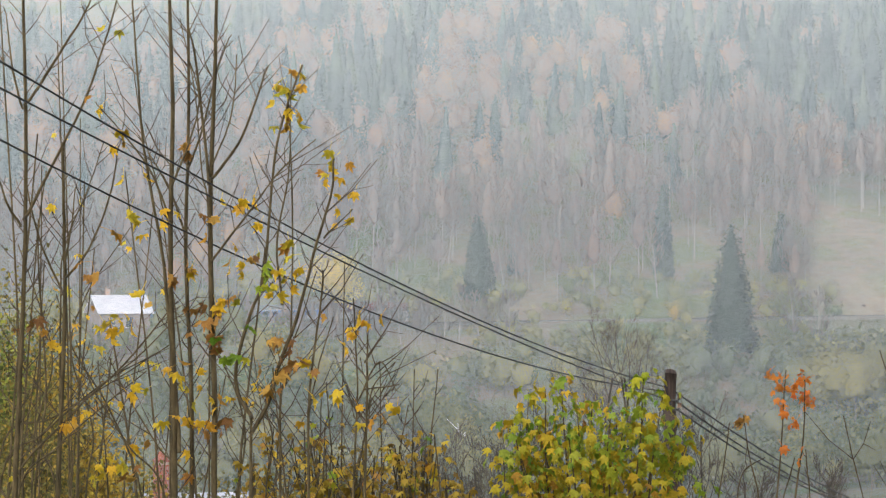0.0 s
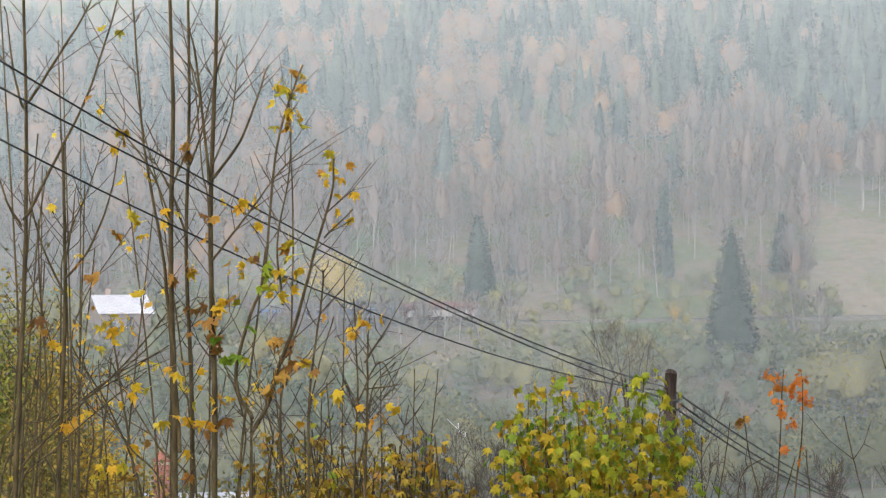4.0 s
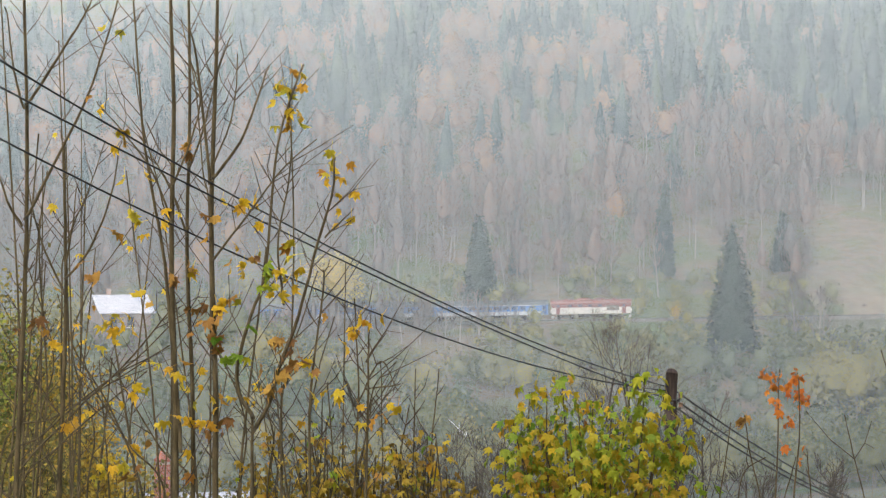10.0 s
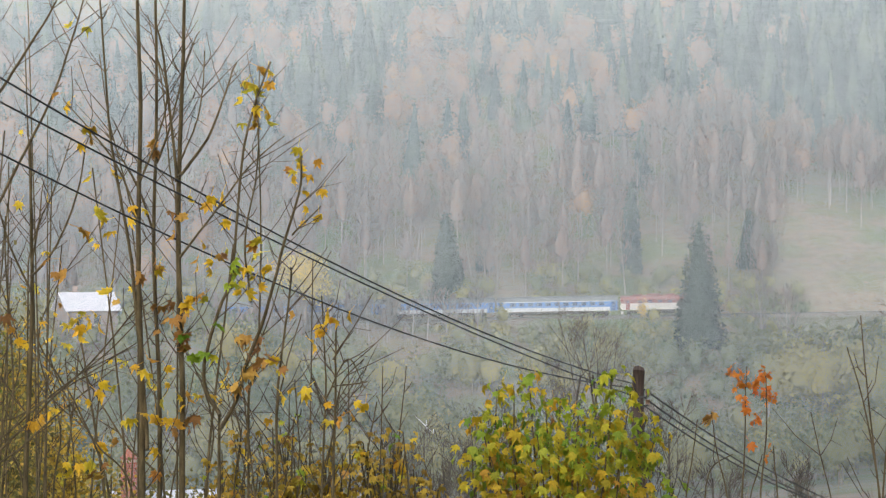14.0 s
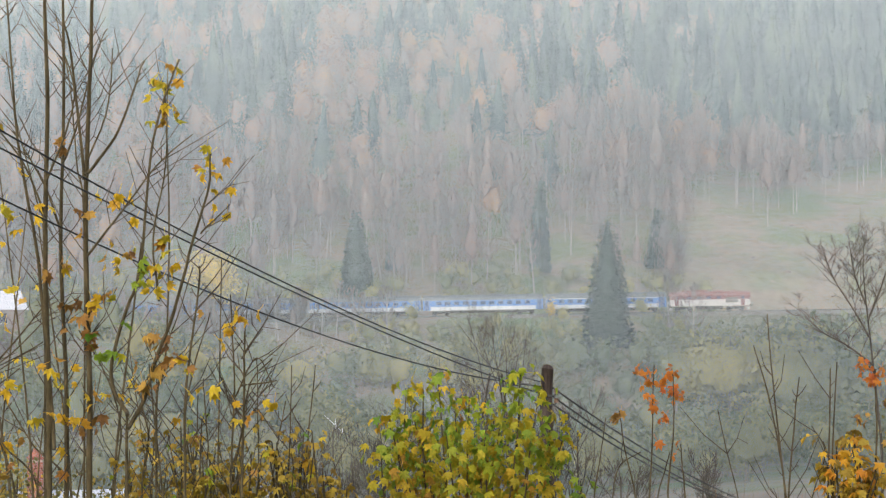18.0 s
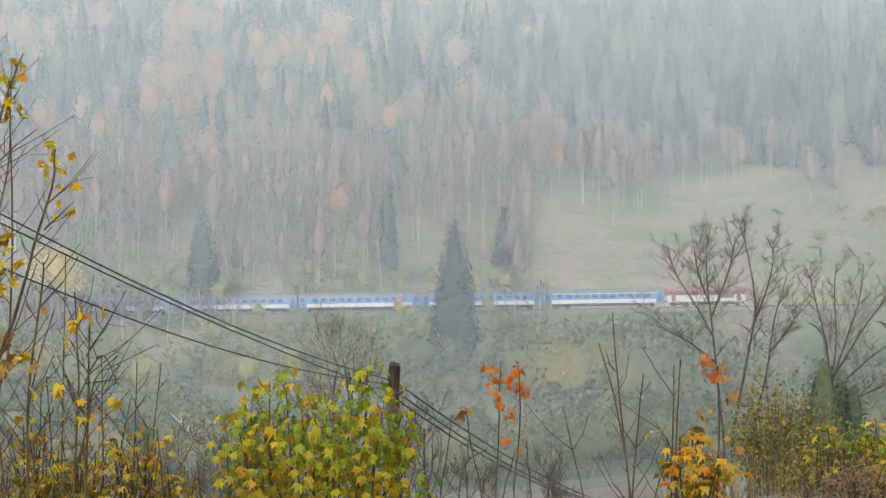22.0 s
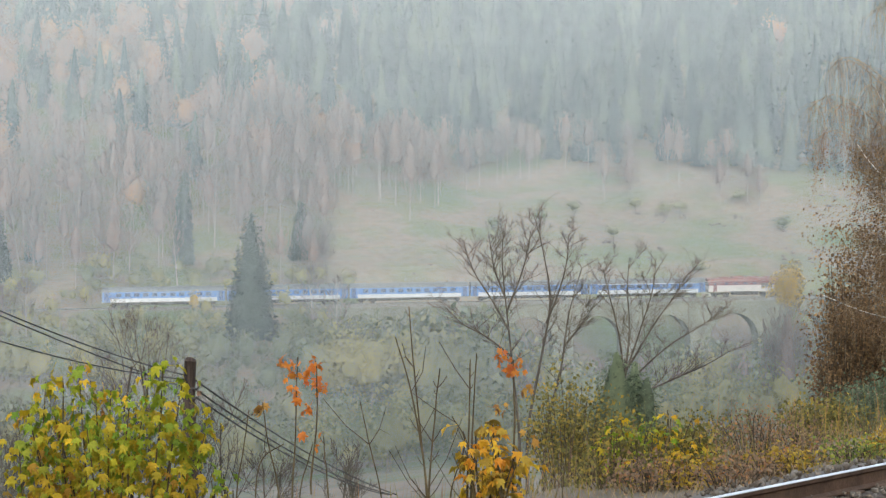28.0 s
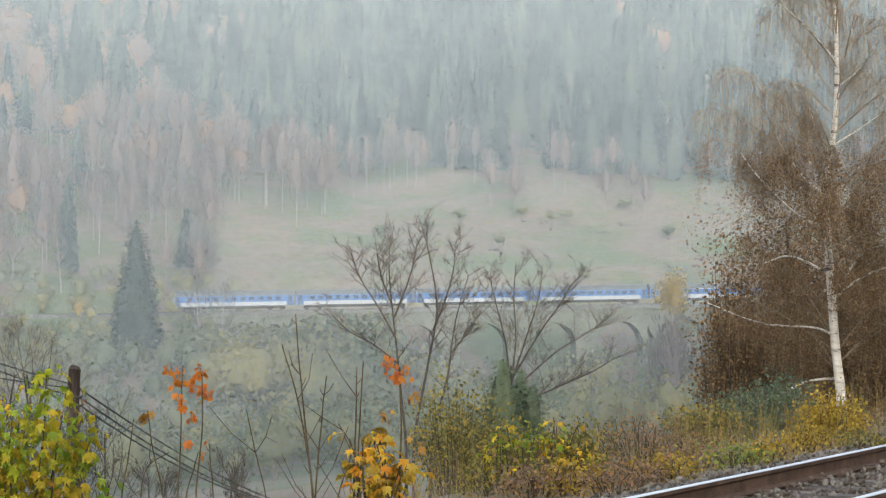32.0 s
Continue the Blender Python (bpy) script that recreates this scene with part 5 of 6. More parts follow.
sapling([(0.011, [(-2.48, 17.52, 0.07), (-2.77, 17.52, 0.84), (-3.05, 17.51, 1.31), (-3.19, 17.51, 1.79)])], [], "leaning bare maple shoot beyond the line", twigs=0.8)
sapling([(0.012, [(-3.33, 17.22, 0.11), (-3.25, 17.22, 0.95), (-3.28, 17.21, 1.61), (-3.31, 17.21, 2.26), (-3.23, 17.20, 2.81)])], [("yellow", [(-3.42, 17.22, 0.28), (-3.16, 17.21, 1.42)])], "bare maple shoot beyond the line", twigs=1.0)
for r_, pts in ((0.010, [(-3.47, 16.6, 0.35), (-3.16, 16.6, 0.68), (-2.8, 16.6, 0.99), (-2.38, 16.6, 1.31), (-2.07, 16.6, 1.62)]),
                (0.010, [(-3.6, 17.2, 0.49), (-3.18, 17.2, 0.77), (-2.72, 17.2, 1.05), (-2.21, 17.2, 1.37)]),
                (0.010, [(-3.26, 16.2, 0.23), (-2.95, 16.2, 0.62), (-2.6, 16.2, 0.93), (-2.24, 16.2, 1.21)]),
                (0.010, [(-2.21, 16.9, 0.15), (-2.49, 16.9, 0.56), (-2.76, 16.9, 1.02), (-2.9, 16.9, 1.43)]),
                (0.010, [(-1.9, 16.4, 0.21), (-2.21, 16.4, 0.6), (-2.48, 16.4, 1.05), (-2.59, 16.4, 1.31)]),
                (0.010, [(-3.21, 17.6, 0.07), (-3.4, 17.6, 0.6), (-3.26, 17.6, 1.21), (-3.4, 17.6, 1.79), (-3.54, 17.6, 2.21)]),
                (0.010, [(-3.04, 18.0, 0.03), (-2.99, 18.0, 0.61), (-3.18, 18.0, 1.29), (-3.04, 18.0, 1.78), (-2.65, 18.0, 2.36)]),
                (0.010, [(-1.35, 16.4, 0.21), (-1.3, 16.4, 0.65), (-1.35, 16.4, 1.0), (-1.13, 16.4, 1.45), (-0.95, 16.4, 1.98)]),
                (0.010, [(-0.93, 16.1, 0.24), (-1.0, 16.1, 0.76), (-0.93, 16.1, 1.2), (-0.8, 16.1, 1.63)]),
                (0.010, [(-0.67, 16.1, 0.24), (-0.58, 16.1, 0.63), (-0.5, 16.1, 1.07), (-0.32, 16.1, 1.28)]),
                (0.010, [(-1.6, 16.7, 0.17), (-1.55, 16.7, 0.71), (-1.69, 16.7, 1.17), (-1.87, 16.7, 1.48)]),
                (0.009, [(-2.23, 17.4, 1.98), (-2.3, 17.4, 2.54), (-2.47, 17.4, 3.2), (-2.54, 17.4, 3.76)]),
                (0.009, [(-3.22, 17.8, 1.59), (-3.2, 17.8, 2.17), (-3.0, 17.8, 2.7), (-2.86, 17.8, 3.08)]),
                (0.009, [(-1.84, 16.8, 2.16), (-1.9, 16.8, 2.8), (-1.95, 16.8, 3.43), (-2.06, 16.8, 4.02)])):
    sapling([(r_, pts)], [], "leaning bare maple branch above the line", twigs=0.6)
for px0, lean in ((-0.95, 0.05), (-0.80, -0.06), (-0.62, 0.1), (-0.48, -0.02), (-0.36, 0.12), (-0.22, 0.03), (-0.10, 0.1), (-1.1, -0.1), (-1.35, 0.04), (-2.2, 0.1), (-2.6, -0.08)):
    yy, hgt = rng.uniform(15.2, 18), rng.uniform(0.55, 1.0)
    sapling([(0.009, [(px0, yy, 0.1), (px0 + lean * 0.5, yy, 0.4 + hgt * 0.3), (px0 + lean, yy, 0.3 + hgt)])], [("yellow", [(px0 + lean * 0.4, yy, 0.45)])] if rng.uniform() < 0.4 else [],
            "thin bare shoot in the undergrowth", twigs=0.8)


for i in range(20):
    yy = rng.uniform(19, 27)
    x0 = rng.uniform(-0.205, -0.045) * yy
    if i % 3 == 0:
        x0 = rng.uniform(-0.21, -0.14) * yy
    top, lean = rng.uniform(1.0, 5.2) * (1.0 if x0 < -0.12 * yy else 0.55), rng.uniform(-0.5, 0.5)
    g0 = float(land(x0, yy))
    sapling([(rng.uniform(0.011, 0.02), [(x0, yy, g0), (x0 + lean * 0.25, yy, g0 + (top - g0) * 0.45), (x0 + lean, yy, top)])],
            [("yellow" if i % 2 else "brown", [(x0 + lean * 0.4, yy, g0 + (top - g0) * 0.6), (x0 + lean * 0.8, yy, g0 + (top - g0) * 0.85)])] if i % 2 else [],
            "slender maple sapling further down the bank", twigs=0.55)

# ---- leafy bushes ----
def bush(x, y, top, rx, ry, rz, n_parts, n_many, kinds, many_mat, label, name="maple_bush", leaf=1.0, stems=14, many_size=0.07):
    """A bush of stems whose leaves grow round their upper ends. top: height of its crown's top."""
    gz = float(land(x, y))
    ob = thing(name, pose(x, y, gz), label, "bush", "bushes above the line")
    cz = top - rz - gz
    ends = []
    for i in range(stems):
        a, k = rng.uniform(0, 6.28), math.sqrt(rng.uniform())
        q = np.array([rx * k * math.cos(a), ry * k * math.sin(a), cz + rz * rng.uniform(0.1, 1.1) * math.sqrt(max(0.05, 1 - k * k * 0.6))])
        foot = np.array([q[0] * 0.3, q[1] * 0.3, -0.1])
        mid = foot * 0.45 + q * 0.55 + (rng.normal() * 0.05, 0, 0)
        b = Bag()
        line = bezier([foot, mid, q], 10)
        b.tube(line, np.linspace(0.014, 0.004, 10), 6)
        part("stem", b, BARK, ob)
        ends.append(line)
    ends = np.array(ends)

    def spot():
        """A place in a whorl of leaves round one of the stems' nodes, and its heading."""
        ln = ends[int(rng.integers(0, stems))]
        k = int(rng.integers(3, 10))
        a, reach = rng.uniform(0, 6.28), rng.uniform(0.03, 0.13)
        return ln[k] + (reach * math.cos(a), reach * math.sin(a), rng.normal() * 0.025 + 0.03), a - math.pi / 2
    for i in range(n_parts):
        p, a = spot()
        hang_leaf(ob, kinds[int(rng.integers(0, len(kinds)))], p, droop=rng.uniform(-5, 50), scale=leaf, heading=a)
    if n_many:
        b = Bag()
        for i in range(n_many):
            p, a = spot()
            m = Matrix.LocRotScale(p, Euler((radians(-rng.uniform(-5, 60)), radians(rng.uniform(-30, 30)), a)), (rng.uniform(0.75, 1.3) * leaf,) * 3)
            b.add(LEAF_SHAPE.v[0] @ np.array(m.to_3x3()).T + np.array(m.translation), LEAF_SHAPE.f[0])
        tagged(part("leaves", b, many_mat, ob), "dense inner leaves", kind="stuff")
    return ob




def maple_shoots(y0, tips, mid, label, n_parts):
    """A bush of upright maple shoots with leaves in pairs; tips: across and height of each shoot's end."""
    gz = float(land(mid, y0))
    ob = thing("maple_bush", pose(mid, y0, gz), label, "bush", "bushes above the line")
    many, ochre_bag = Bag(), Bag()
    single = 0
    for tx_, tz_ in tips:
        x, h, dy = tx_ - mid, tz_ - gz, rng.uniform(-0.4, 0.4)
        line = bezier([(x * 0.45, dy * 0.4, -0.1), (x * 0.8 + rng.normal() * 0.04, dy * 0.8, h * 0.45), (x, dy, h - 0.04)], 26)
        b = Bag()
        b.tube(line, np.linspace(0.012, 0.004, 26), 6)
        part("stem", b, BARK, ob)
        ripe = x < 0.15
        for k in range(5, 26, 2):
            turn = rng.uniform(0, 3.14)
            for a in (turn, turn + 1.1, turn + 2.1, turn + 3.2, turn + 4.2, turn + 5.3):
                if rng.uniform() < 0.15:
                    continue
                low = k / 25
                reach = rng.uniform(0.04, 0.17) * (1.3 - 0.45 * low)
                p = line[k] + (reach * math.cos(a), reach * math.sin(a), 0.03 + rng.normal() * 0.03)
                head, tilt, sc = a - math.pi / 2, rng.uniform(10, 85), rng.uniform(0.65, 1.05)
                if single < n_parts and (low > 0.55 and dy < 0.2 or low > 0.85):
                    hang_leaf(ob, "green" if low > 0.5 and rng.uniform() < (0.86 if ripe else 0.97) else "yellow", p, droop=tilt, scale=sc, heading=head)
                    single += 1
                    continue
                m = Matrix.LocRotScale(p, Euler((radians(-tilt), radians(rng.uniform(-35, 35)), head)), (sc,) * 3)
                # More ochre lower down: golden-brown leaf colour with the inner shade put into it.
                bag = many if rng.uniform() < (0.1 + 0.85 * low if ripe else 0.25 + 0.75 * low) else ochre_bag
                bag.add(LEAF_SHAPE.v[0] @ np.array(m.to_3x3()).T + np.array(m.translation), LEAF_SHAPE.f[0])
    tagged(part("leaves", many, LEAF_GREEN_MANY, ob), "yellow-green leaves of the shoots", kind="stuff")
    tagged(part("ripe_leaves", ochre_bag, LEAF_OCHRE_MANY, ob), "golden-brown leaves inside the bush", kind="stuff")
    return ob


maple_shoots(17.0, ((0.6, 0.78), (0.74, 1.02), (0.88, 1.05), (1.01, 1.1), (1.15, 0.87), (1.27, 0.94), (1.38, 0.88), (1.54, 1.01), (1.68, 1.13), (1.81, 1.0), (1.96, 0.77), (2.02, 0.59), (0.52, 0.56), (1.45, 0.76), (1.04, 0.69), (0.81, 0.77), (1.63, 0.83), (1.86, 0.55), (0.67, 0.51), (1.22, 0.64), (0.94, 0.46), (1.73, 0.64), (1.36, 0.51)),
             1.25, "yellow-green maple bush beside the pole", 300)
ox, oy, oz = [(4.32, 16.46, 0.69)][0]
bush(ox, oy, oz, 0.30, 0.3, 0.5, 110, 120, ("gold",), SHRUB_YELLOW, "low golden-orange maple bush beside the line", stems=14, leaf=0.9)
for (p,), rx, top_m, n, kinds in (([(-0.93, 16.01, 0.85)], 0.42, 0.0, 60, ("yellow", "green", "brown")), ([(-0.15, 16.01, 0.77)], 0.28, 0, 30, ("green", "yellow")), ([(-0.50, 16.01, 0.59)], 0.35, 0, 40, ("yellow", "brown")),
                                  ([(0.11, 16.01, 0.43)], 0.22, 0, 16, ("green", "yellow")), ([(-1.34, 16.22, 0.58)], 0.3, 0, 22, ("yellow", "green"))):
    bush(p[0], p[1], p[2], rx, 0.3, 0.4, n, 200, kinds, SHRUB_YELLOW, "low undergrowth with yellow leaves", stems=16, leaf=0.62)
for (p,), rx, n, kinds in (([(7.50, 21.78, 0.08)], 0.26, 34, ("green", "yellow")), ([(7.52, 20.73, 0.08)], 0.24, 30, ("yellow", "gold", "green")), ([(7.54, 20.21, -0.08)], 0.2, 22, ("gold", "orange")),
                           ([(8.49, 20.45, 0.02)], 0.22, 26, ("gold", "yellow")), ([(10.32, 22.00, -0.04)], 0.2, 20, ("yellow", "gold")), ([(7.13, 21.37, -0.03)], 0.2, 22, ("green", "green", "yellow")),
                           ([(7.11, 21.14, 0.34)], 0.24, 46, ("green", "green", "yellow")), ([(7.59, 21.5, 0.36)], 0.24, 46, ("green", "yellow")), ([(7.7, 21.25, 0.16)], 0.2, 34, ("yellow", "green")), ([(7.07, 20.41, 0.05)], 0.2, 34, ("gold", "orange", "yellow")), ([(7.59, 20.65, -0.01)], 0.2, 30, ("gold", "yellow")), ([(9.03, 21.7, -0.12)], 0.22, 36, ("gold", "orange")), ([(9.99, 22.37, -0.29)], 0.2, 30, ("green", "green", "yellow")), ([(10.8, 23.1, -0.2)], 0.2, 34, ("gold", "yellow")), ([(6.79, 20.93, 0.25)], 0.22, 34, ("green",)), ([(8.12, 20.99, -0.12)], 0.18, 26, ("orange", "brown")), ([(8.57, 21.56, -0.03)], 0.18, 24, ("brown", "gold"))):
    bush(p[0], p[1], p[2], rx, 0.25, 0.3, n, 40, kinds, SHRUB_OLIVE, "young maple growth with bright autumn leaves", stems=9, leaf=0.75)
lx, ly, lz = [(2.31, 18.01, 0.14)][0]
bush(lx, ly, lz, 0.18, 0.2, 0.2, 22, 10, ("green",), LEAF_GREEN_MANY, "small light-green leafy shoot", stems=7, leaf=0.8)

# orange-leaved shoots
orange = sapling([(0.010, [(2.74, 17.01, 0.04), (2.77, 17.01, 0.50), (2.78, 17.00, 1.17)]), (0.009, [(2.89, 17.01, 0.04), (2.93, 17.00, 0.55), (2.91, 17.00, 1.14)])],
                 [("orange", [(2.65, 17.00, 1.14), (2.72, 17.00, 1.13), (2.87, 17.00, 1.14), (2.95, 17.00, 1.09), (2.70, 17.00, 1.01), (2.80, 17.00, 1.04), (2.91, 17.00, 0.96), (2.98, 17.00, 0.90), (2.71, 17.00, 0.92), (2.85, 17.00, 0.75), (2.76, 17.00, 0.85), (2.93, 17.00, 1.01)])],
                 "two thin shoots with orange leaves", twigs=0.1, leaf=0.66, spray=(3, 6), loose=0.5, name="orange_sapling")
sapling([(0.008, [(3.05, 17.01, 0.04), (3.02, 17.01, 0.36), (2.99, 17.00, 0.52)])], [("orange", [(2.89, 17.00, 0.55), (2.98, 17.01, 0.47), (2.92, 17.01, 0.52)])], "thin shoot with a few orange leaves", twigs=0.2, leaf=0.7, spray=(1, 2), name="orange_sapling")
sapling([(0.008, [(2.64, 17.01, 0.04), (2.54, 17.01, 0.50), (2.49, 17.00, 0.80)])], [("brown", [(2.48, 17.00, 0.79), (2.49, 17.00, 0.74), (2.48, 17.00, 0.75)])], "thin shoot with one dried brown leaf", twigs=0.2, leaf=0.7, spray=(2, 4), loose=0.35, name="brown_sapling")
sapling([(0.013, [(4.46, 16.42, 0.01), (4.47, 16.41, 0.65), (4.44, 16.42, 1.16)])], [("orange", [(4.37, 16.44, 1.18), (4.44, 16.42, 1.14), (4.41, 16.43, 1.09), (4.48, 16.41, 1.11), (4.45, 16.42, 1.06), (4.35, 16.45, 1.21)]), ("brown", [(4.33, 16.45, 0.78), (4.59, 16.38, 0.57), (4.57, 16.38, 0.93)])],
        "thin shoot with orange-red leaves", twigs=0.2, leaf=0.64, spray=(3, 6), loose=0.5, name="orange_sapling")
for k, pts in enumerate(([(3.90, 17.11, -0.00), (3.78, 17.14, 0.80), (3.62, 17.18, 1.32)], [(3.90, 17.11, -0.00), (3.80, 17.13, 0.90), (3.73, 17.15, 1.58)], [(3.92, 17.10, -0.00), (3.97, 17.08, 0.61), (4.00, 17.07, 1.06)], [(4.13, 16.52, 0.06), (4.14, 16.51, 0.65), (4.15, 16.50, 1.21)],
                         [(4.10, 16.52, 0.06), (4.12, 16.52, 0.75), (4.11, 16.52, 1.16)], [(3.64, 17.70, -0.06), (3.54, 17.73, 0.38), (3.45, 17.76, 0.74)], [(5.29, 17.74, -0.11), (5.32, 17.73, 0.24), (5.29, 17.74, 0.51)], [(4.10, 17.05, -0.00), (4.21, 17.01, 0.42), (4.09, 17.04, 0.66)],
                         [(2.87, 17.41, -0.01), (2.94, 17.39, 0.28), (2.96, 17.38, 0.42)], [(2.35, 17.56, -0.01), (2.41, 17.54, 0.42), (2.44, 17.53, 0.70)], [(2.58, 18.01, -0.06), (2.64, 18.00, 0.23), (2.81, 17.94, 0.37)])):
    sapling([(0.011 if k < 5 else 0.007, pts)], [], "thin leafless upright shoot beyond the line", twigs=0.7 if k < 5 else 0.3, name="bare_shoot")

# ---- larger bare trees on the slope ----


def bare_tree(x, y, top, trunks, spread, label, bark, levels=4, fine=0.005, name="bare_tree", seed_reach=1.0):
    gz = float(land(x, y))
    H = top - gz
    ob = thing(name, pose(x, y, gz), label, "tree", "bare trees on the slope")
    tw = Bag()

    def grow(p, d, L, r, level, bag):
        n = 5
        pts, q = [p], p
        for i in range(n):
            d = d + rng.normal(size=3) * 0.09 + (0, 0, 0.05)
            d = d / np.linalg.norm(d)
            q = q + d * L / n
            pts.append(q)
        bag.tube(pts, np.linspace(r, max(r * 0.45, fine * 0.6), n + 1), 7 if level < 2 else (5 if level == 2 else 3))
        if level >= levels:
            return
        kids = (8, 6, 5, 4)[level]
        for c in range(kids):
            k = (0.36 if level == 0 else 0.22) + (0.64 if level == 0 else 0.78) * (c + rng.uniform(0, 0.9)) / kids
            i = min(n - 1, int(k * n))
            base = np.array(pts[i]) + (np.array(pts[i + 1]) - pts[i]) * (k * n - i if k * n - i < 1 else 0.9)
            a = rng.uniform(0, 6.28)
            side = np.cross(d, (math.cos(a), math.sin(a), 0.3))
            side /= np.linalg.norm(side) + 1e-9
            nd = d * rng.uniform(0.75, 1.0) + side * rng.uniform(0.5, 0.95) * spread + (0, 0, 0.10)
            nd /= np.linalg.norm(nd)
            rr = max(r * (1 - 0.5 * k) * 0.42, fine)
            LL = L * rng.uniform(0.36, 0.6) * (1.2 - 0.55 * k)
            if level == 0:
                bb = Bag()
                grow(base, nd, LL * seed_reach, rr, 1, bb)
                part("limb", bb, bark, ob)
            else:
                grow(base, nd, LL, rr, level + 1, tw if level >= 1 else bag)
    for dx, dy, lean, hk, r in trunks:
        tb = Bag()
        d = np.array([lean, 0.02, 1.0])
        grow(np.array([dx, dy, -0.3]), d / np.linalg.norm(d), H * hk * 0.86, r, 0, tb)
        part("trunk", tb, bark, ob)
    tagged(part("twigs", tw, BARK_GREY, ob), kind="stuff")
    return ob




def fan_tree(x, y, z, turn, leaders, label, girth=0.05):
    """A leafless tree with given leaders (across, height above z); their side branches and twigs fan upwards."""
    gz = float(land(x, y))
    ob = thing("bare_tree", pose(x, y, gz, 0, 0, turn), label, "tree", "bare trees on the slope")
    fine_twigs = Bag()

    def side(p, d, L, r, level):
        n = 4
        pts = [p]
        for i in range(n):
            d = d + rng.normal(size=3) * 0.12 + (0, 0, 0.03)
            d = d / np.linalg.norm(d)
            pts.append(pts[-1] + d * L / n)
        fine_twigs.tube(pts, np.linspace(r, 0.0032, n + 1), 4 if level < 1 else 3)
        if level == 2 or L < 0.2:
            return
        for c in range((5, 3)[level]):
            i = int(rng.integers(1, n + 1))
            a = rng.uniform(0, 6.28)
            nd = d * 0.8 + np.array([math.cos(a), math.sin(a) * 0.8, 0.15]) * rng.uniform(0.6, 1.0)
            side(pts[i], nd / np.linalg.norm(nd), L * rng.uniform(0.3, 0.62), max(0.004, r * 0.6), level + 1)
    for k, ld in enumerate(leaders):
        pts = [np.array((px, rng.normal() * 0.12, pz + z - gz)) for px, pz in ld]
        if ld[0][1] == 0:
            pts.insert(0, np.array((ld[0][0] * 0.8, 0, -0.3)))
        line = bezier(pts, 26)
        n = len(line)
        b = Bag()
        b.tube(line, np.linspace(girth if ld[0][1] == 0 else girth * 0.62, 0.008, n), 7)
        part("stem" if ld[0][1] == 0 else "limb", b, BARK_GREY, ob)
        for j in range(17):
            i = int(n * rng.uniform(0.42 if ld[0][1] == 0 else 0.12, 0.99))
            d = line[min(n - 1, i + 1)] - line[max(0, i - 1)]
            d = d / (np.linalg.norm(d) + 1e-9)
            a = rng.uniform(0, 6.28)
            nd = d * 0.75 + np.array([math.cos(a), math.sin(a) * 0.7, 0.3]) * rng.uniform(0.7, 1.15)
            side(line[i], nd / np.linalg.norm(nd), rng.uniform(0.4, 1.1) * (1.25 - 0.6 * i / n), 0.009, 0)
    tagged(part("twigs", fine_twigs, TWIG_GREY, ob), kind="stuff")
    return ob


fan_tree(15.2, 55.4, -3.17, -15.4, ([(0, 0), (-0.15, 1.6), (-0.3, 3.1), (-0.47, 4.8), (-0.45, 5.9)], [(-0.3, 3.1), (-0.75, 3.9), (-1.2, 4.6), (-1.5, 5.3)], [(-0.35, 3.6), (0.0, 4.5), (0.2, 5.2), (0.3, 5.8)],
         [(-0.25, 2.4), (-0.9, 2.9), (-1.6, 3.3), (-2.2, 3.9)], [(-0.4, 4.0), (-0.7, 4.8), (-0.85, 5.7)]), "leafless young ash with fine upswept twigs")
fan_tree(15.3, 54.9, -2.87, -15.6, ([(0, 0), (0.35, 2.0), (0.6, 3.6), (0.4, 5.0), (0.2, 5.8)], [(0.5, 3.0), (0.85, 3.9), (1.05, 4.7), (1.1, 5.4)], [(0.5, 0), (0.9, 1.8), (1.1, 3.2), (1.45, 4.5)], [(1.0, 2.4), (1.4, 2.9), (1.8, 3.5)]),
         "leafless twin-stemmed ash on the slope")
fan_tree(18.4, 56.0, -2.08, -18.2, ([(0, 0), (-0.1, 1.6), (-0.4, 2.9), (-0.6, 3.7)], [(0, 0.5), (0.15, 1.9), (0.1, 3.1), (0.15, 4.0)], [(0, 0.6), (0.5, 2.1), (0.8, 3.1), (0.9, 4.0)], [(0.05, 0.8), (0.9, 2.2), (1.4, 2.9), (1.75, 3.5)],
         [(0.1, 0.5), (1.2, 1.5), (2.0, 2.0), (2.6, 2.4)], [(0.3, 0.1), (1.4, 0.6), (2.3, 1.0), (3.1, 1.5)]), "leafless spreading ash on the slope")
tx, ty, tz = [(7.96, 95.01, -1.07)][0]
bare_tree(tx, ty, tz, [(-0.6, 0, -0.12, 1.0, 0.09), (0.2, 0, 0.02, 1.0, 0.09), (0.8, 0, 0.14, 1.0, 0.09)], 1.0, "leafless rounded tree in the valley", BARK_GREY)
for (p,), trunks in (([(0.28, 70.04, -3.18)], 3), ([(1.42, 62.03, -2.51)], 3), ([(-0.92, 75.05, -3.86)], 2), ([(2.32, 66.03, -2.17)], 2), ([(7.70, 60.01, -1.72)], 2), ([(9.60, 64.02, -3.35)], 2), ([(-2.56, 70.04, -2.33)], 2), ([(11.05, 58.02, -3.17)], 2)):
    bare_tree(*p, [(rng.uniform(-0.5, 0.5), 0, rng.uniform(-0.18, 0.18), rng.uniform(0.85, 1.0), 0.05) for i in range(trunks)], 1.0, "leafless brushwood on the slope", BARK_GREY,
              levels=3, fine=0.007, name="bare_bush")


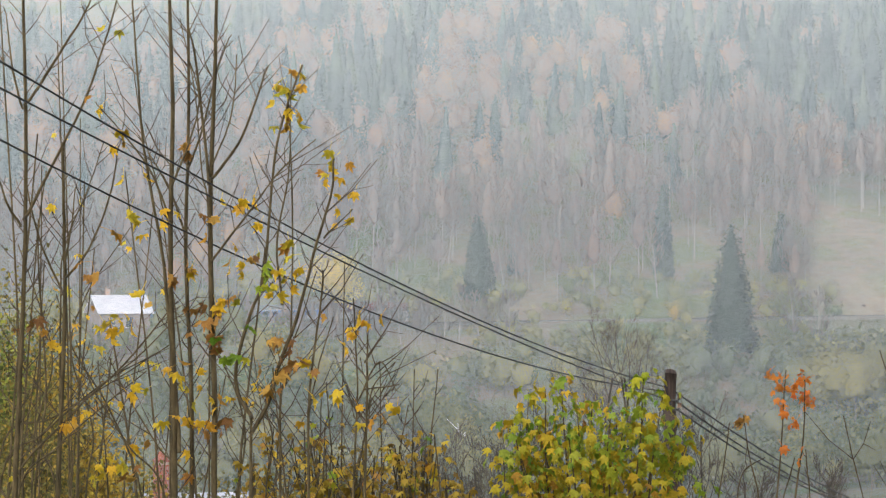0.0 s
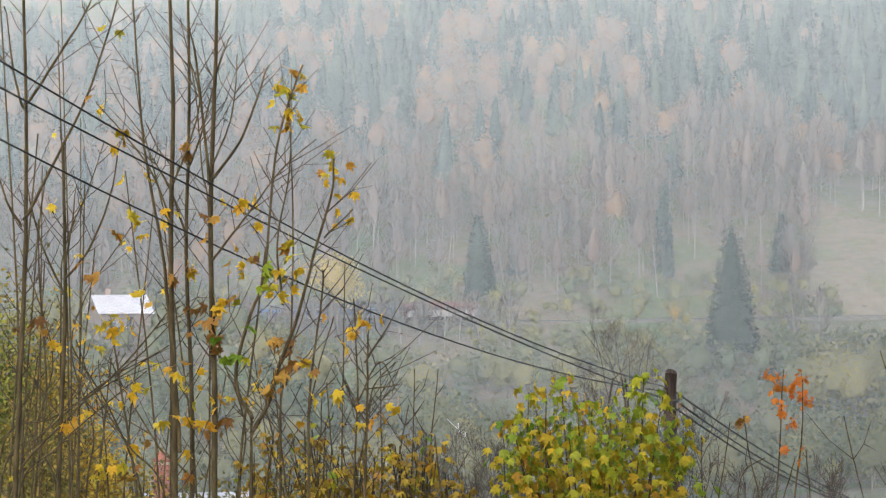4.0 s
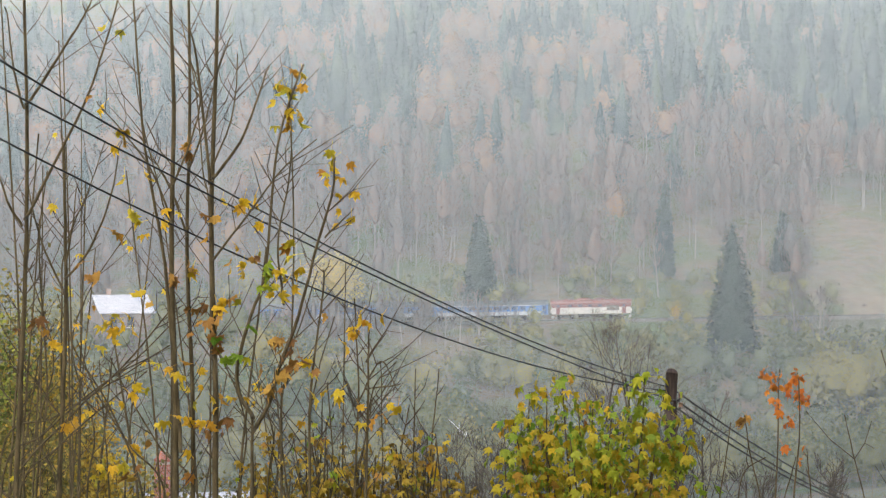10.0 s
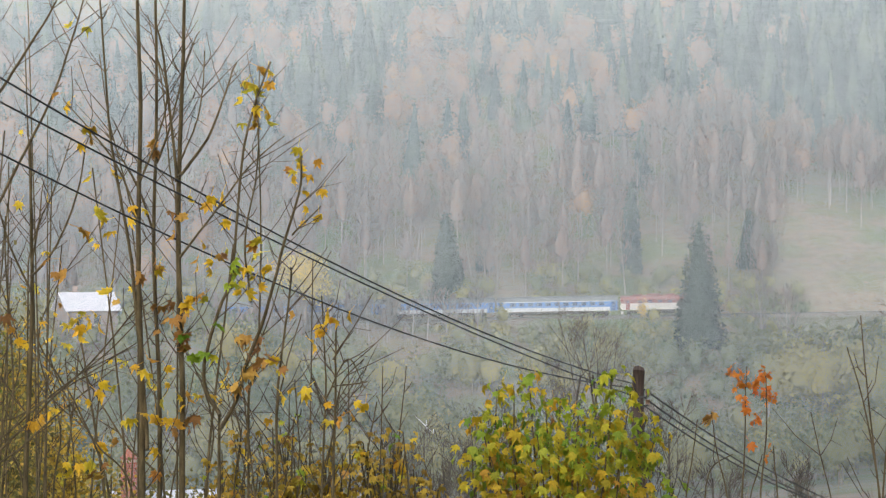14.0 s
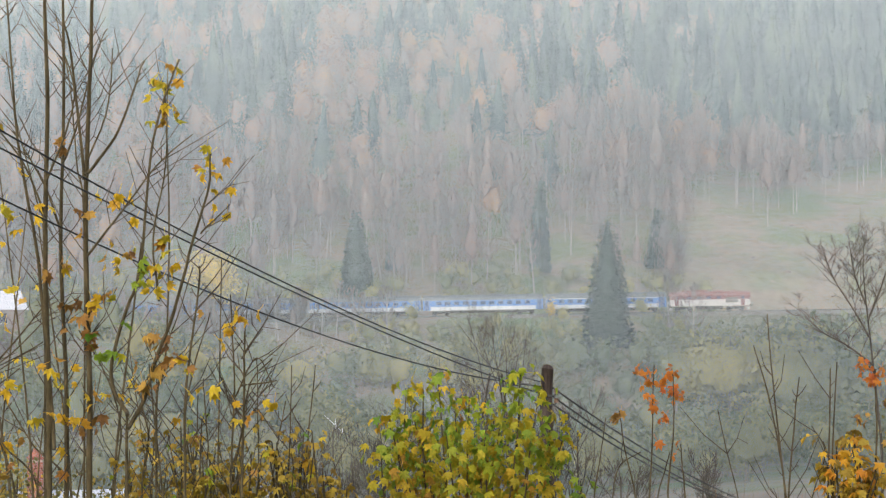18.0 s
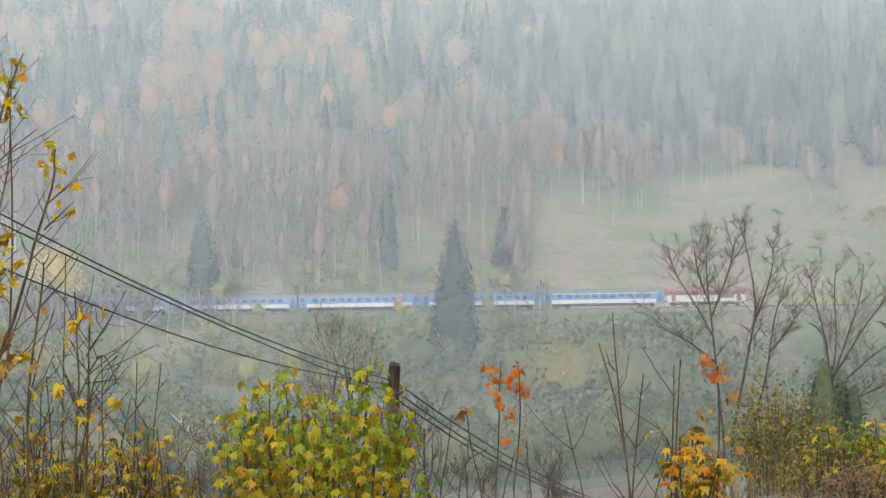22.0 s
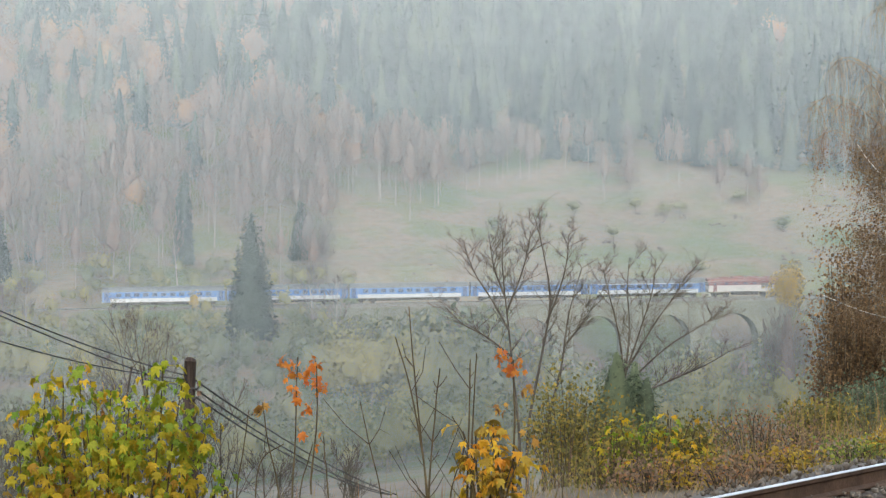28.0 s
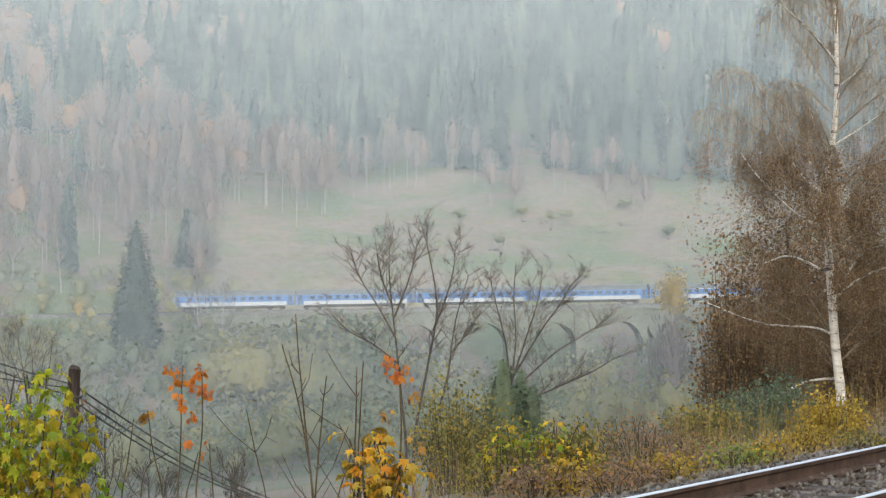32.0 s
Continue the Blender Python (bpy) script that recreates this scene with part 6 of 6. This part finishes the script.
# ---- the weeping birch beside the line ----
wx, wy = 28.73, 56.21
gz = float(land(wx, wy))
birch = thing("weeping_birch", pose(wx, wy, gz), "large weeping birch with white trunk and brown leaves", "birch")
birch.matrix_basis = pose(wx, wy, gz, 0, 0, -27)
TRUNK = [(0.15, -0.4 + gz), (0.05, -1.84), (-0.12, -0.3), (-0.36, 3.1), (-0.38, 4.3), (-0.1, 6.5), (-0.1, 8.9), (-0.2, 11.0), (-0.1, 13.0)]
line = bezier([(x, 0.03 * math.sin(z), z - gz) for x, z in TRUNK], 40)
b = Bag()
b.tube(line, np.linspace(0.17, 0.03, 40), 12)
part("trunk", b, BIRCH_BARK, birch, "white birch trunk with black marks")
drape, leafp = Bag(), []


def weep(limb, twigs, longest, leaf_n):
    """Hanging twigs and their withered leaves along a limb."""
    n = len(limb)
    for j in range(twigs):
        i = int(rng.integers(n // 4, n))
        s0 = limb[i] + rng.normal(size=3) * 0.07
        hang = rng.uniform(0.35, longest)
        o = np.array([rng.normal() * 0.28, rng.normal() * 0.28, 0])
        s1 = s0 + o * hang * 0.8 + (0, 0, -0.25 * hang)
        s2 = s1 + o * hang * 0.4 + (0, 0, -0.75 * hang)
        ln = bezier([s0, s1, s2], 5)
        drape.tube(ln, np.linspace(0.0065, 0.0028, 5), 3)
        count = int(np.clip(12 * (6.6 - s2[2] - gz), 4, leaf_n))  # the crown's head is nearly bare
        u_ = rng.uniform(0.1, 1, count)[:, None]
        leafp.append(s0 * (1 - u_) + s2 * u_ + rng.normal(size=(count, 3)) * 0.10)


BIRCH_BOUGHS = ([(-0.15, -0.15), (-0.75, 0.1), (-2.3, 0.2), (-3.9, 0.8)], [(-0.2, 0.9), (0.6, 1.55), (1.5, 1.9), (2.4, 1.9)], [(0.0, 1.3), (0.7, 2.3), (1.5, 2.6)], [(-0.3, 1.7), (-1.4, 2.2), (-2.2, 2.0)],
         [(-0.38, 4.0), (-1.1, 4.6), (-1.8, 5.7), (-2.3, 6.8)], [(-0.25, 5.2), (-0.75, 6.2), (-1.0, 7.2)], [(-0.15, 5.5), (0.6, 6.0), (1.3, 6.5)], [(-0.1, 7.2), (0.5, 7.7), (1.1, 8.4)],
         [(0.0, -1.4), (-1.0, -1.55), (-2.1, -2.1), (-3.0, -2.1)], [(-0.1, 8.0), (-0.9, 9.0), (-1.7, 9.7)], [(-0.36, 3.0), (-1.3, 3.5), (-2.4, 4.6), (-2.9, 5.3)])
for pts in BIRCH_BOUGHS:
    pts = [np.array((x, 0.22 * k * rng.normal(), z - gz)) for k, (x, z) in enumerate(pts)]
    limb = bezier(pts, 16)
    b = Bag()
    b.tube(limb, np.linspace(0.042, 0.012, 16), 6)
    part("limb", b, BIRCH_BARK, birch)
    weep(limb, 60, 1.5, 30)
for i in range(74):
    k = 0.18 + 0.72 * i / 74
    p0 = line[int(k * 39)]
    a = rng.uniform(0, 6.28)
    L = rng.uniform(1.5, 3.3) * (0.75 + 0.5 * math.sin(3.1 * k))
    d = np.array([math.cos(a), math.sin(a), rng.uniform(0.35, 1.0)])
    limb = bezier([p0, p0 + d * L * 0.45 + (0, 0, 0.15), p0 + d * L * 0.8, p0 + d * L + (0, 0, -0.22 * L)], 12)
    b = Bag()
    b.tube(limb, np.linspace(0.02, 0.006, 12), 5)
    part("limb", b, TWIG_TAN, birch)
    weep(limb, 46, 1.9, 44)
tagged(part("hanging_twigs", drape, TWIG_TAN, birch), kind="stuff")
b = Bag()
leafp = np.concatenate(leafp)
b.cards(leafp, np.where(leafp[:, 2] + gz > 5.2, 0.018, 0.025) * rng.uniform(0.6, 1.4, len(leafp)), aspect=1.2)
tagged(part("leaves", b, BIRCH_LEAF, birch), "small withered brown leaves", kind="stuff")


# ---- undergrowth made of small leaves and stalks ----
def shrub(x, y, top, rx, ry, n, mat, label, size=0.05, stalks=14, name="shrub", lean=0.25):
    gz = float(land(x, y))
    ob = thing(name, pose(x, y, gz), label, "shrub", "undergrowth along the line")
    H = max(0.3, top - gz)
    st, pts = Bag(), []
    for i in range(stalks):
        a, k = rng.uniform(0, 6.28), math.sqrt(rng.uniform())
        q = np.array([rx * k * math.cos(a), ry * k * math.sin(a), H * rng.uniform(0.55, 1.0) * (1 - 0.35 * k)])
        ln = bezier([np.array([q[0] * 0.45, q[1] * 0.45, -0.05]), q * (0.75, 0.75, 0.6) + rng.normal(size=3) * 0.04, q], 7)
        st.tube(ln, np.linspace(0.008, 0.003, 7) * (1 + H * 0.12), 4)
        pts.append(ln)
    tagged(part("stalks", st, TWIG, ob), kind="stuff")
    pts = np.array(pts)
    p = pts[rng.integers(0, stalks, n), rng.integers(2, 7, n)] + rng.normal(size=(n, 3)) * (0.1 + 0.12 * rx, 0.1 + 0.12 * ry, 0.06 + 0.05 * H)
    b = Bag()
    b.cards(p, size * rng.uniform(0.6, 1.4, n), aspect=1.2)
    tagged(part("leaves", b, mat, ob), label, kind="stuff")
    return ob


for (p,), rx, n, mat, lab, size in (
        ([(7.86, 22.72, 0.13)], 0.45, 420, SHRUB_GREEN, "green and yellow bramble beside the line", 0.05), ([(7.89, 21.67, 0.12)], 0.4, 380, SHRUB_OLIVE, "olive bramble beside the line", 0.045),
        ([(9.18, 24.41, 0.22)], 0.5, 380, SHRUB_OLIVE, "tall olive shrub beside the line", 0.04), ([(9.29, 23.34, 0.26)], 0.4, 260, SHRUB_RUST, "rust-coloured weeds beside the line", 0.035),
        ([(10.06, 24.16, 0.01)], 0.5, 260, SHRUB_RUST, "rust-coloured weeds beside the line", 0.035), ([(8.52, 20.44, -0.01)], 0.3, 200, SHRUB_YELLOW, "yellow-orange weeds beside the line", 0.045),
        ([(9.66, 22.19, -0.09)], 0.4, 200, SHRUB_RUST, "withered weeds beside the line", 0.035), ([(9.56, 21.18, -0.10)], 0.3, 180, SHRUB_GREEN, "low green leaves beside the line", 0.04),
        ([(10.35, 21.99, -0.09)], 0.3, 200, SHRUB_YELLOW, "yellow weeds beside the ballast", 0.04), ([(12.37, 24.52, 0.38)], 0.42, 900, SHRUB_YELLOW, "rounded golden shrub beside the line", 0.045),
        ([(11.46, 23.23, -0.05)], 0.35, 300, SHRUB_YELLOW, "low golden shrub beside the line", 0.045), ([(6.75, 20.96, 0.02)], 0.5, 260, SHRUB_OLIVE, "olive weeds beside the line", 0.04),
        ([(6.77, 19.91, -0.00)], 0.4, 240, SHRUB_RUST, "rusty weeds beside the line", 0.04), ([(7.40, 19.21, -0.01)], 0.4, 220, SHRUB_RUST, "withered stalks beside the line", 0.035),
        ([(7.15, 19.80, 0.05)], 0.25, 160, SHRUB_YELLOW, "yellow weeds beside the line", 0.045), ([(14.02, 27.17, -0.05)], 0.5, 300, SHRUB_RUST, "withered shrub beside the line", 0.05),
        ([(10.99, 20.76, 0.16)], 0.4, 200, SHRUB_OLIVE, "olive weeds beside the line", 0.045), ([(8.04, 20.06, 0.07)], 0.35, 200, SHRUB_RUST, "withered stalks beside the line", 0.035)):
    shrub(*p, rx, rx, n * 3, mat, lab, size * 0.52, 26)
# fir and dense bushes further down the slope
fx, fy, fz = [(16.27, 49.43, -0.39)][0]
fir = thing("fir_tree", pose(fx, fy, float(land(fx, fy))), "dark green young fir below the line", "fir")
fh = fz - float(land(fx, fy))
part("trunk", stem_bag(fh * 0.95, 0.07, 0.004, 7), BARK_GREY, fir)
crown = Bag()
for dx, dy, k in ((0, 0, 1.0), (-0.42, 0.2, 0.86), (0.36, -0.1, 0.8), (-0.2, -0.35, 0.72), (0.58, 0.25, 0.62), (-0.7, 0, 0.6), (0.15, 0.4, 0.9)):
    crown.join(spire_crown(fh * k, 0.95 * k ** 0.5, 2000, 14, 9), Matrix.Translation((dx * 0.8, dy, 0)))
part("crown", crown, DARK_FIR, fir)
for (p,), rx, n, mat, lab, size in (
        ([(13.14, 44.10, -0.18)], 0.8, 700, SHRUB_OLIVE, "olive thicket among bare trees", 0.05), ([(15.20, 47.67, -1.45)], 1.0, 700, SHRUB_OLIVE, "dull olive thicket on the slope", 0.06),
        ([(23.70, 50.27, -0.75)], 1.2, 1600, DARK_FIR, "dark evergreen thicket under the birch", 0.05), ([(29.65, 62.18, 0.27)], 2.2, 2200, BIRCH_LEAF, "brown leafy thicket under the birch", 0.08),
        ([(32.95, 62.26, 0.25)], 2.2, 2200, BIRCH_LEAF, "brown leafy thicket under the birch", 0.08), ([(29.47, 60.16, -1.11)], 1.8, 1500, BIRCH_LEAF, "dark brown thicket under the birch", 0.07),
        ([(27.91, 60.59, 2.46)], 1.6, 1600, BIRCH_LEAF, "brown-leaved hornbeam beside the birch", 0.06), ([(26.40, 58.95, 3.48)], 1.0, 800, BIRCH_LEAF, "brown-leaved hornbeam beside the birch", 0.06),
        ([(17.60, 40.71, -0.78)], 0.9, 600, SHRUB_OLIVE, "grey-green thicket on the slope", 0.05),
        ([(-10.92, 55.03, 1.88)], 1.6, 1500, SHRUB_OLIVE, "yellow-green thicket behind the saplings", 0.075), ([(-10.42, 58.04, 0.46)], 1.5, 1300, SHRUB_YELLOW, "yellow thicket behind the saplings", 0.07),
        ([(-7.67, 44.04, 0.01)], 0.9, 900, SHRUB_YELLOW, "olive-yellow thicket behind the saplings", 0.06), ([(-8.12, 42.03, 0.55)], 0.9, 900, SHRUB_OLIVE, "olive-yellow thicket behind the saplings", 0.06),
        ([(-5.68, 40.04, -1.11)], 0.8, 600, SHRUB_OLIVE, "olive undergrowth behind the saplings", 0.055), ([(-4.27, 40.04, -1.54)], 0.8, 500, SHRUB_OLIVE, "olive undergrowth behind the saplings", 0.055),
        ([(-11.75, 54.03, 2.76)], 1.5, 1300, SHRUB_GREEN, "green thicket behind the saplings", 0.075), ([(-9.26, 50.05, -1.08)], 1.4, 1100, SHRUB_OLIVE, "olive thicket behind the saplings", 0.07),
        ([(-7.91, 50.05, -1.89)], 1.0, 700, SHRUB_YELLOW, "yellow undergrowth behind the saplings", 0.06), ([(-9.39, 46.05, -1.57)], 1.2, 900, SHRUB_OLIVE, "olive undergrowth behind the saplings", 0.06),
        ([(-10.57, 54, 2.61)], 1.3, 2600, SHRUB_OLIVE, "tall olive-yellow thicket behind the saplings", 0.065), ([(-9.2, 52, 1.47)], 1.2, 2400, SHRUB_YELLOW, "tall yellowing thicket behind the saplings", 0.06), ([(-11.64, 56, 3.09)], 1.3, 2400, SHRUB_OLIVE, "tall olive-yellow thicket behind the saplings", 0.065),
        ([(-9.65, 50, 1.08)], 1.3, 2800, SHRUB_OLIVE, "dense olive thicket behind the saplings", 0.065), ([(-8.01, 46, -0.08)], 1.2, 2700, SHRUB_OLIVE, "dense olive thicket behind the saplings", 0.06), ([(-10.6, 52, 2.03)], 1.3, 2400, SHRUB_GREEN, "green-yellow thicket behind the saplings", 0.065), ([(-6.52, 42, -0.81)], 1.0, 1300, SHRUB_YELLOW, "yellow-olive thicket behind the saplings", 0.055), ([(-7.61, 40, -0.35)], 1.0, 2200, SHRUB_OLIVE, "dense olive thicket behind the saplings", 0.055), ([(-1.6, 34, -0.73)], 0.9, 900, SHRUB_OLIVE, "dark undergrowth behind the saplings", 0.045), ([(-2.71, 34, -0.91)], 0.9, 900, SHRUB_OLIVE, "dark undergrowth behind the saplings", 0.045), ([(-4.23, 36, -1.18)], 0.8, 900, SHRUB_OLIVE, "dark undergrowth behind the saplings", 0.045)):
    shrub(*p, rx, rx, n * 4, mat, lab, size * 0.88, 46, "thicket")

# brown woods behind the birch
for (p,), rx, rz, n in (([(32.63, 67.53, 4.71)], 2.0, 3.4, 7000), ([(36.07, 68.60, 5.41)], 2.4, 3.6, 8000), ([(36.74, 72.59, 2.99)], 3.0, 3.0, 8000), ([(30.46, 66.10, 1.72)], 1.6, 2.6, 5000), ([(34.75, 64.85, 1.73)], 2.0, 2.6, 5000)):
    gz = float(land(p[0], p[1]))
    ob = thing("hornbeam", pose(p[0], p[1], gz), "brown-leaved hornbeam behind the birch", "tree", "brown woods beside the line")
    part("trunk", stem_bag(p[2] - gz - rz * 0.3, 0.12, 0.02, 7, 12, 0.3, rx), BARK_GREY, ob)
    tagged(part("crown", leafy_crown(int(n * 1.5), rx, rz, p[2] - gz - rz, 0.055, 14, False), BIRCH_LEAF, ob), kind="stuff")

# grass and dead stalks on the shoulder
def blades(n, lo, hi, out_lo, out_hi, width, mat, name, label, lean=0.3):
    b = Bag()
    al, ou = rng.uniform(-1.0 if lo > 0.2 else -14, 45, n), rng.uniform(out_lo, out_hi, n)
    gp = NEAR_AT + NEAR_DIR * al[:, None] + NEAR_OUT * ou[:, None]
    hh = rng.uniform(lo, hi, n) * (0.55 + 0.6 * np.sin(al * 1.7) ** 2) * (0.55 + 0.45 * smooth01((al - 3) / 4)) / 2
    up = np.stack([rng.normal(size=n) * lean, rng.normal(size=n) * lean, np.ones(n)], 1)
    b.cards(np.stack([gp[:, 0], gp[:, 1], land(gp[:, 0], gp[:, 1]) + hh * 0.9], 1), hh, up=up, aspect=1.0)
    v = b.v[0].reshape(-1, 4, 3)
    mid, side = (v[:, 0] + v[:, 2]) / 2, v[:, 1] - v[:, 3]
    side = side / (np.linalg.norm(side, axis=1)[:, None] + 1e-9) * width / 2
    v[:, 1], v[:, 3] = mid + side, mid - side
    b.v[0] = v.reshape(-1, 3)
    tagged(part(name, b, mat), label, "grass", kind="stuff")


blades(16000, 0.08, 0.35, 1.3, 4.6, 0.008, DRY_GRASS, "grass", "dry autumn grass along the line", 0.5)
blades(1500, 0.4, 1.15, 2.2, 5.5, 0.007, SHRUB_RUST, "dead_stalks", "thin reddish dead stalks along the line", 0.14)
blades(2200, 0.3, 0.9, 2.0, 5.0, 0.008, SHRUB_OLIVE, "green_stalks", "thin olive stalks along the line", 0.2)

# white bars added to stand in for an unidentified pale streak in the valley
sx, sy, sz = [(1.81, 210.13, -14.27)][0]
pale_bars = thing("footbridge_railing", pose(sx, sy, sz), "small pale slanting bars in the valley", "railing")
for k, (x0, z0, x1, z1) in enumerate(((-0.9, 0.9, 0.9, -0.85), (0.2, 0.5, 0.25, -0.5), (0.9, -0.4, 0.95, -0.95))):
    b = Bag()
    b.tube([(x0, 0, z0), (x1, 0, z1)], [0.035, 0.035], 6)
    part("rail" if k == 0 else "post", b, WHITE_METAL, pale_bars)

# ballast stones, the nearest ones singly


def stone_mesh(name, mat):
    b = Bag()
    v = np.array([(1, 0, 0), (0, 1, 0), (0, 0, 1), (-1, 0, 0), (0, -1, 0), (0, 0, -1), (0.6, 0.6, 0.5), (-0.6, -0.5, 0.55), (0.6, -0.6, 0.4), (-0.6, 0.6, 0.45)]) * (1, 0.8, 0.65)
    v = v + rng.normal(size=v.shape) * 0.13
    bm = bmesh.new()
    for c in v:
        bm.verts.new(c * 0.034)
    bmesh.ops.convex_hull(bm, input=bm.verts[:])
    bmesh.ops.triangulate(bm, faces=bm.faces[:])
    bm.verts.index_update()
    vv = [tuple(c.co) for c in bm.verts]
    ff = [[c.index for c in f.verts] for f in bm.faces]
    bm.free()
    b.add(vv, ff)
    return b


stones = [stone_mesh("stone", STONE) for i in range(6)]
stone_meshes = [s.mesh("ballast_stone", STONE_ONE) for s in stones]


def stone_spot(lo, hi):
    u = rng.uniform(lo, hi)
    o = rng.uniform(-2.6, 1.6)
    z = 0.0 if o < 1.0 else -0.03 - (o - 1.0) * 0.4
    return u, o, z + rng.uniform(-0.02, 0.015)


for i in range(300):
    u, o, z = stone_spot(0.5, 7.0)
    st_ = part("ballast_stone", stone_meshes[i % 6], None, near_line)
    st_.matrix_basis = Matrix.LocRotScale((u, o, z), Euler(rng.uniform(0, 6.28, 3)), (rng.uniform(0.7, 1.35),) * 3)
b = Bag()
for i in range(6500):
    u, o, z = stone_spot(-1.5, 24.0)
    src = stones[i % 6]
    m = Matrix.LocRotScale((u, o, z), Euler(rng.uniform(0, 6.28, 3)), (rng.uniform(0.6, 1.35),) * 3)
    b.add(src.v[0] @ np.array(m.to_3x3()).T + np.array(m.translation), src.f[0])
tagged(part("ballast", b, STONE, near_line), "grey-brown broken ballast stones", kind="stuff")


def motions():
    """The train runs along its line."""
    for ob, offset in train:
        walk(ob, [(t, on_track(x + offset)) for t, x in RUN])
    # the orange-leaved shoots bend in the breeze at first, then come to rest
    stand = orange.matrix_basis.copy()
    walk(orange, [(t, stand @ pose(0, 0, 0, 0, lean, 0)) for t, lean in
                  ((0, 2.2), (1, 2.4), (2, 1.9), (3.5, 1.6), (5.5, 0.4), (7, 0.1), (9, -0.2), (12, 0.2), (19, 0.0), (25, 0.2), (32, 0.0))])




motions()
